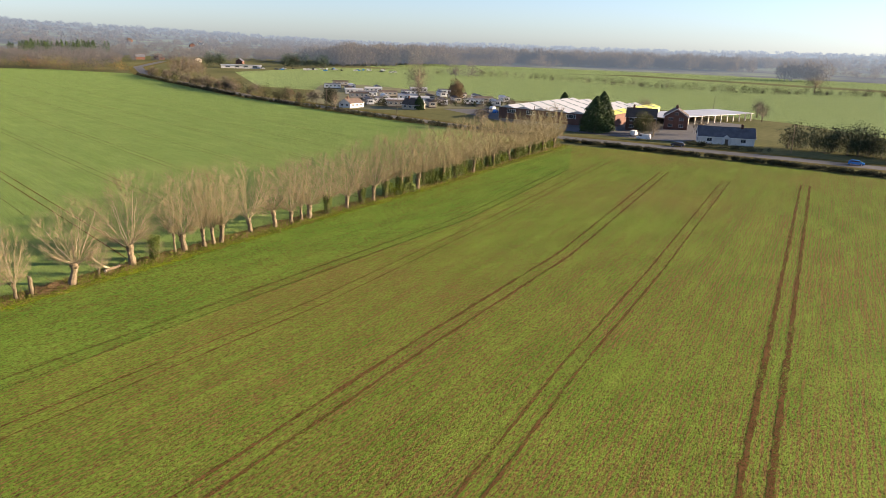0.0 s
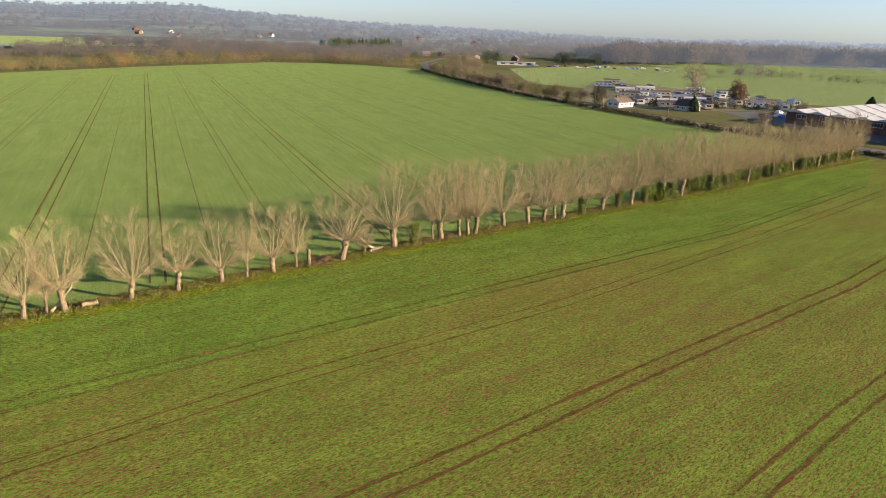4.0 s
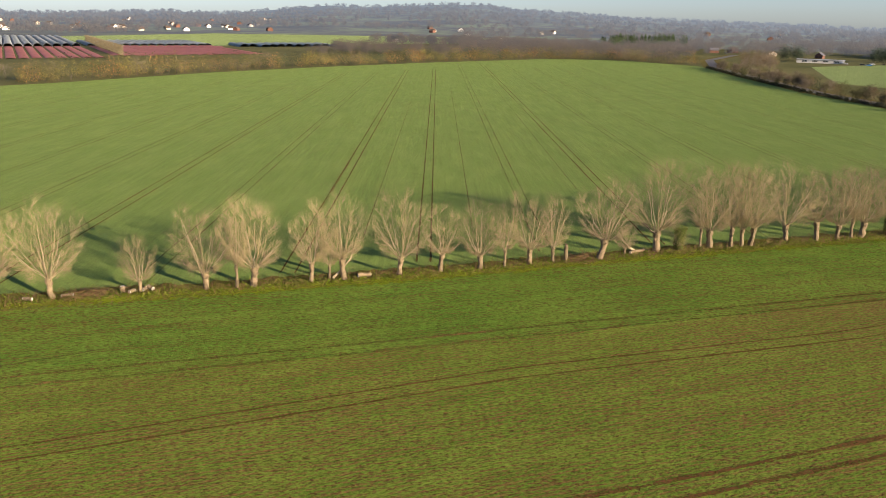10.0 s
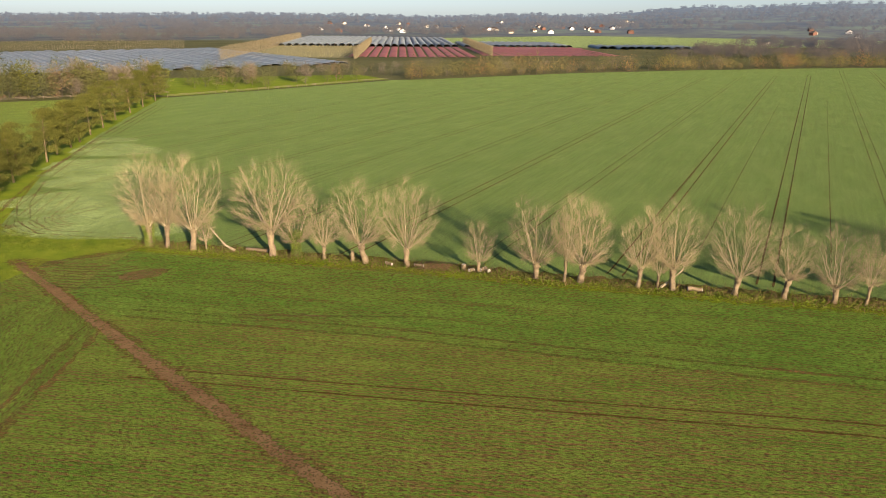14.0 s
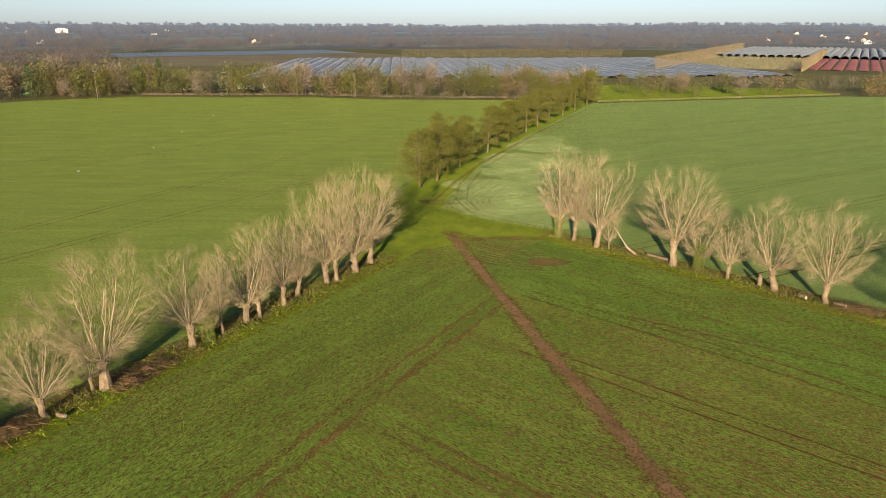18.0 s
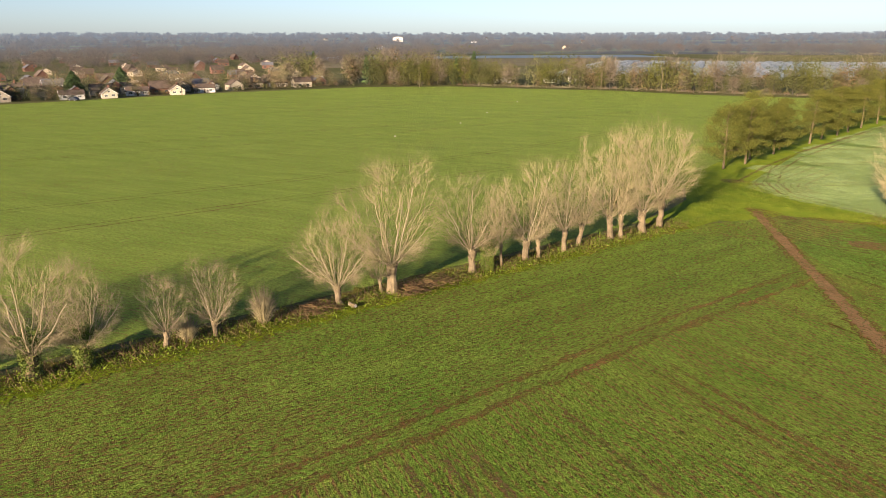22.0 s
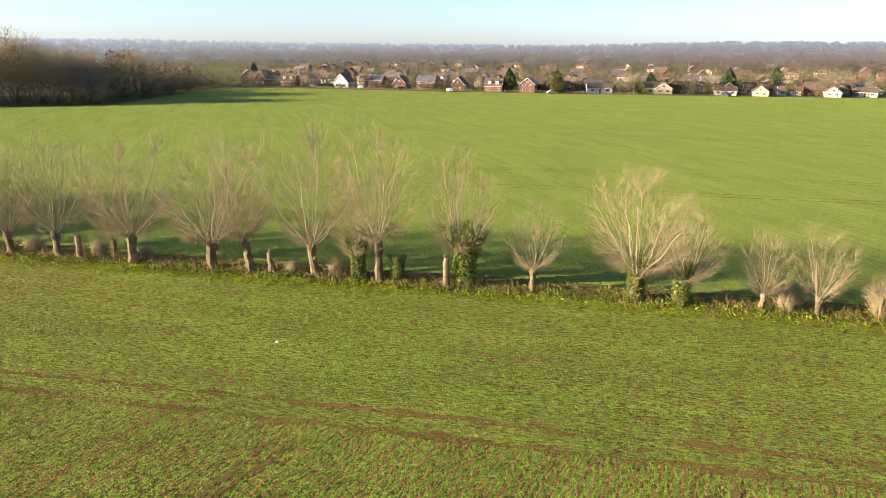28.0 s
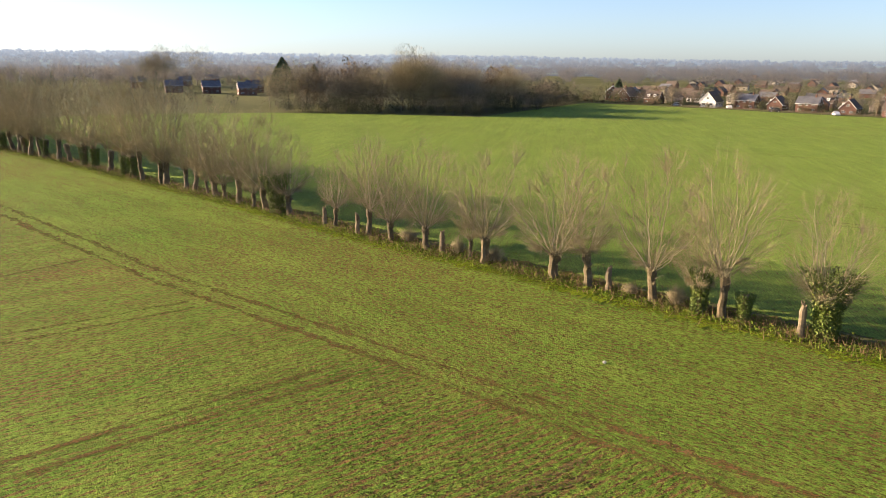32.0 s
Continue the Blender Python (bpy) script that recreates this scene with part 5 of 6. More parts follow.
def skyline(a):
    """Elevation in degrees of the far skyline at a heading."""
    return float(np.interp(a, [-75, -68, -60, -52, -45, -39, -34, -30, -26, -22, -18, -15, -12, -8, -5, -3, 0, 3, 6.5, 9, 13.5, 17, 20.5, 26, 29.5, 34, 43, 51, 58, 64.5, 73, 81, 92, 98, 104, 112, 118, 124, 137, 147, 154, 160, 170, 176, 190],
                           [0.2, 0.1, -0.03, -0.06, -0.03, -0.2, -0.15, -0.04, 0.08, 0.2, 0.32, 0.42, 0.55, 0.85, 1.0, 1.24, 1.24, 1.12, 0.92, 1.03, 0.6, 0.3, 0.42, 0.22, 0.15, 0.25, 0.28, 0.18, 0.1, 0.18, 0.16, 0.22, 0.28, 0.24, 0.28, 0.3, 0.13, 0.0, 0.05, 0.1, 0.28, 0.3, 0.31, 0.34, 0.4]))


def heading_of(x, y):
    a = math.degrees(math.atan2(-x, y))
    return a + 360 if a < -165 else a


def land(x, y):
    """Height of the far country: level to 1500 m, then rising to the skyline."""
    r, a = math.hypot(x, y), heading_of(x, y)
    el = skyline(a) if -80 < a < 195 else 0.2
    rise = min(1.0, max(0.0, (r - 1500) / 2700)) ** 1.1
    return max(0.0, 20 + 4200 * math.tan(radians(el))) * rise * (1 + 0.10 * noise.noise((x * 0.0012, y * 0.0012, 2.0)) * (1 - rise))


gv, gf = [], []
radii = [950 + 55 * k for k in range(10)] + [1500 + 2700 * (k / 22) for k in range(23)] + [4300, 4500, 4900]
steps = 720
for r in radii:
    for i in range(steps):
        u = radians(i * 360 / steps - 180)
        x, y = -r * math.sin(u), r * math.cos(u)
        gv.append((x, y, land(x, y) * (1.0 if r < 4250 else 0.75 if r < 4600 else 0.0) + (-0.4 if r < 1000 else 0.06)))
for k in range(len(radii) - 1):
    for i in range(steps):
        j = (i + 1) % steps
        gf.append((k * steps + i, k * steps + j, (k + 1) * steps + j, (k + 1) * steps + i))
tagged(new("backdrop", fast_mesh("backdrop", np.array(gv), np.array(gf), distance_paint("far_country"), 4)), "wooded country and hills along the horizon, haze painted in", "hills", kind="structure")


def far_crowns(trees, g, pieces=46, piece=0.12):
    """Ragged winter crowns of short boughs turned every way: trees are rows of x, y, ground, height, spread."""
    t = np.repeat(np.asarray(trees, float), pieces, 0)
    m = len(t)
    d = g.normal(size=(m, 3))
    d /= np.linalg.norm(d, axis=1, keepdims=True)
    r = g.uniform(0.02, 1, m) ** 0.45 * (1 + 0.25 * np.sin(4 * d[:, 0] + t[:, 0]) * np.cos(5 * d[:, 1] + t[:, 1]))
    c = np.c_[t[:, 0] + d[:, 0] * r * t[:, 4] / 2, t[:, 1] + d[:, 1] * r * t[:, 4] / 2, t[:, 2] + t[:, 3] * (0.50 + 0.46 * d[:, 2] * r)]
    way = np.c_[d[:, :2] * 0.6, np.abs(d[:, 2]) * 0.5 + 0.35] + g.normal(0, 0.35, (m, 3))
    way /= np.linalg.norm(way, axis=1, keepdims=True)
    ln = (piece * t[:, 3] * g.uniform(0.6, 1.4, m))[:, None]
    side = np.cross(way, d + [0, 0, 0.4] + g.normal(0, 0.45, (m, 3)))
    side *= (0.62 * piece * t[:, 3] * g.uniform(0.6, 1.4, m) / (np.linalg.norm(side, axis=1) + 1e-9))[:, None]
    v = np.stack([c - way * ln - side, c - way * ln + side, c + way * ln], 1).reshape(-1, 3)
    return v, np.arange(m * 3).reshape(-1, 3)


OPEN = [(-560, 20, 720, 1750, 0.0), (455, 1080, -150, 640, 0.0), (-900, -330, 60, 560, 0.0), (-720, -130, 420, 1130, 0.0), (200, 560, 480, 760, 0.0), (-520, 300, -700, -200, 0.7)]
g = np.random.default_rng(370)
spots = []
while len(spots) < 12500:
    a, q = g.uniform(-80, 196), g.uniform(0, 1)
    r = 640 + 3650 * q ** 1.15
    x, y = -r * math.sin(radians(a)), r * math.cos(radians(a))
    keep = 1.0
    for x0, x1, y0, y1, share in OPEN:
        if x0 < x < x1 and y0 < y < y1:
            keep = min(keep, share)
    woods = noise.noise((x * 0.0028, y * 0.0028, 3.0)) + 0.6 * noise.noise((x * 0.009, y * 0.009, 8.0)) + 0.25
    if r < 900 and 100 < a < 165:
        keep *= 0.8
    if g.uniform() > keep * min(1.0, max(0.05, 2.2 * woods + 0.5)):
        continue
    grown = 1 + 0.35 * max(0.0, r - 1200) / 2500
    h = g.uniform(8, 14) * grown
    spots.append((x, y, land(x, y) - 0.3, h, h * g.uniform(1.0, 2.2)))
spots = np.array(spots)
ranges = np.hypot(spots[:, 0], spots[:, 1])
for lo, hi in ((0, 1200), (1200, 2000), (2000, 3000), (3000, 9000)):
    sel = spots[(ranges >= lo) & (ranges < hi)]
    top = tagged(empty("far_wood"), "far leafless woodland with painted winter haze", "wood", kind="stuff")
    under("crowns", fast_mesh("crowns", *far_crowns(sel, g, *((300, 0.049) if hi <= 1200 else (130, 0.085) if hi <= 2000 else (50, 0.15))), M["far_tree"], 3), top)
    if lo == 0:
        under("stemwork", fast_mesh("stemwork", *trunk_parts(np.c_[sel[:, :2], sel[:, 3:]], g), M["trunk_far"], 3), top)


def far_stand(pts, n, width, high, label, seed, spread=(0.8, 1.2)):
    """A stand of tall far trees along a line."""
    g = np.random.default_rng(seed)
    c = np.array([along(pts, u) for u in g.uniform(0, 1, n)]) + g.normal(0, width, (n, 2))
    h = g.uniform(high[0], high[1], n)
    top = tagged(empty("far_wood"), label, "wood", kind="stuff")
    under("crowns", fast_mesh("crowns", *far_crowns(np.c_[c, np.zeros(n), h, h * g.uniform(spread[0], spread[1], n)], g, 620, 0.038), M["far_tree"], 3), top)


far_stand([(480, 690), (640, 760), (820, 810), (910, 710), (1030, 640), (1150, 560)], 420, 26, (17, 27), "tall leafless wood beyond the eastern fields", 401)
far_stand([(1420, 640), (1640, 660), (1850, 640)], 110, 24, (16, 24), "rounded leafless copse on the far fields", 402)
far_stand([(860, 340), (885, 325)], 7, 6, (18, 26), "broad round field trees in a hedge", 403)
far_stand([(100, 735), (160, 760), (240, 700)], 120, 18, (8, 12), "brown leafless thicket behind the field", 404)
far_stand([(-60, 960), (60, 940), (140, 880)], 90, 30, (9, 14), "brown leafless trees before the far meadows", 405)

# ---- buildings ----


def window_part(parent, side, x, y, z, w, h, bars=1):
    """A white frame with recessed panes; side: outward normal of the wall, 'f' -y, 'b' +y, 'l' -x, 'r' +x."""
    turn = {"f": 0, "r": 90, "b": 180, "l": 270}[side]
    t = 0.07
    fr = Solid()
    fr.box(-w / 2, w / 2, -0.05, 0.04, -h / 2, -h / 2 + t).box(-w / 2, w / 2, -0.05, 0.04, h / 2 - t, h / 2)
    fr.box(-w / 2, -w / 2 + t, -0.05, 0.04, -h / 2 + t, h / 2 - t).box(w / 2 - t, w / 2, -0.05, 0.04, -h / 2 + t, h / 2 - t)
    for k in range(bars):
        c = -w / 2 + w * (k + 1) / (bars + 1)
        fr.box(c - 0.03, c + 0.03, -0.04, 0.03, -h / 2 + t, h / 2 - t)
    win = under("window", fr.mesh("window", M["white_paint"]), parent, "", pose(x, y, z, 0, 0, turn))
    under("pane", Solid().box(-w / 2 + t, w / 2 - t, -0.015, 0.02, -h / 2 + t, h / 2 - t).mesh("pane", M["glass"]), win)
    return win


HOUSES = {}


def house_proto(key, w, d, hw, hr, wall, roof, storeys=1, chimney=True, porch=False, dormer=False, simple=False):
    """A gabled house whose ridge runs along y; gables look to -y and +y."""
    top = empty("house")
    body = Solid().prism([(-w / 2, -0.1), (w / 2, -0.1), (w / 2, hw), (0, hw + hr - 0.12), (-w / 2, hw)], -d / 2, d / 2)
    under("wall", body.mesh("wall", M[wall]), top)
    s = hr / (w / 2)
    for q in (-1, 1):
        o = 0.4
        line = [(q * (w / 2 + o), hw - o * s), (0, hw + hr), (0, hw + hr + 0.2), (q * (w / 2 + o), hw - o * s + 0.2)]
        slope = under("roof", Solid().prism(line if q < 0 else line[::-1], -d / 2 - 0.35, d / 2 + 0.35).mesh("roof", M[roof]), top)
        if simple:
            continue
        under("gutter", Solid().box(min(q * (w / 2 + o), q * (w / 2 + o + 0.12)), max(q * (w / 2 + o), q * (w / 2 + o + 0.12)), -d / 2 - 0.3, d / 2 + 0.3, hw - o * s - 0.05, hw - o * s + 0.07)
              .mesh("gutter", M["white_paint"]), slope)
    under("ridge", Solid().prism([(-0.18, hw + hr + 0.14), (0.18, hw + hr + 0.14), (0, hw + hr + 0.32)], -d / 2 - 0.35, d / 2 + 0.35).mesh("ridge", M[roof]), top)
    for y, q in () if simple else ((-d / 2 - 0.4, -1), (d / 2 + 0.36, 1)):
        for e in (-1, 1):
            line = [(e * (w / 2 + 0.4), hw - 0.4 * s - 0.16), (0, hw + hr - 0.16), (0, hw + hr + 0.05), (e * (w / 2 + 0.4), hw - 0.4 * s + 0.05)]
            under("bargeboard", Solid().prism(line if e < 0 else line[::-1], y, y + 0.04).mesh("bargeboard", M["white_paint"]), top)
    if simple:
        HOUSES[key] = (top, [False])
        for k in (-1, 1):
            under("window", Solid().box(k * w * 0.22 - 0.8, k * w * 0.22 + 0.8, -d / 2 - 0.04, -d / 2 + 0.02, 1.0, 2.2).mesh("window", M["glass"]), top)
            under("window", Solid().box(w / 2 - 0.02, w / 2 + 0.04, k * d * 0.25 - 0.9, k * d * 0.25 + 0.9, 1.0, 2.2).mesh("window", M["glass"]), top)
        return
    for st in range(storeys):
        z = 1.5 + st * 2.6
        for side, n, span in (("f", 2, w), ("b", 2, w), ("l", 3, d), ("r", 3, d)):
            for k in range(n):
                c = span * ((k + 0.5) / n - 0.5) * 0.9
                if side == "r" and st == 0 and k == 1:
                    continue
                x, y = {"f": (c, -d / 2), "b": (c, d / 2), "l": (-w / 2, c), "r": (w / 2, c)}[side]
                window_part(top, side, x, y, z, min(1.7, span / n * 0.5), 1.15)
    if hr > 2.2:
        for side, y in (("f", -d / 2), ("b", d / 2)):
            window_part(top, side, 0, y, hw + hr * 0.32, 1.3, 1.0)
    door = under("door", Solid().box(w / 2 - 0.03, w / 2 + 0.05, -0.48, 0.48, 0, 2.05).mesh("door", M["door"]), top)
    under("handle", Solid().box(w / 2 + 0.05, w / 2 + 0.09, 0.34, 0.40, 1.0, 1.08).mesh("handle", M["steel_roof"]), door)
    if chimney:
        st = under("chimney", Solid().box(-0.45, 0.45, d * 0.28 - 0.35, d * 0.28 + 0.35, hw + hr * 0.6, hw + hr + 1.1).box(-0.52, 0.52, d * 0.28 - 0.42, d * 0.28 + 0.42, hw + hr + 1.1, hw + hr + 1.22)
                   .mesh("chimney", M["brick"]), top)
        for e in (-0.22, 0.22):
            under("pot", Solid().tube([(e, d * 0.28, hw + hr + 1.2), (e, d * 0.28, hw + hr + 1.6)], [0.13, 0.10], 8).mesh("pot", M["tile_red"]), st)
    if dormer:
        for y in (-d * 0.22, d * 0.22):
            dm = under("dormer", Solid().box(w * 0.18, w * 0.42, y - 0.9, y + 0.9, hw, hw + hr * 0.62).mesh("dormer", M["render_white"]), top)
            under("dormer_roof", Solid().box(w * 0.10, w * 0.45, y - 1.1, y + 1.1, hw + hr * 0.62, hw + hr * 0.62 + 0.16).mesh("dormer_roof", M[roof]), dm)
            window_part(top, "r", w * 0.42, y, hw + hr * 0.38, 1.2, 0.9)
    if porch:
        pc = under("porch", Solid().prism([(-1.4, 0), (1.4, 0), (1.4, 2.2), (0, 3.3), (-1.4, 2.2)], 0, 1.3).mesh("porch", M["render_white"]), top, "", pose(w / 2 + 1.28, 0, 0, 0, 0, 90))
        under("porch_door", Solid().box(-0.5, 0.5, -0.05, 0.03, 0, 2.0).mesh("porch_door", M["door"]), pc)
    HOUSES[key] = (top, [False])


LABELS = {"brick": "brown brick house with a steep tiled roof", "gable": "brick house with a white-boarded front gable", "bungalow": "white bungalow under a brown tiled roof",
          "chalet": "cream chalet bungalow with a dark tiled roof", "terrace": "pale rendered house with a low brown roof", "slate": "brick house with a grey slate roof",
          "cottage": "long white bungalow with a slate roof and gabled porch", "farmhouse": "red brick farmhouse with a brown tiled roof"}
house_proto("brick", 8.0, 10.0, 3.4, 4.2, "brick", "tile_brown", 1, True, False, True)
house_proto("gable", 8.4, 9.0, 3.0, 4.4, "render_white", "tile_brown", 1, False)
house_proto("slate", 8.2, 11.0, 4.8, 3.2, "brick", "slate", 2)
house_proto("bungalow", 7.6, 11.5, 2.5, 2.0, "render_white", "tile_brown", 1)
house_proto("chalet", 7.6, 10.0, 2.6, 2.7, "cream", "tile_brown", 1, True)
house_proto("terrace", 8.0, 15.0, 4.8, 2.0, "cream", "tile_brown", 2)
for far_key, like in (("far_brick", ("brick", "tile_brown", 3.6)), ("far_white", ("cream", "tile_brown", 2.6)), ("far_red", ("cream", "tile_brown", 2.4)), ("far_slate", ("brick", "slate", 2.8))):
    LABELS[far_key] = {"far_brick": "brick village house with a brown roof", "far_white": "pale rendered village house with a brown roof", "far_red": "cream village house with a brown roof", "far_slate": "brick village house with a slate roof"}[far_key]
    house_proto(far_key, 8.0, 11.0, 3.4, like[2], like[0], like[1], 1, False, False, False, True)
house_proto("cottage", 7.6, 18.0, 2.7, 2.7, "render_white", "slate", 1, True, True)
house_proto("farmhouse", 9.0, 11.0, 5.2, 2.8, "brick", "tile_brown", 2)


def house(key, x, y, turn, group=""):
    top, used = HOUSES[key]
    size = 0.86 if "village" in group or "field edge" in group else 1.0
    place = pose(x, y, 0, 0, 0, turn) @ Matrix.Diagonal((size, size, size, 1))
    if used[0]:
        top = copy_thing(top, place)
    else:
        top.matrix_basis, used[0] = place, True
    return tagged(top, LABELS[key], "house", group)


# the field-side rows: turn puts the front gable towards the field
for key, x, y, turn in (("slate", -202, -326, 150), ("brick", -198, -306, -62), ("brick", -202, -290, 28), ("gable", -212, -262, -62), ("slate", -219, -248, 28), ("brick", -224, -236, -62),
                        ("slate", -228, -224, 28), ("brick", -234, -210, -62), ("brick", -238, -194, 28), ("slate", -246, -182, -62), ("bungalow", -262, -158, 40), ("chalet", -279, -138, -60),
                        ("terrace", -292, -142, 20), ("bungalow", -288, -116, 25), ("chalet", -293, -104, -66), ("bungalow", -305, -97, 20), ("chalet", -308, -82, -70), ("bungalow", -318, -73, 12),
                        ("chalet", -325, -92, -75), ("bungalow", -333, -88, 15), ("bungalow", -338, -74, -80), ("bungalow", -345, -64, 10), ("bungalow", -350, -46, 8)):
    house(key, x, y, turn, "houses along the field edge")
g = np.random.default_rng(77)
keys = ["bungalow", "chalet", "terrace", "bungalow", "slate", "brick", "gable", "terrace"]
for off in (20, 34, 50, 62, 78, 95, 135, 180, 235, 300, 380, 480):
    n = 12 if off < 120 else 18
    for k in range(n):
        c = along(VILLAGE, (k + 0.5 + g.uniform(-0.2, 0.2)) / n)
        r = 1 + off / 500
        far_keys = ["far_white", "far_red", "far_slate", "far_brick"] if k > n * 0.45 else ["far_brick", "far_slate", "far_brick", "far_red"]
        house(far_keys[int(g.integers(0, 4))] if off > 40 or off < 30 else keys[int(g.integers(0, 8))] if k > n * 0.45 else ["brick", "slate", "terrace", "gable"][int(g.integers(0, 4))],
              float(c[0] * r - off * 0.55), float(c[1] * r - off * 0.30), float(g.choice([30, -60, 20, 120]) + g.normal(0, 6)), "houses of the village")
for k in range(20):
    c = along(VILLAGE, 0.36 + 0.62 * (k + 0.5) / 20)
    off = 9 + 7 * (k % 3)
    house(["far_white", "far_red", "far_brick", "far_red", "far_slate"][k % 5], float(c[0] - 0.86 * off), float(c[1] - 0.5 * off), [28, -62, 24, 118][k % 4] + 5 * (k % 3), "houses along the field edge")
house("cottage", 234.6, 111.5, 213, "houses beside the road")
house("farmhouse", 243, 150, 30, "houses beside the road")
house("bungalow", 190, 268, 106, "houses beside the road")
house("chalet", 212, 250, 22, "houses beside the road")
for k, (head, r) in enumerate(((-14.5, 880), (-16, 900), (-20, 860), (-21.3, 870), (-24, 820), (-9, 980), (-6, 1000), (2, 1010), (-27, 800), (-31, 930), (4, 1030))):
    house(["far_brick", "far_red", "far_slate"][k % 3], -r * math.sin(radians(head)), r * math.cos(radians(head)), 40 * k, "houses beyond the north field")
for x, y, t in ((10, -545, 80), (-6, -425, 96), (-24, -402, 96), (14, -440, 96), (-30, -432, 95), (-62, -440, 85), (38, -520, 100), (-10, -600, 90)):
    house("slate", x, y, t, "buildings behind the south wood")
g = np.random.default_rng(81)
tiny_wall = {k: Solid().prism([(-6, -0.5), (6, -0.5), (6, 4.5), (0, 8.2), (-6, 4.5)], -5, 5).mesh("wall", M[k]) for k in ("render_white", "cream", "brick")}
tiny_roof = Solid().prism([(-6.6, 4.2), (0, 8.4), (6.6, 4.2), (6.6, 4.6), (0, 8.9), (-6.6, 4.6)], -5.5, 5.5).mesh("roof", M["tile_brown"])
for k in range(74):
    head, r = (g.uniform(13, 38), g.uniform(1500, 2500)) if k < 48 else (g.uniform(-30, 6), g.uniform(1050, 1900)) if k < 60 else (g.uniform(60, 96), g.uniform(1300, 3000))
    x, y = float(-r * math.sin(radians(head))), float(r * math.cos(radians(head)))
    far_house = tagged(empty("house", pose(x, y, land(x, y), 0, 0, float(g.uniform(0, 180))) @ Matrix.Diagonal((0.95, 0.95, 0.9, 1))), "small far house with a brown roof among trees", "house", "houses beyond the north field")
    under("wall", tiny_wall[["render_white", "cream", "brick", "cream", "render_white", "brick"][k % 6]], far_house)
    under("roof", tiny_roof, far_house)
sheet("park_ground", [(184, 262), (206, 246), (226, 248), (288, 236), (304, 300), (292, 400), (262, 404), (206, 330), (186, 300)], 0.038, M["park_ground"], "worn grass and gravel among the caravans", "yard")
sheet("farm_yard", [(222, 122), (252, 118), (305, 138), (310, 212), (226, 246), (212, 190), (212, 150)], 0.04, M["asphalt"], "worn grey yard round the farm buildings", "yard")
# white manor far off on the slope
man = empty("manor_house", pose(-2290, 73, land(-2290, 73), 0, 0, 90) @ Matrix.Diagonal((0.75, 0.75, 0.75, 1)))
under("wall", Solid().box(-20, 20, -8, 8, 0, 16, 0.3).box(-12, 12, -10, 10, 0, 19, 0.3).mesh("wall", M["render_white"]), man)
under("roof", Solid().prism([(-20.5, 16), (20.5, 16), (14, 20), (-14, 20)], -8.5, 8.5).mesh("roof", M["slate"]), man)
tagged(man, "large white manor house on a wooded slope", "house")

# farm sheds by the road
barn = tagged(empty("barn", pose(261, 191, 0, 0, 0, 14)), "large brick shed with a pale multi-span sheet roof", "barn")
under("wall", Solid().box(-34, 34, -24, 24, -0.1, 4.6, 0.05).mesh("wall", M["brick"]), barn)
for k in range(6):
    y = -24 + 48 * (k + 0.5) / 6
    h = 48 / 12
    sp = under("roof_span", Solid().add([(-34.6, y - h, 4.62), (34.6, y - h, 4.62), (34.6, y + h, 4.62), (-34.6, y + h, 4.62), (-34.6, y, 5.7), (34.6, y, 5.7)],
                                        [(0, 1, 5, 4), (2, 3, 4, 5), (0, 4, 3), (1, 2, 5), (0, 3, 2, 1)]).mesh("roof_span", M["yellow" if k == 0 else "steel_roof"]), barn)
    for j in range(6):
        x = -26 + j * 10.5
        under("rooflight", Solid().add([(x, y - h * 0.85, 4.90), (x + 2.2, y - h * 0.85, 4.90), (x + 2.2, y - h * 0.1, 5.68), (x, y - h * 0.1, 5.68)], [(0, 1, 2, 3)]).mesh("rooflight", M["film"]), sp)
for k in range(5):
    window_part(barn, "l", -34, -18 + k * 9, 3.2, 4.0, 1.6, 3)
under("side_cladding", Solid().box(-10, 33.5, -24.3, -24.05, 1.0, 4.6).mesh("side_cladding", M["yellow"]), barn, "yellow-green sheet cladding")
low = tagged(empty("open_shed", pose(297, 158, 0, 0, 0, -6) @ Matrix.Diagonal((1.65, 1.3, 0.92, 1))), "long low shed with white posts and a pale roof", "barn")
under("roof", Solid().prism([(-20, 3.6), (20, 3.6), (20, 3.8), (-20, 3.8)], -8, 8).mesh("roof", M["steel_roof"]), low)
under("back_wall", Solid().box(-19.5, 19.5, 7.4, 7.8, -0.1, 3.6).mesh("back_wall", M["wood"]), low)
post = Solid().box(-0.16, 0.16, -0.16, 0.16, -0.1, 3.6).mesh("post", M["stone"])
for k in range(14):
    under("post", post, low, "", pose(-19 + k * 38 / 13, -7.6, 0))
house("farmhouse", 262, 146, 120, "houses beside the road")


def caravan_proto(paint, roof):
    top = empty("static_caravan")
    under("body", Solid().box(-5, 5, -1.8, 1.8, 0.5, 2.9, 0.12).mesh("body", M[paint]), top)
    under("roof", Solid().prism([(-1.95, 2.85), (1.95, 2.85), (0, 3.5)], -5.15, 5.15).mesh("roof", M[roof]), top, "pitched felt roof", pose(0, 0, 0, 0, 0, 90))
    under("skirt", Solid().box(-4.8, 4.8, -1.6, 1.6, -0.05, 0.5).mesh("skirt", M["wood"]), top)
    for k in range(4):
        for s, y in (("f", -1.8), ("b", 1.8)):
            window_part(top, s, -3.6 + 2.4 * k, y, 1.9, 1.3, 0.9)
    for s, x in (("l", -5), ("r", 5)):
        window_part(top, s, x, 0, 1.9, 2.0, 1.0)
    return top


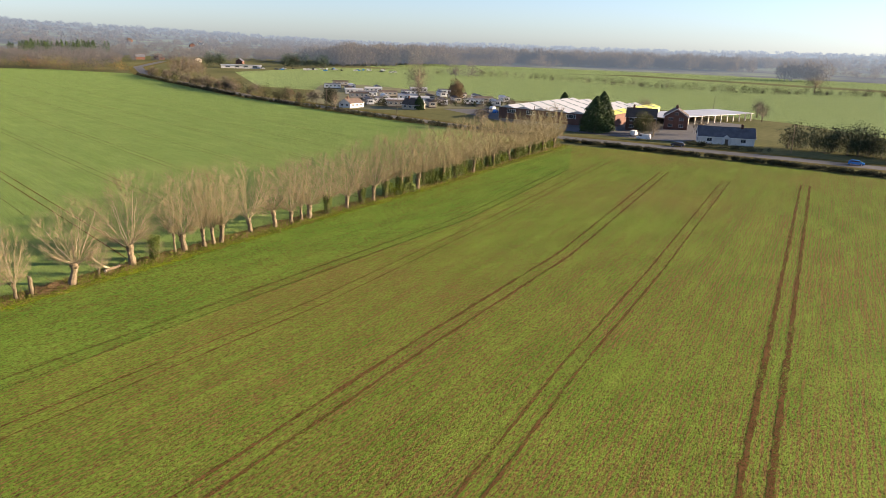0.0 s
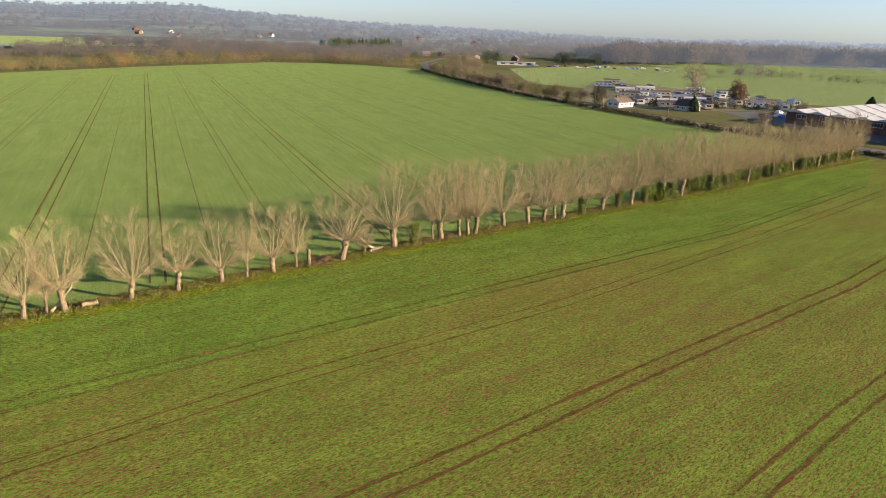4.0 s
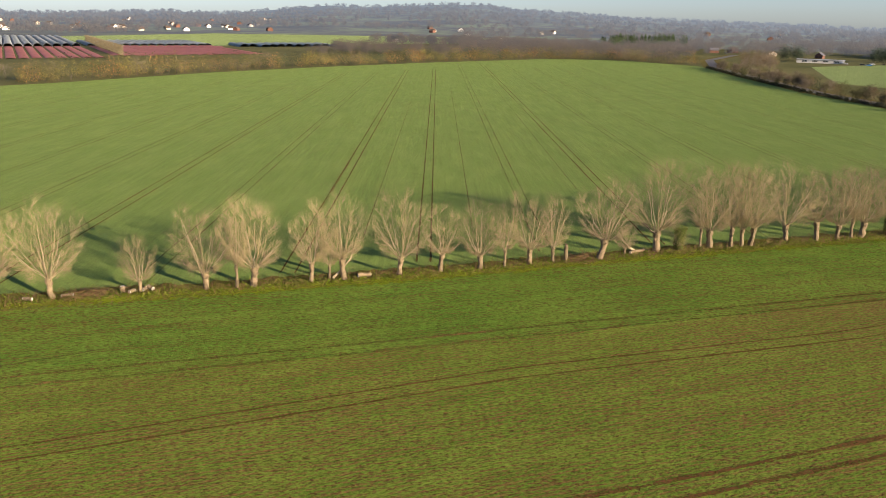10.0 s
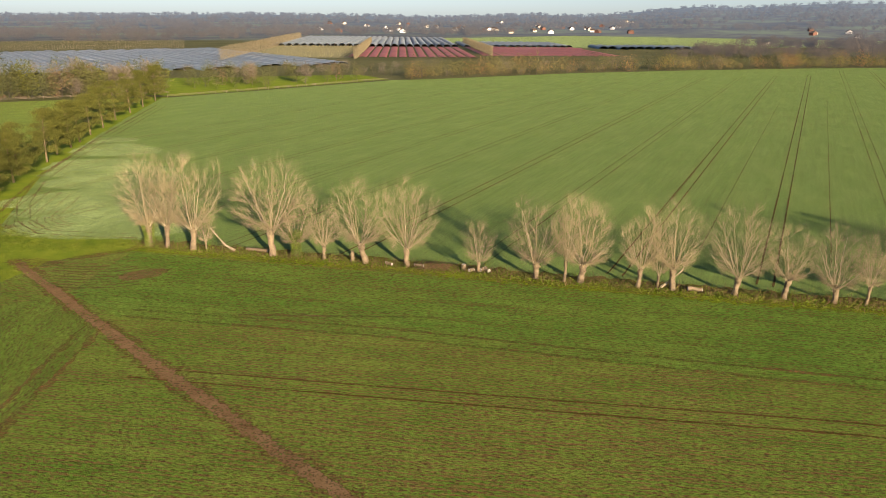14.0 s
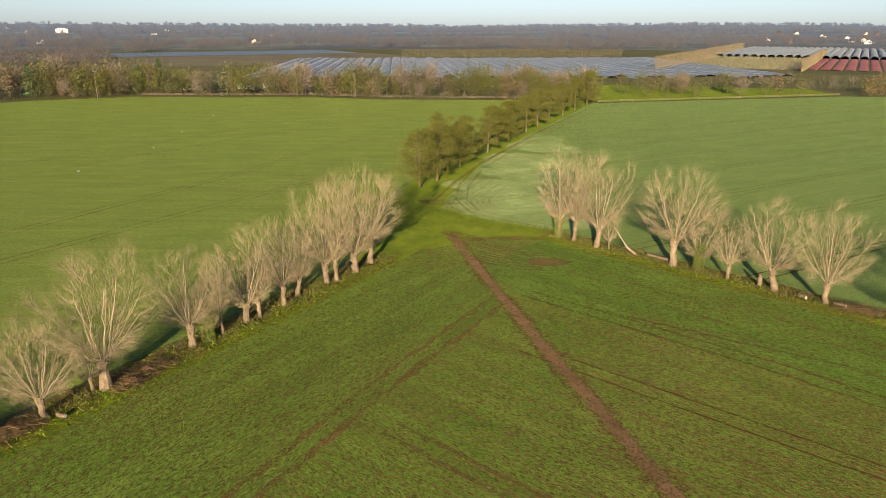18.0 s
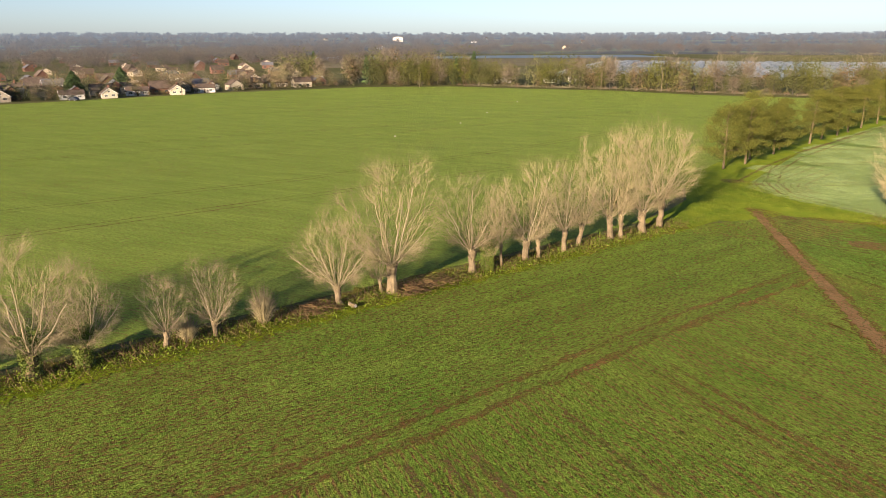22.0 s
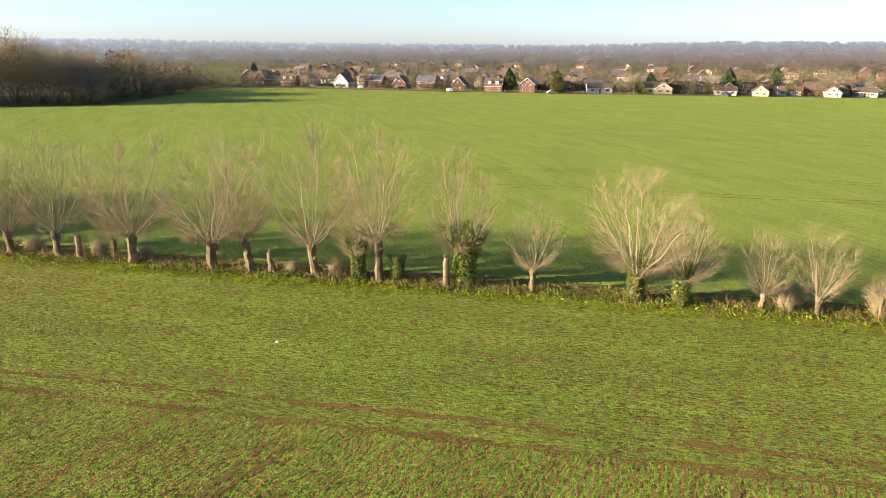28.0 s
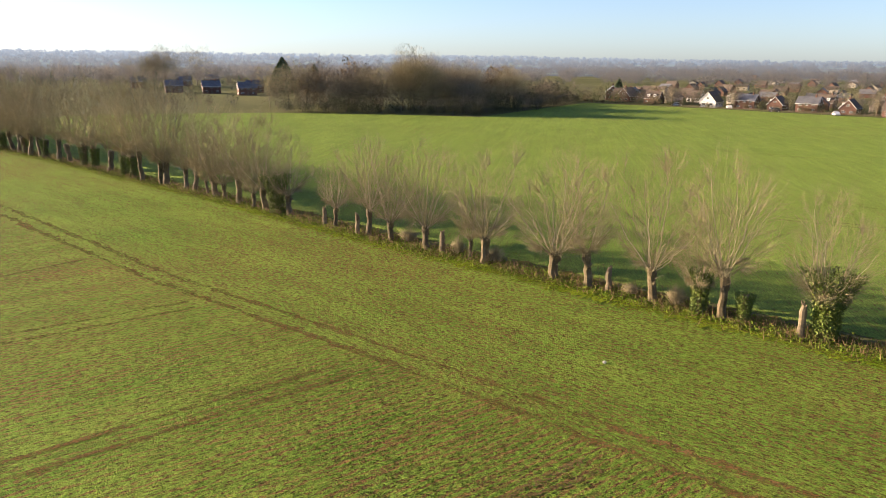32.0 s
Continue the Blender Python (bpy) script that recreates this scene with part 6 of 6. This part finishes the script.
KINDS = [(caravan_proto("white_paint", "slate"), "white static caravan with a grey pitched roof"), (caravan_proto("cream", "tile_brown"), "cream static caravan with a brown roof"),
         (caravan_proto("render_white", "steel_roof"), "weathered white static caravan with a pale roof")]
used_kinds = set()
CARAVANS = [(212, 281, -30), (236, 274, -35), (247, 298, 60), (245, 311, -30), (241, 262, 58), (254, 336, -30), (260, 366, 62), (271, 394, -30), (257, 256, -32), (279, 276, 60), (262, 246, 58),
            (211, 260, -32), (276, 288, -28), (275, 300, 62), (282, 328, -30), (228, 292, 60), (226, 254, 60), (262, 312, -30), (268, 350, 60), (236, 330, -30), (246, 350, 60), (222, 306, -30), (206, 276, 62), (216, 268, -30), (240, 288, -32), (252, 284, 60), (232, 312, -30), (250, 372, -30), (286, 262, 60), (270, 262, -30), (256, 268, 60), (290, 312, -30)]
for k, (x, y, t) in enumerate(CARAVANS):
    kind = (k * 7 // 3) % 3
    ob, label = KINDS[kind]
    if kind in used_kinds:
        ob = copy_thing(ob, pose(x, y, 0, 0, 0, t))
    ob.matrix_basis = pose(x, y, 0, 0, 0, t)
    used_kinds.add(kind)
    tagged(ob, label, "caravan", "caravans of the park")

# ---- vehicles ----


def car(x, y, turn, paint, label, van=False, z=0.06):
    top = tagged(empty("van" if van else "car", pose(x, y, z, 0, 0, turn)), label, "van" if van else "car")
    line = [(-2.1, 0.3), (2.1, 0.3), (2.15, 0.75), (1.3, 0.95), (0.7, 1.45), (-1.3, 1.48), (-2.0, 1.0), (-2.15, 0.7)]
    if van:
        line = [(-2.3, 0.35), (2.3, 0.35), (2.35, 0.9), (1.75, 1.15), (1.3, 1.95), (-2.25, 2.0), (-2.35, 0.8)]
    under("body", Solid().prism(line, -0.86, 0.86).mesh("body", paint), top)
    glass = [(0.62, 1.38), (1.15, 1.0), (-1.85, 1.02), (-1.25, 1.40)] if not van else [(1.2, 1.85), (1.62, 1.2), (0.4, 1.2), (0.4, 1.85)]
    under("window", Solid().prism(glass[::-1], -0.875, 0.875).mesh("window", M["glass"]), top)
    for wx in (-1.3, 1.35):
        for wy in (-0.8, 0.8):
            tyre = under("wheel", Solid().tube([(wx, wy - 0.11, 0.32), (wx, wy - 0.08, 0.32), (wx, wy + 0.08, 0.32), (wx, wy + 0.11, 0.32)], [0.26, 0.32, 0.32, 0.26], 12).mesh("wheel", M["rubber"]), top)
            s = 1 if wy > 0 else -1
            under("rim", Solid().tube([(wx, wy + s * 0.09, 0.32), (wx, wy + s * 0.125, 0.32)], [0.2, 0.17], 10).mesh("rim", M["silver_paint"]), tyre)
    for q in (-0.6, 0.6):
        under("headlight", Solid().box(2.0, 2.16, q - 0.16, q + 0.16, 0.62, 0.76).mesh("headlight", M["white_paint"]), top)
        under("tail_light", Solid().box(-2.16, -2.05, q - 0.12, q + 0.12, 0.75, 0.92).mesh("tail_light", M["tile_red"]), top)


car(224.5, 66.5, -72, M["blue_paint"], "bright blue hatchback on the road")
car(211.5, 116, 110, M["dark_paint"], "dark saloon car on the road")
car(216.5, 132, 110, M["silver_paint"], "silver van parked at the roadside", True, 0.0)
car(223, 140, 20, M["render_white"], "white van parked by the farmhouse", True, 0.0)
for x, y, t, p in ((228, 219, 30, "dark_paint"), (232, 226, 100, "dark_paint"), (236, 221, 30, "blue_paint"), (240, 230, 40, "dark_paint"), (248, 234, 20, "silver_paint")):
    car(x, y, t, M[p], "parked car beside the brick shed", False, 0.0)
g = np.random.default_rng(91)
for k in range(26):
    s = k / 25
    car(float(330 + 110 * s + g.normal(0, 6)), float(600 - 45 * s + g.normal(0, 14)), float(g.choice([60, -30])), M[["silver_paint", "render_white", "dark_paint", "blue_paint"][k % 4]],
        "parked car in the dealer's yard", k % 5 == 0, 0.0)
yard = tagged(empty("workshop", pose(318, 622, 0, 0, 0, -28)), "low pale workshop in the car yard", "building")
under("wall", Solid().box(-18, 18, -5, 5, -0.1, 2.8, 0.05).mesh("wall", M["render_white"]), yard)
under("roof", Solid().prism([(-18.5, 2.8), (18.5, 2.8), (18.5, 3.0), (-18.5, 3.0)], -5.5, 5.5).mesh("roof", M["steel_roof"]), yard)
for k in range(4):
    window_part(yard, "f", -12 + 8 * k, -5, 1.6, 4, 1.4, 3)
for k, (x, y) in enumerate(((-206, -268), (-216, -246), (-221, -226), (-229, -204), (-252, -168), (-286, -110))):
    car(x + 6, y - 2, 60 if k % 2 else -30, M[["silver_paint", "render_white", "dark_paint"][k % 3]], "car parked behind the field fence", False, 0.0)


def lorry(x, y, turn):
    top = tagged(empty("lorry", pose(x, y, 0, 0, 0, turn)), "white box lorry parked behind the trees", "lorry")
    under("box", Solid().box(-4.2, 2.0, -1.2, 1.2, 0.9, 3.6, 0.05).mesh("box", M["white_paint"]), top)
    under("cab", Solid().prism([(2.1, 0.5), (4.0, 0.5), (4.0, 1.6), (3.6, 2.7), (2.1, 2.7)], -1.15, 1.15).mesh("cab", M["render_white"]), top)
    under("windscreen", Solid().prism([(3.72, 2.5), (4.02, 1.65), (3.95, 1.6), (3.6, 2.5)], -1.0, 1.0).mesh("windscreen", M["glass"]), top)
    for wx in (-3.0, -1.8, 3.0):
        for wy in (-1.0, 1.0):
            under("wheel", Solid().tube([(wx, wy - 0.14, 0.48), (wx, wy + 0.14, 0.48)], [0.48, 0.48], 12).mesh("wheel", M["rubber"]), top)


lorry(-345, 85, 80)
lorry(-347, 98, 75)
lorry(-352, 62, 95)

# ---- polytunnels ----


def tunnel_mesh(name, length, width, high, material, k=8):
    outline = [(-width / 2 * math.cos(math.pi * i / k), high * math.sin(math.pi * i / k) ** 0.8) for i in range(k + 1)]
    vs = [(x, y, z) for y in (0, length) for x, z in outline]
    return Solid().add(vs, [(i, i + 1, i + k + 2, i + k + 1) for i in range(k)]).mesh(name, material)


def hoop_mesh(length, width, high, step, material):
    """Steel hoops over the film, one every few metres."""
    s = Solid()
    y = 0.0
    while y <= length:
        s.tube([(-width / 2 * math.cos(math.pi * i / 6), y, 0.12 + high * math.sin(math.pi * i / 6) ** 0.8) for i in range(7)], [0.07] * 7, 3, False)
        y += step
    return s.mesh("hoop", material)


def tunnel_block(x, y, heading, n, pitch, red, film, high, label, jitter, seed, hoops=0, paint="film"):
    """n tunnels side by side, running away along the heading; the near rows bare and red where red > 0."""
    g = np.random.default_rng(seed)
    ux, uy = -math.sin(radians(heading)), math.cos(radians(heading))
    near = tunnel_mesh("red_bed", red, pitch * 0.8, high * 0.18, M["red_film"]) if red else None
    skin = tunnel_mesh("skin", film, pitch * 0.96, high, M[paint]) if film else None
    ribs = hoop_mesh(film, pitch * 0.97, high, hoops, M["hoop"]) if hoops else None
    for k in range(n):
        off = k * pitch
        o = g.normal(0, jitter)
        top = tagged(empty("polytunnel", pose(x + uy * off + ux * o, y - ux * off + uy * o, 0, 0, 0, heading)), label, "polytunnel", "polytunnels behind the fields")
        if red:
            under("red_bed", near, top, "bare red-brown rows")
        if film:
            under("skin", skin, top, "", pose(0, red + 1 if red else 0, 0))
        if hoops:
            tagged(under("hoop_frame", ribs, top, "", pose(0, red + 1 if red else 0, 0)), "pale steel hoops over the film", kind="stuff")


tunnel_block(-330, 474, 31, 13, 8.0, 205, 300, 3.2, "long polytunnel with uncovered red-brown rows in front", 1.5, 1, 30)
sheet("red_field", [(-236, 560), (-190, 620), (-235, 770), (-345, 745)], 0.05, M["red_film"], "bare red-brown soil between the tunnels", "field")
tunnel_block(-250, 556, 31, 15, 8.0, 190, 130, 2.2, "polytunnel with red-brown rows and a strip of film", 4, 2, 22)
tunnel_block(-526, 612, 31, 15, 8.0, 0, 330, 3.0, "long pale plastic polytunnel on a far field", 1.5, 3, 30)
tunnel_block(-424, 104, 64.5, 42, 8.0, 0, 262, 1.5, "long low blue-white plastic polytunnel", 6, 4, 14, "blue_film")
tunnel_block(-206, 752, 28, 11, 9.5, 0, 60, 3.0, "white plastic-covered glasshouse bay", 3, 6)
sheet("stubble_field", [(-560, -60), (-600, 330), (-790, 340), (-780, -60)], 0.05, M["stubble"], "tan stubble beyond the boundary trees", "field")
sheet("covered_rows", [(-795, -70), (-792, 330), (-915, 330), (-910, -70)], 0.06, M["blue_film"], "flat strip of pale plastic-covered rows", "field")
sheet("yellow_rows_ground", [(-396, 424), (-326, 466), (-440, 660), (-525, 612)], 0.05, M["yellow_rows"], "bare cane field with yellowing rows", "field")
g = np.random.default_rng(95)
n = 2600
u, v = g.uniform(0, 1, n), np.round(g.uniform(0, 1, n) * 26) / 26
c = np.c_[(-396 + 70 * v) * (1 - u) + (-525 + 85 * v) * u, (424 + 42 * v) * (1 - u) + (612 + 48 * v) * u, np.zeros(n)]
canes = tagged(empty("cane_rows"), "rows of pale canes with yellow leaves", "crop", kind="stuff")
under("canes", fast_mesh("canes", *spikes(c, c + np.c_[g.normal(0, 0.2, (n, 2)), g.uniform(1.6, 2.6, n)], 0.16), M["cane"], 3), canes)


def windbreak(p0, p1, high, wide, n, seed, label="tan clipped hedge of close leafless windbreak trees"):
    """A tall narrow hedge: close upright shoots between two ends, level on top."""
    g = np.random.default_rng(seed)
    top = tagged(empty("windbreak"), label, "windbreak")
    a, b = np.array(p0, float), np.array(p1, float)
    t = (b - a) / np.linalg.norm(b - a)
    side = np.array([-t[1], t[0]])
    m = int(np.linalg.norm(b - a) / 2.2)
    c = a + (b - a) * ((np.arange(m) + 0.5) / m)[:, None] + g.normal(0, 0.2, (m, 2))
    under("stemwork", fast_mesh("stemwork", *spikes(np.c_[c, np.full(m, -0.1)], np.c_[c, np.full(m, high * 0.9)], 0.10), M["limb"], 3), top)
    u = g.uniform(0, 1, n)
    c = a + (b - a) * u[:, None] + side * (wide / 2 * g.uniform(-1, 1, n))[:, None]
    z = high * g.uniform(0.02, 0.86, n)
    e = np.c_[c + g.normal(0, 0.35, (n, 2)), z + high * g.uniform(0.08, 0.16, n)]
    tagged(under("hedge_growth", fast_mesh("hedge_growth", *spikes(np.c_[c, z], e, g.uniform(0.06, 0.14, n)), M["twig"], 3), top), "close upright tan shoots", kind="stuff")


windbreak((-312, 452), (-470, 715), 9.0, 2.6, 9000, 381)
windbreak((-248, 560), (-400, 815), 8.5, 2.6, 9000, 382)
windbreak((-368, 372), (-640, 800), 11.0, 4.0, 9000, 383, "tall ragged tan windbreak of leafless trees")
windbreak((-660, 320), (-560, 520), 9.0, 4.0, 4000, 384, "tall ragged tan windbreak of leafless trees")

# ---- small things ----
post_me = Solid().box(-0.06, 0.06, -0.06, 0.06, -0.1, 1.15).mesh("fence_post", M["wood"])
for pts, n in ((W_EDGE[::-1][1:], 46), ([(-222, 195), (-194, 310)], 24), ([(-196, -262), (-224, -206), (-262, -140)], 40)):
    fence = tagged(empty("fence"), "weathered post and rail fence along the field edge", "fence")
    cs = [along(pts, k / (n - 1)) for k in range(n)]
    for a, b in zip(cs, cs[1:]):
        under("post", post_me, fence, "", pose(float(a[0]), float(a[1]), 0))
        rail = Solid()
        for z in (0.55, 0.95):
            rail.add([(a[0], a[1], z), (b[0], b[1], z), (b[0], b[1], z + 0.09), (a[0], a[1], z + 0.09), (a[0] + 0.04, a[1] + 0.04, z), (b[0] + 0.04, b[1] + 0.04, z), (b[0] + 0.04, b[1] + 0.04, z + 0.09), (a[0] + 0.04, a[1] + 0.04, z + 0.09)],
                     [(0, 1, 2, 3), (7, 6, 5, 4), (3, 2, 6, 7), (0, 4, 5, 1)])
        under("rail", rail.mesh("rail", M["wood"]), fence)


def pole(x, y, high, label="wooden utility pole with a crossarm"):
    top = tagged(empty("utility_pole", pose(x, y, 0, 0, 0, 40)), label, "pole", "utility poles")
    under("shaft", Solid().tube([(0, 0, -0.2), (0, 0, high)], [0.16, 0.10], 8).mesh("shaft", M["wood"]), top)
    under("crossarm", Solid().box(-0.9, 0.9, -0.06, 0.06, high - 0.7, high - 0.55).mesh("crossarm", M["wood"]), top)
    for q in (-0.75, 0, 0.75):
        under("insulator", Solid().tube([(q, 0, high - 0.55), (q, 0, high - 0.35)], [0.06, 0.04], 6).mesh("insulator", M["stone"]), top)


for x, y, h in ((182, 276, 8), (186, 230, 9), (200, 168, 9), (232, 88, 9), (340, 170, 9), (-262, -142, 8), (-300, -78, 8), (-332, 20, 12), (-308, 98, 10), (-290, 118, 10)):
    pole(x, y, h)


def log(x, y, z, length, r, turn, tilt, seed, label="pale cut willow log on the bank"):
    g = np.random.default_rng(seed)
    pts = [(length * (k / 4 - 0.5), g.normal(0, 0.03), g.normal(0, 0.03)) for k in range(5)]
    top = tagged(empty("log", pose(x, y, z, 0, tilt, turn)), label, "log")
    under("bark", Solid().tube(pts, [r * g.uniform(0.85, 1.1) for _ in pts], 9, False).mesh("bark", M["bark"]), top)
    for q in (-0.5, 0.5):
        under("cut_end", Solid().tube([(length * q - 0.02, 0, 0), (length * q + 0.02, 0, 0)], [r * 0.92, r * 0.92], 9).mesh("cut_end", M["stone"]), top)


for k, (x, y, ln, r, t, tilt) in enumerate(((-36.1, 74.3, 0.7, 0.3, 20, 90), (-35.0, 74.2, 0.7, 0.22, 60, 0), (-33.3, 75.2, 0.8, 0.26, -30, 10), (-33.9, 74.9, 0.6, 0.24, 80, 0), (-41.5, 72.6, 1.2, 0.2, 15, 0),
                                            (-45.2, 71.4, 1.0, 0.2, -10, 0), (-63.4, 67.5, 3.0, 0.22, 15, 0), (-9.5, 80.6, 1.6, 0.25, 20, 0), (26.5, 91.9, 2.4, 0.22, 30, 0), (-57.0, -2.5, 0.8, 0.17, 40, 0))):
    log(x, y, 0.12 + (r if tilt < 80 else ln / 2), ln, r, t, tilt, 500 + k)
for k, (x, y, turn) in enumerate(((-66.1, 66.2, 200), (-13.2, 79.8, 40), (26.5, 92.1, 200))):
    g = np.random.default_rng(520 + k)
    top = tagged(empty("fallen_branch", pose(x, y, 0.1, 0, 0, turn)), "pale leaning broken willow bough", "branch")
    under("bough", Solid().tube([(0, 0, 0.1), (1.2, 0.1, 0.8), (2.4, -0.1, 2.0), (3.2, 0.1, 3.2)], [0.17, 0.13, 0.09, 0.03], 7).mesh("bough", M["limb"]), top)
    st = np.array([(1.2, 0.1, 0.8), (2.4, -0.1, 2.0), (3.0, 0, 3.0)])[g.integers(0, 3, 60)]
    under("spray", fast_mesh("spray", *spikes(st, st + g.normal(0, 0.5, (60, 3)) + [0.6, 0, 0.6], 0.018), M["twig"], 3), top)


def brush_heap(x, y, turn, length, seed):
    g = np.random.default_rng(seed)
    n = 520
    p = np.c_[g.uniform(-length / 2, length / 2, n), g.normal(0, 0.7, n), np.abs(g.normal(0.12, 0.2, n))]
    p[:, 2] *= 1 - (2 * p[:, 0] / length) ** 2 * 0.6
    e = p + np.c_[g.normal(0, 0.7, (n, 2)), g.normal(0.05, 0.25, n)]
    e[:, 2] = np.abs(e[:, 2])
    ob = new("brush_heap", fast_mesh("brush_heap", *spikes(p, e, g.uniform(0.015, 0.04, n)), M["dead"], 3))
    ob.matrix_basis = pose(x, y, 0.06, 0, 0, turn)
    tagged(ob, "heap of brown cut branches on the bank", "brush heap", kind="stuff")


for k, (x, y, t, ln) in enumerate(((-62.0, 4.6, 121, 5), (-60.6, 2.6, 121, 3), (-56.6, -5.6, 121, 4), (-40, 73.3, 16, 4), (18, 88.8, 16, 4))):
    brush_heap(x, y, t, ln, 540 + k)


def stone_thing(x, y, r, seed, label):
    g = np.random.default_rng(seed)
    bm = bmesh.new()
    bmesh.ops.create_icosphere(bm, subdivisions=2, radius=r)
    for v in bm.verts:
        v.co *= 1 + 0.2 * noise.noise(v.co * 3 / r + Vector((seed, 0, 0)))
        v.co.z *= 0.6
    me = bpy.data.meshes.new("stone")
    bm.to_mesh(me)
    bm.free()
    me.materials.append(M["stone"])
    ob = new("stone", me)
    ob.matrix_basis = pose(x, y, 0.05 + r * 0.35)
    tagged(ob, label, "stone")


for k, (x, y, r) in enumerate(((-23.0, -36.1, 0.14), (-165.6, 4.2, 0.28), (-190, 22.4, 0.25), (-216, 33.6, 0.25), (-252, 50, 0.28))):
    stone_thing(x, y, r, k + 1, "pale stone lying in the crop")


def conifer_tree(x, y, high, wide, seed, label):
    """A dense pointed evergreen: trunk and drooping clumped foliage."""
    g = np.random.default_rng(seed)
    top = tagged(empty("conifer_tree", pose(x, y, 0)), label, "tree")
    under("trunk", Solid().tube([(0, 0, -0.1), (0.05, 0, high * 0.5), (0, 0, high * 0.95)], [0.3, 0.2, 0.03], 7).mesh("trunk", M["bark"]), top)
    n = 5200
    z, a = g.uniform(0.04, 1, n) ** 1.15, g.uniform(0, 6.28, n)
    r = wide / 2 * (1 - z ** 2.4) * (0.72 + 0.35 * g.uniform(0, 1, n)) * (1 + 0.12 * np.sin(a * 5 + z * 14)) + 0.12
    under("crown", fast_mesh("crown", *leaves(np.c_[r * np.cos(a), r * np.sin(a), z * high], 0.34, g), M["conifer"], 4), top)


for k, (x, y, h, w) in enumerate(((218.5, 154, 13, 10), (224, 155, 14.5, 9), (212, 246, 6, 4), (300, 232, 7, 5), (-243, -190, 9.5, 6), (-252, -172, 9, 5), (-283, -146, 8, 5), (-296, -118, 10, 7), (-208, -330, 10, 5), (-333, -112, 10, 7), (-45, -418, 20, 13), (-66, -440, 16, 9))):
    conifer_tree(x, y, h, w, 600 + k, "tall dense dark green conifer" if h > 12 else "dark green garden conifer among buildings")


def broad_tree(x, y, high, wide, mat, seed, label):
    """A single round leafless or leafy tree with trunk, boughs and a clumped crown."""
    g = np.random.default_rng(seed)
    top = tagged(empty("tree", pose(x, y, 0)), label, "tree")
    under("trunk", Solid().tube([(0, 0, -0.1), (0.05, 0.02, high * 0.25), (0.1, 0, high * 0.6)], [0.035 * high, 0.025 * high, 0.008 * high], 7).mesh("trunk", M["bark"]), top)
    d = g.normal(size=(40, 3))
    d /= np.linalg.norm(d, axis=1, keepdims=True)
    e = d * [wide / 2, wide / 2, high * 0.38] * g.uniform(0.5, 0.95, (40, 1)) + [0, 0, high * 0.6]
    st = np.c_[np.zeros((40, 2)), g.uniform(0.2, 0.5, 40) * high]
    under("branchwork", fast_mesh("branchwork", *spikes(st, e, 0.009 * high), M["limb"], 3), top)
    v, f = crown_parts(np.array([[0, 0, high, wide]]), "bare" if mat in ("twig", "bare_far") else "leafy", 3800, g, 0.36)
    under("crown", fast_mesh("crown", v, f, M[mat], f.shape[1]), top)


for k, (x, y, h, w, mat, label) in enumerate(((246, 286, 11, 10, "bare_far", "round leafless oak among the caravans"), (262, 274, 11, 8, "russet", "rust-brown round tree among the caravans"), (231, 141, 8, 8, "olive", "green garden tree before the farmhouse"),
                                              (226, 134, 6, 6, "bare_far", "bare garden tree beside the drive"), (248, 128, 7, 6, "bare_far", "bare garden tree by the bungalow"), (290, 338, 18, 17, "bare_far", "broad round leafless oak beyond the caravans"), (186, 181, 9, 6, "bare_far", "small bare tree beside the road"), (177, 262, 8, 5, "bare_far", "small bare tree beside the road"), (290, 178, 9, 7, "bare_far", "bare tree behind the sheds"),
                                              (345, 150, 9, 7, "bare_far", "bare tree at the edge of the pasture"), (328, 140, 8, 7, "bare_far", "bare tree at the edge of the pasture"), (627, 229, 16, 20, "bare_far", "broad round field tree in a hedge"),
                                              (188, 282, 8, 7, "hedge", "dark ivy-clad tree beside the road"), (-246, -168, 8, 7, "olive", "yellowish garden tree by the field edge"), (-236, -200, 9, 6, "bare_far", "bare garden tree by the field edge"),
                                              (-214, -250, 9, 7, "bare_far", "bare garden tree by the field edge"), (-202, -276, 10, 7, "bare_far", "bare garden tree by the field edge"), (-272, -146, 6, 6, "olive", "yellow-green round garden bush"))):
    broad_tree(x, y, h, w, mat, 640 + k, label)
wood("cottage_hedge", [(227, 92), (222, 104), (219, 118)], 1.2, 40, (1.2, 1.8), {"hedge": 1}, "clipped dark hedge before the bungalow", 660, 110, (1.2, 1.6), "hedge")
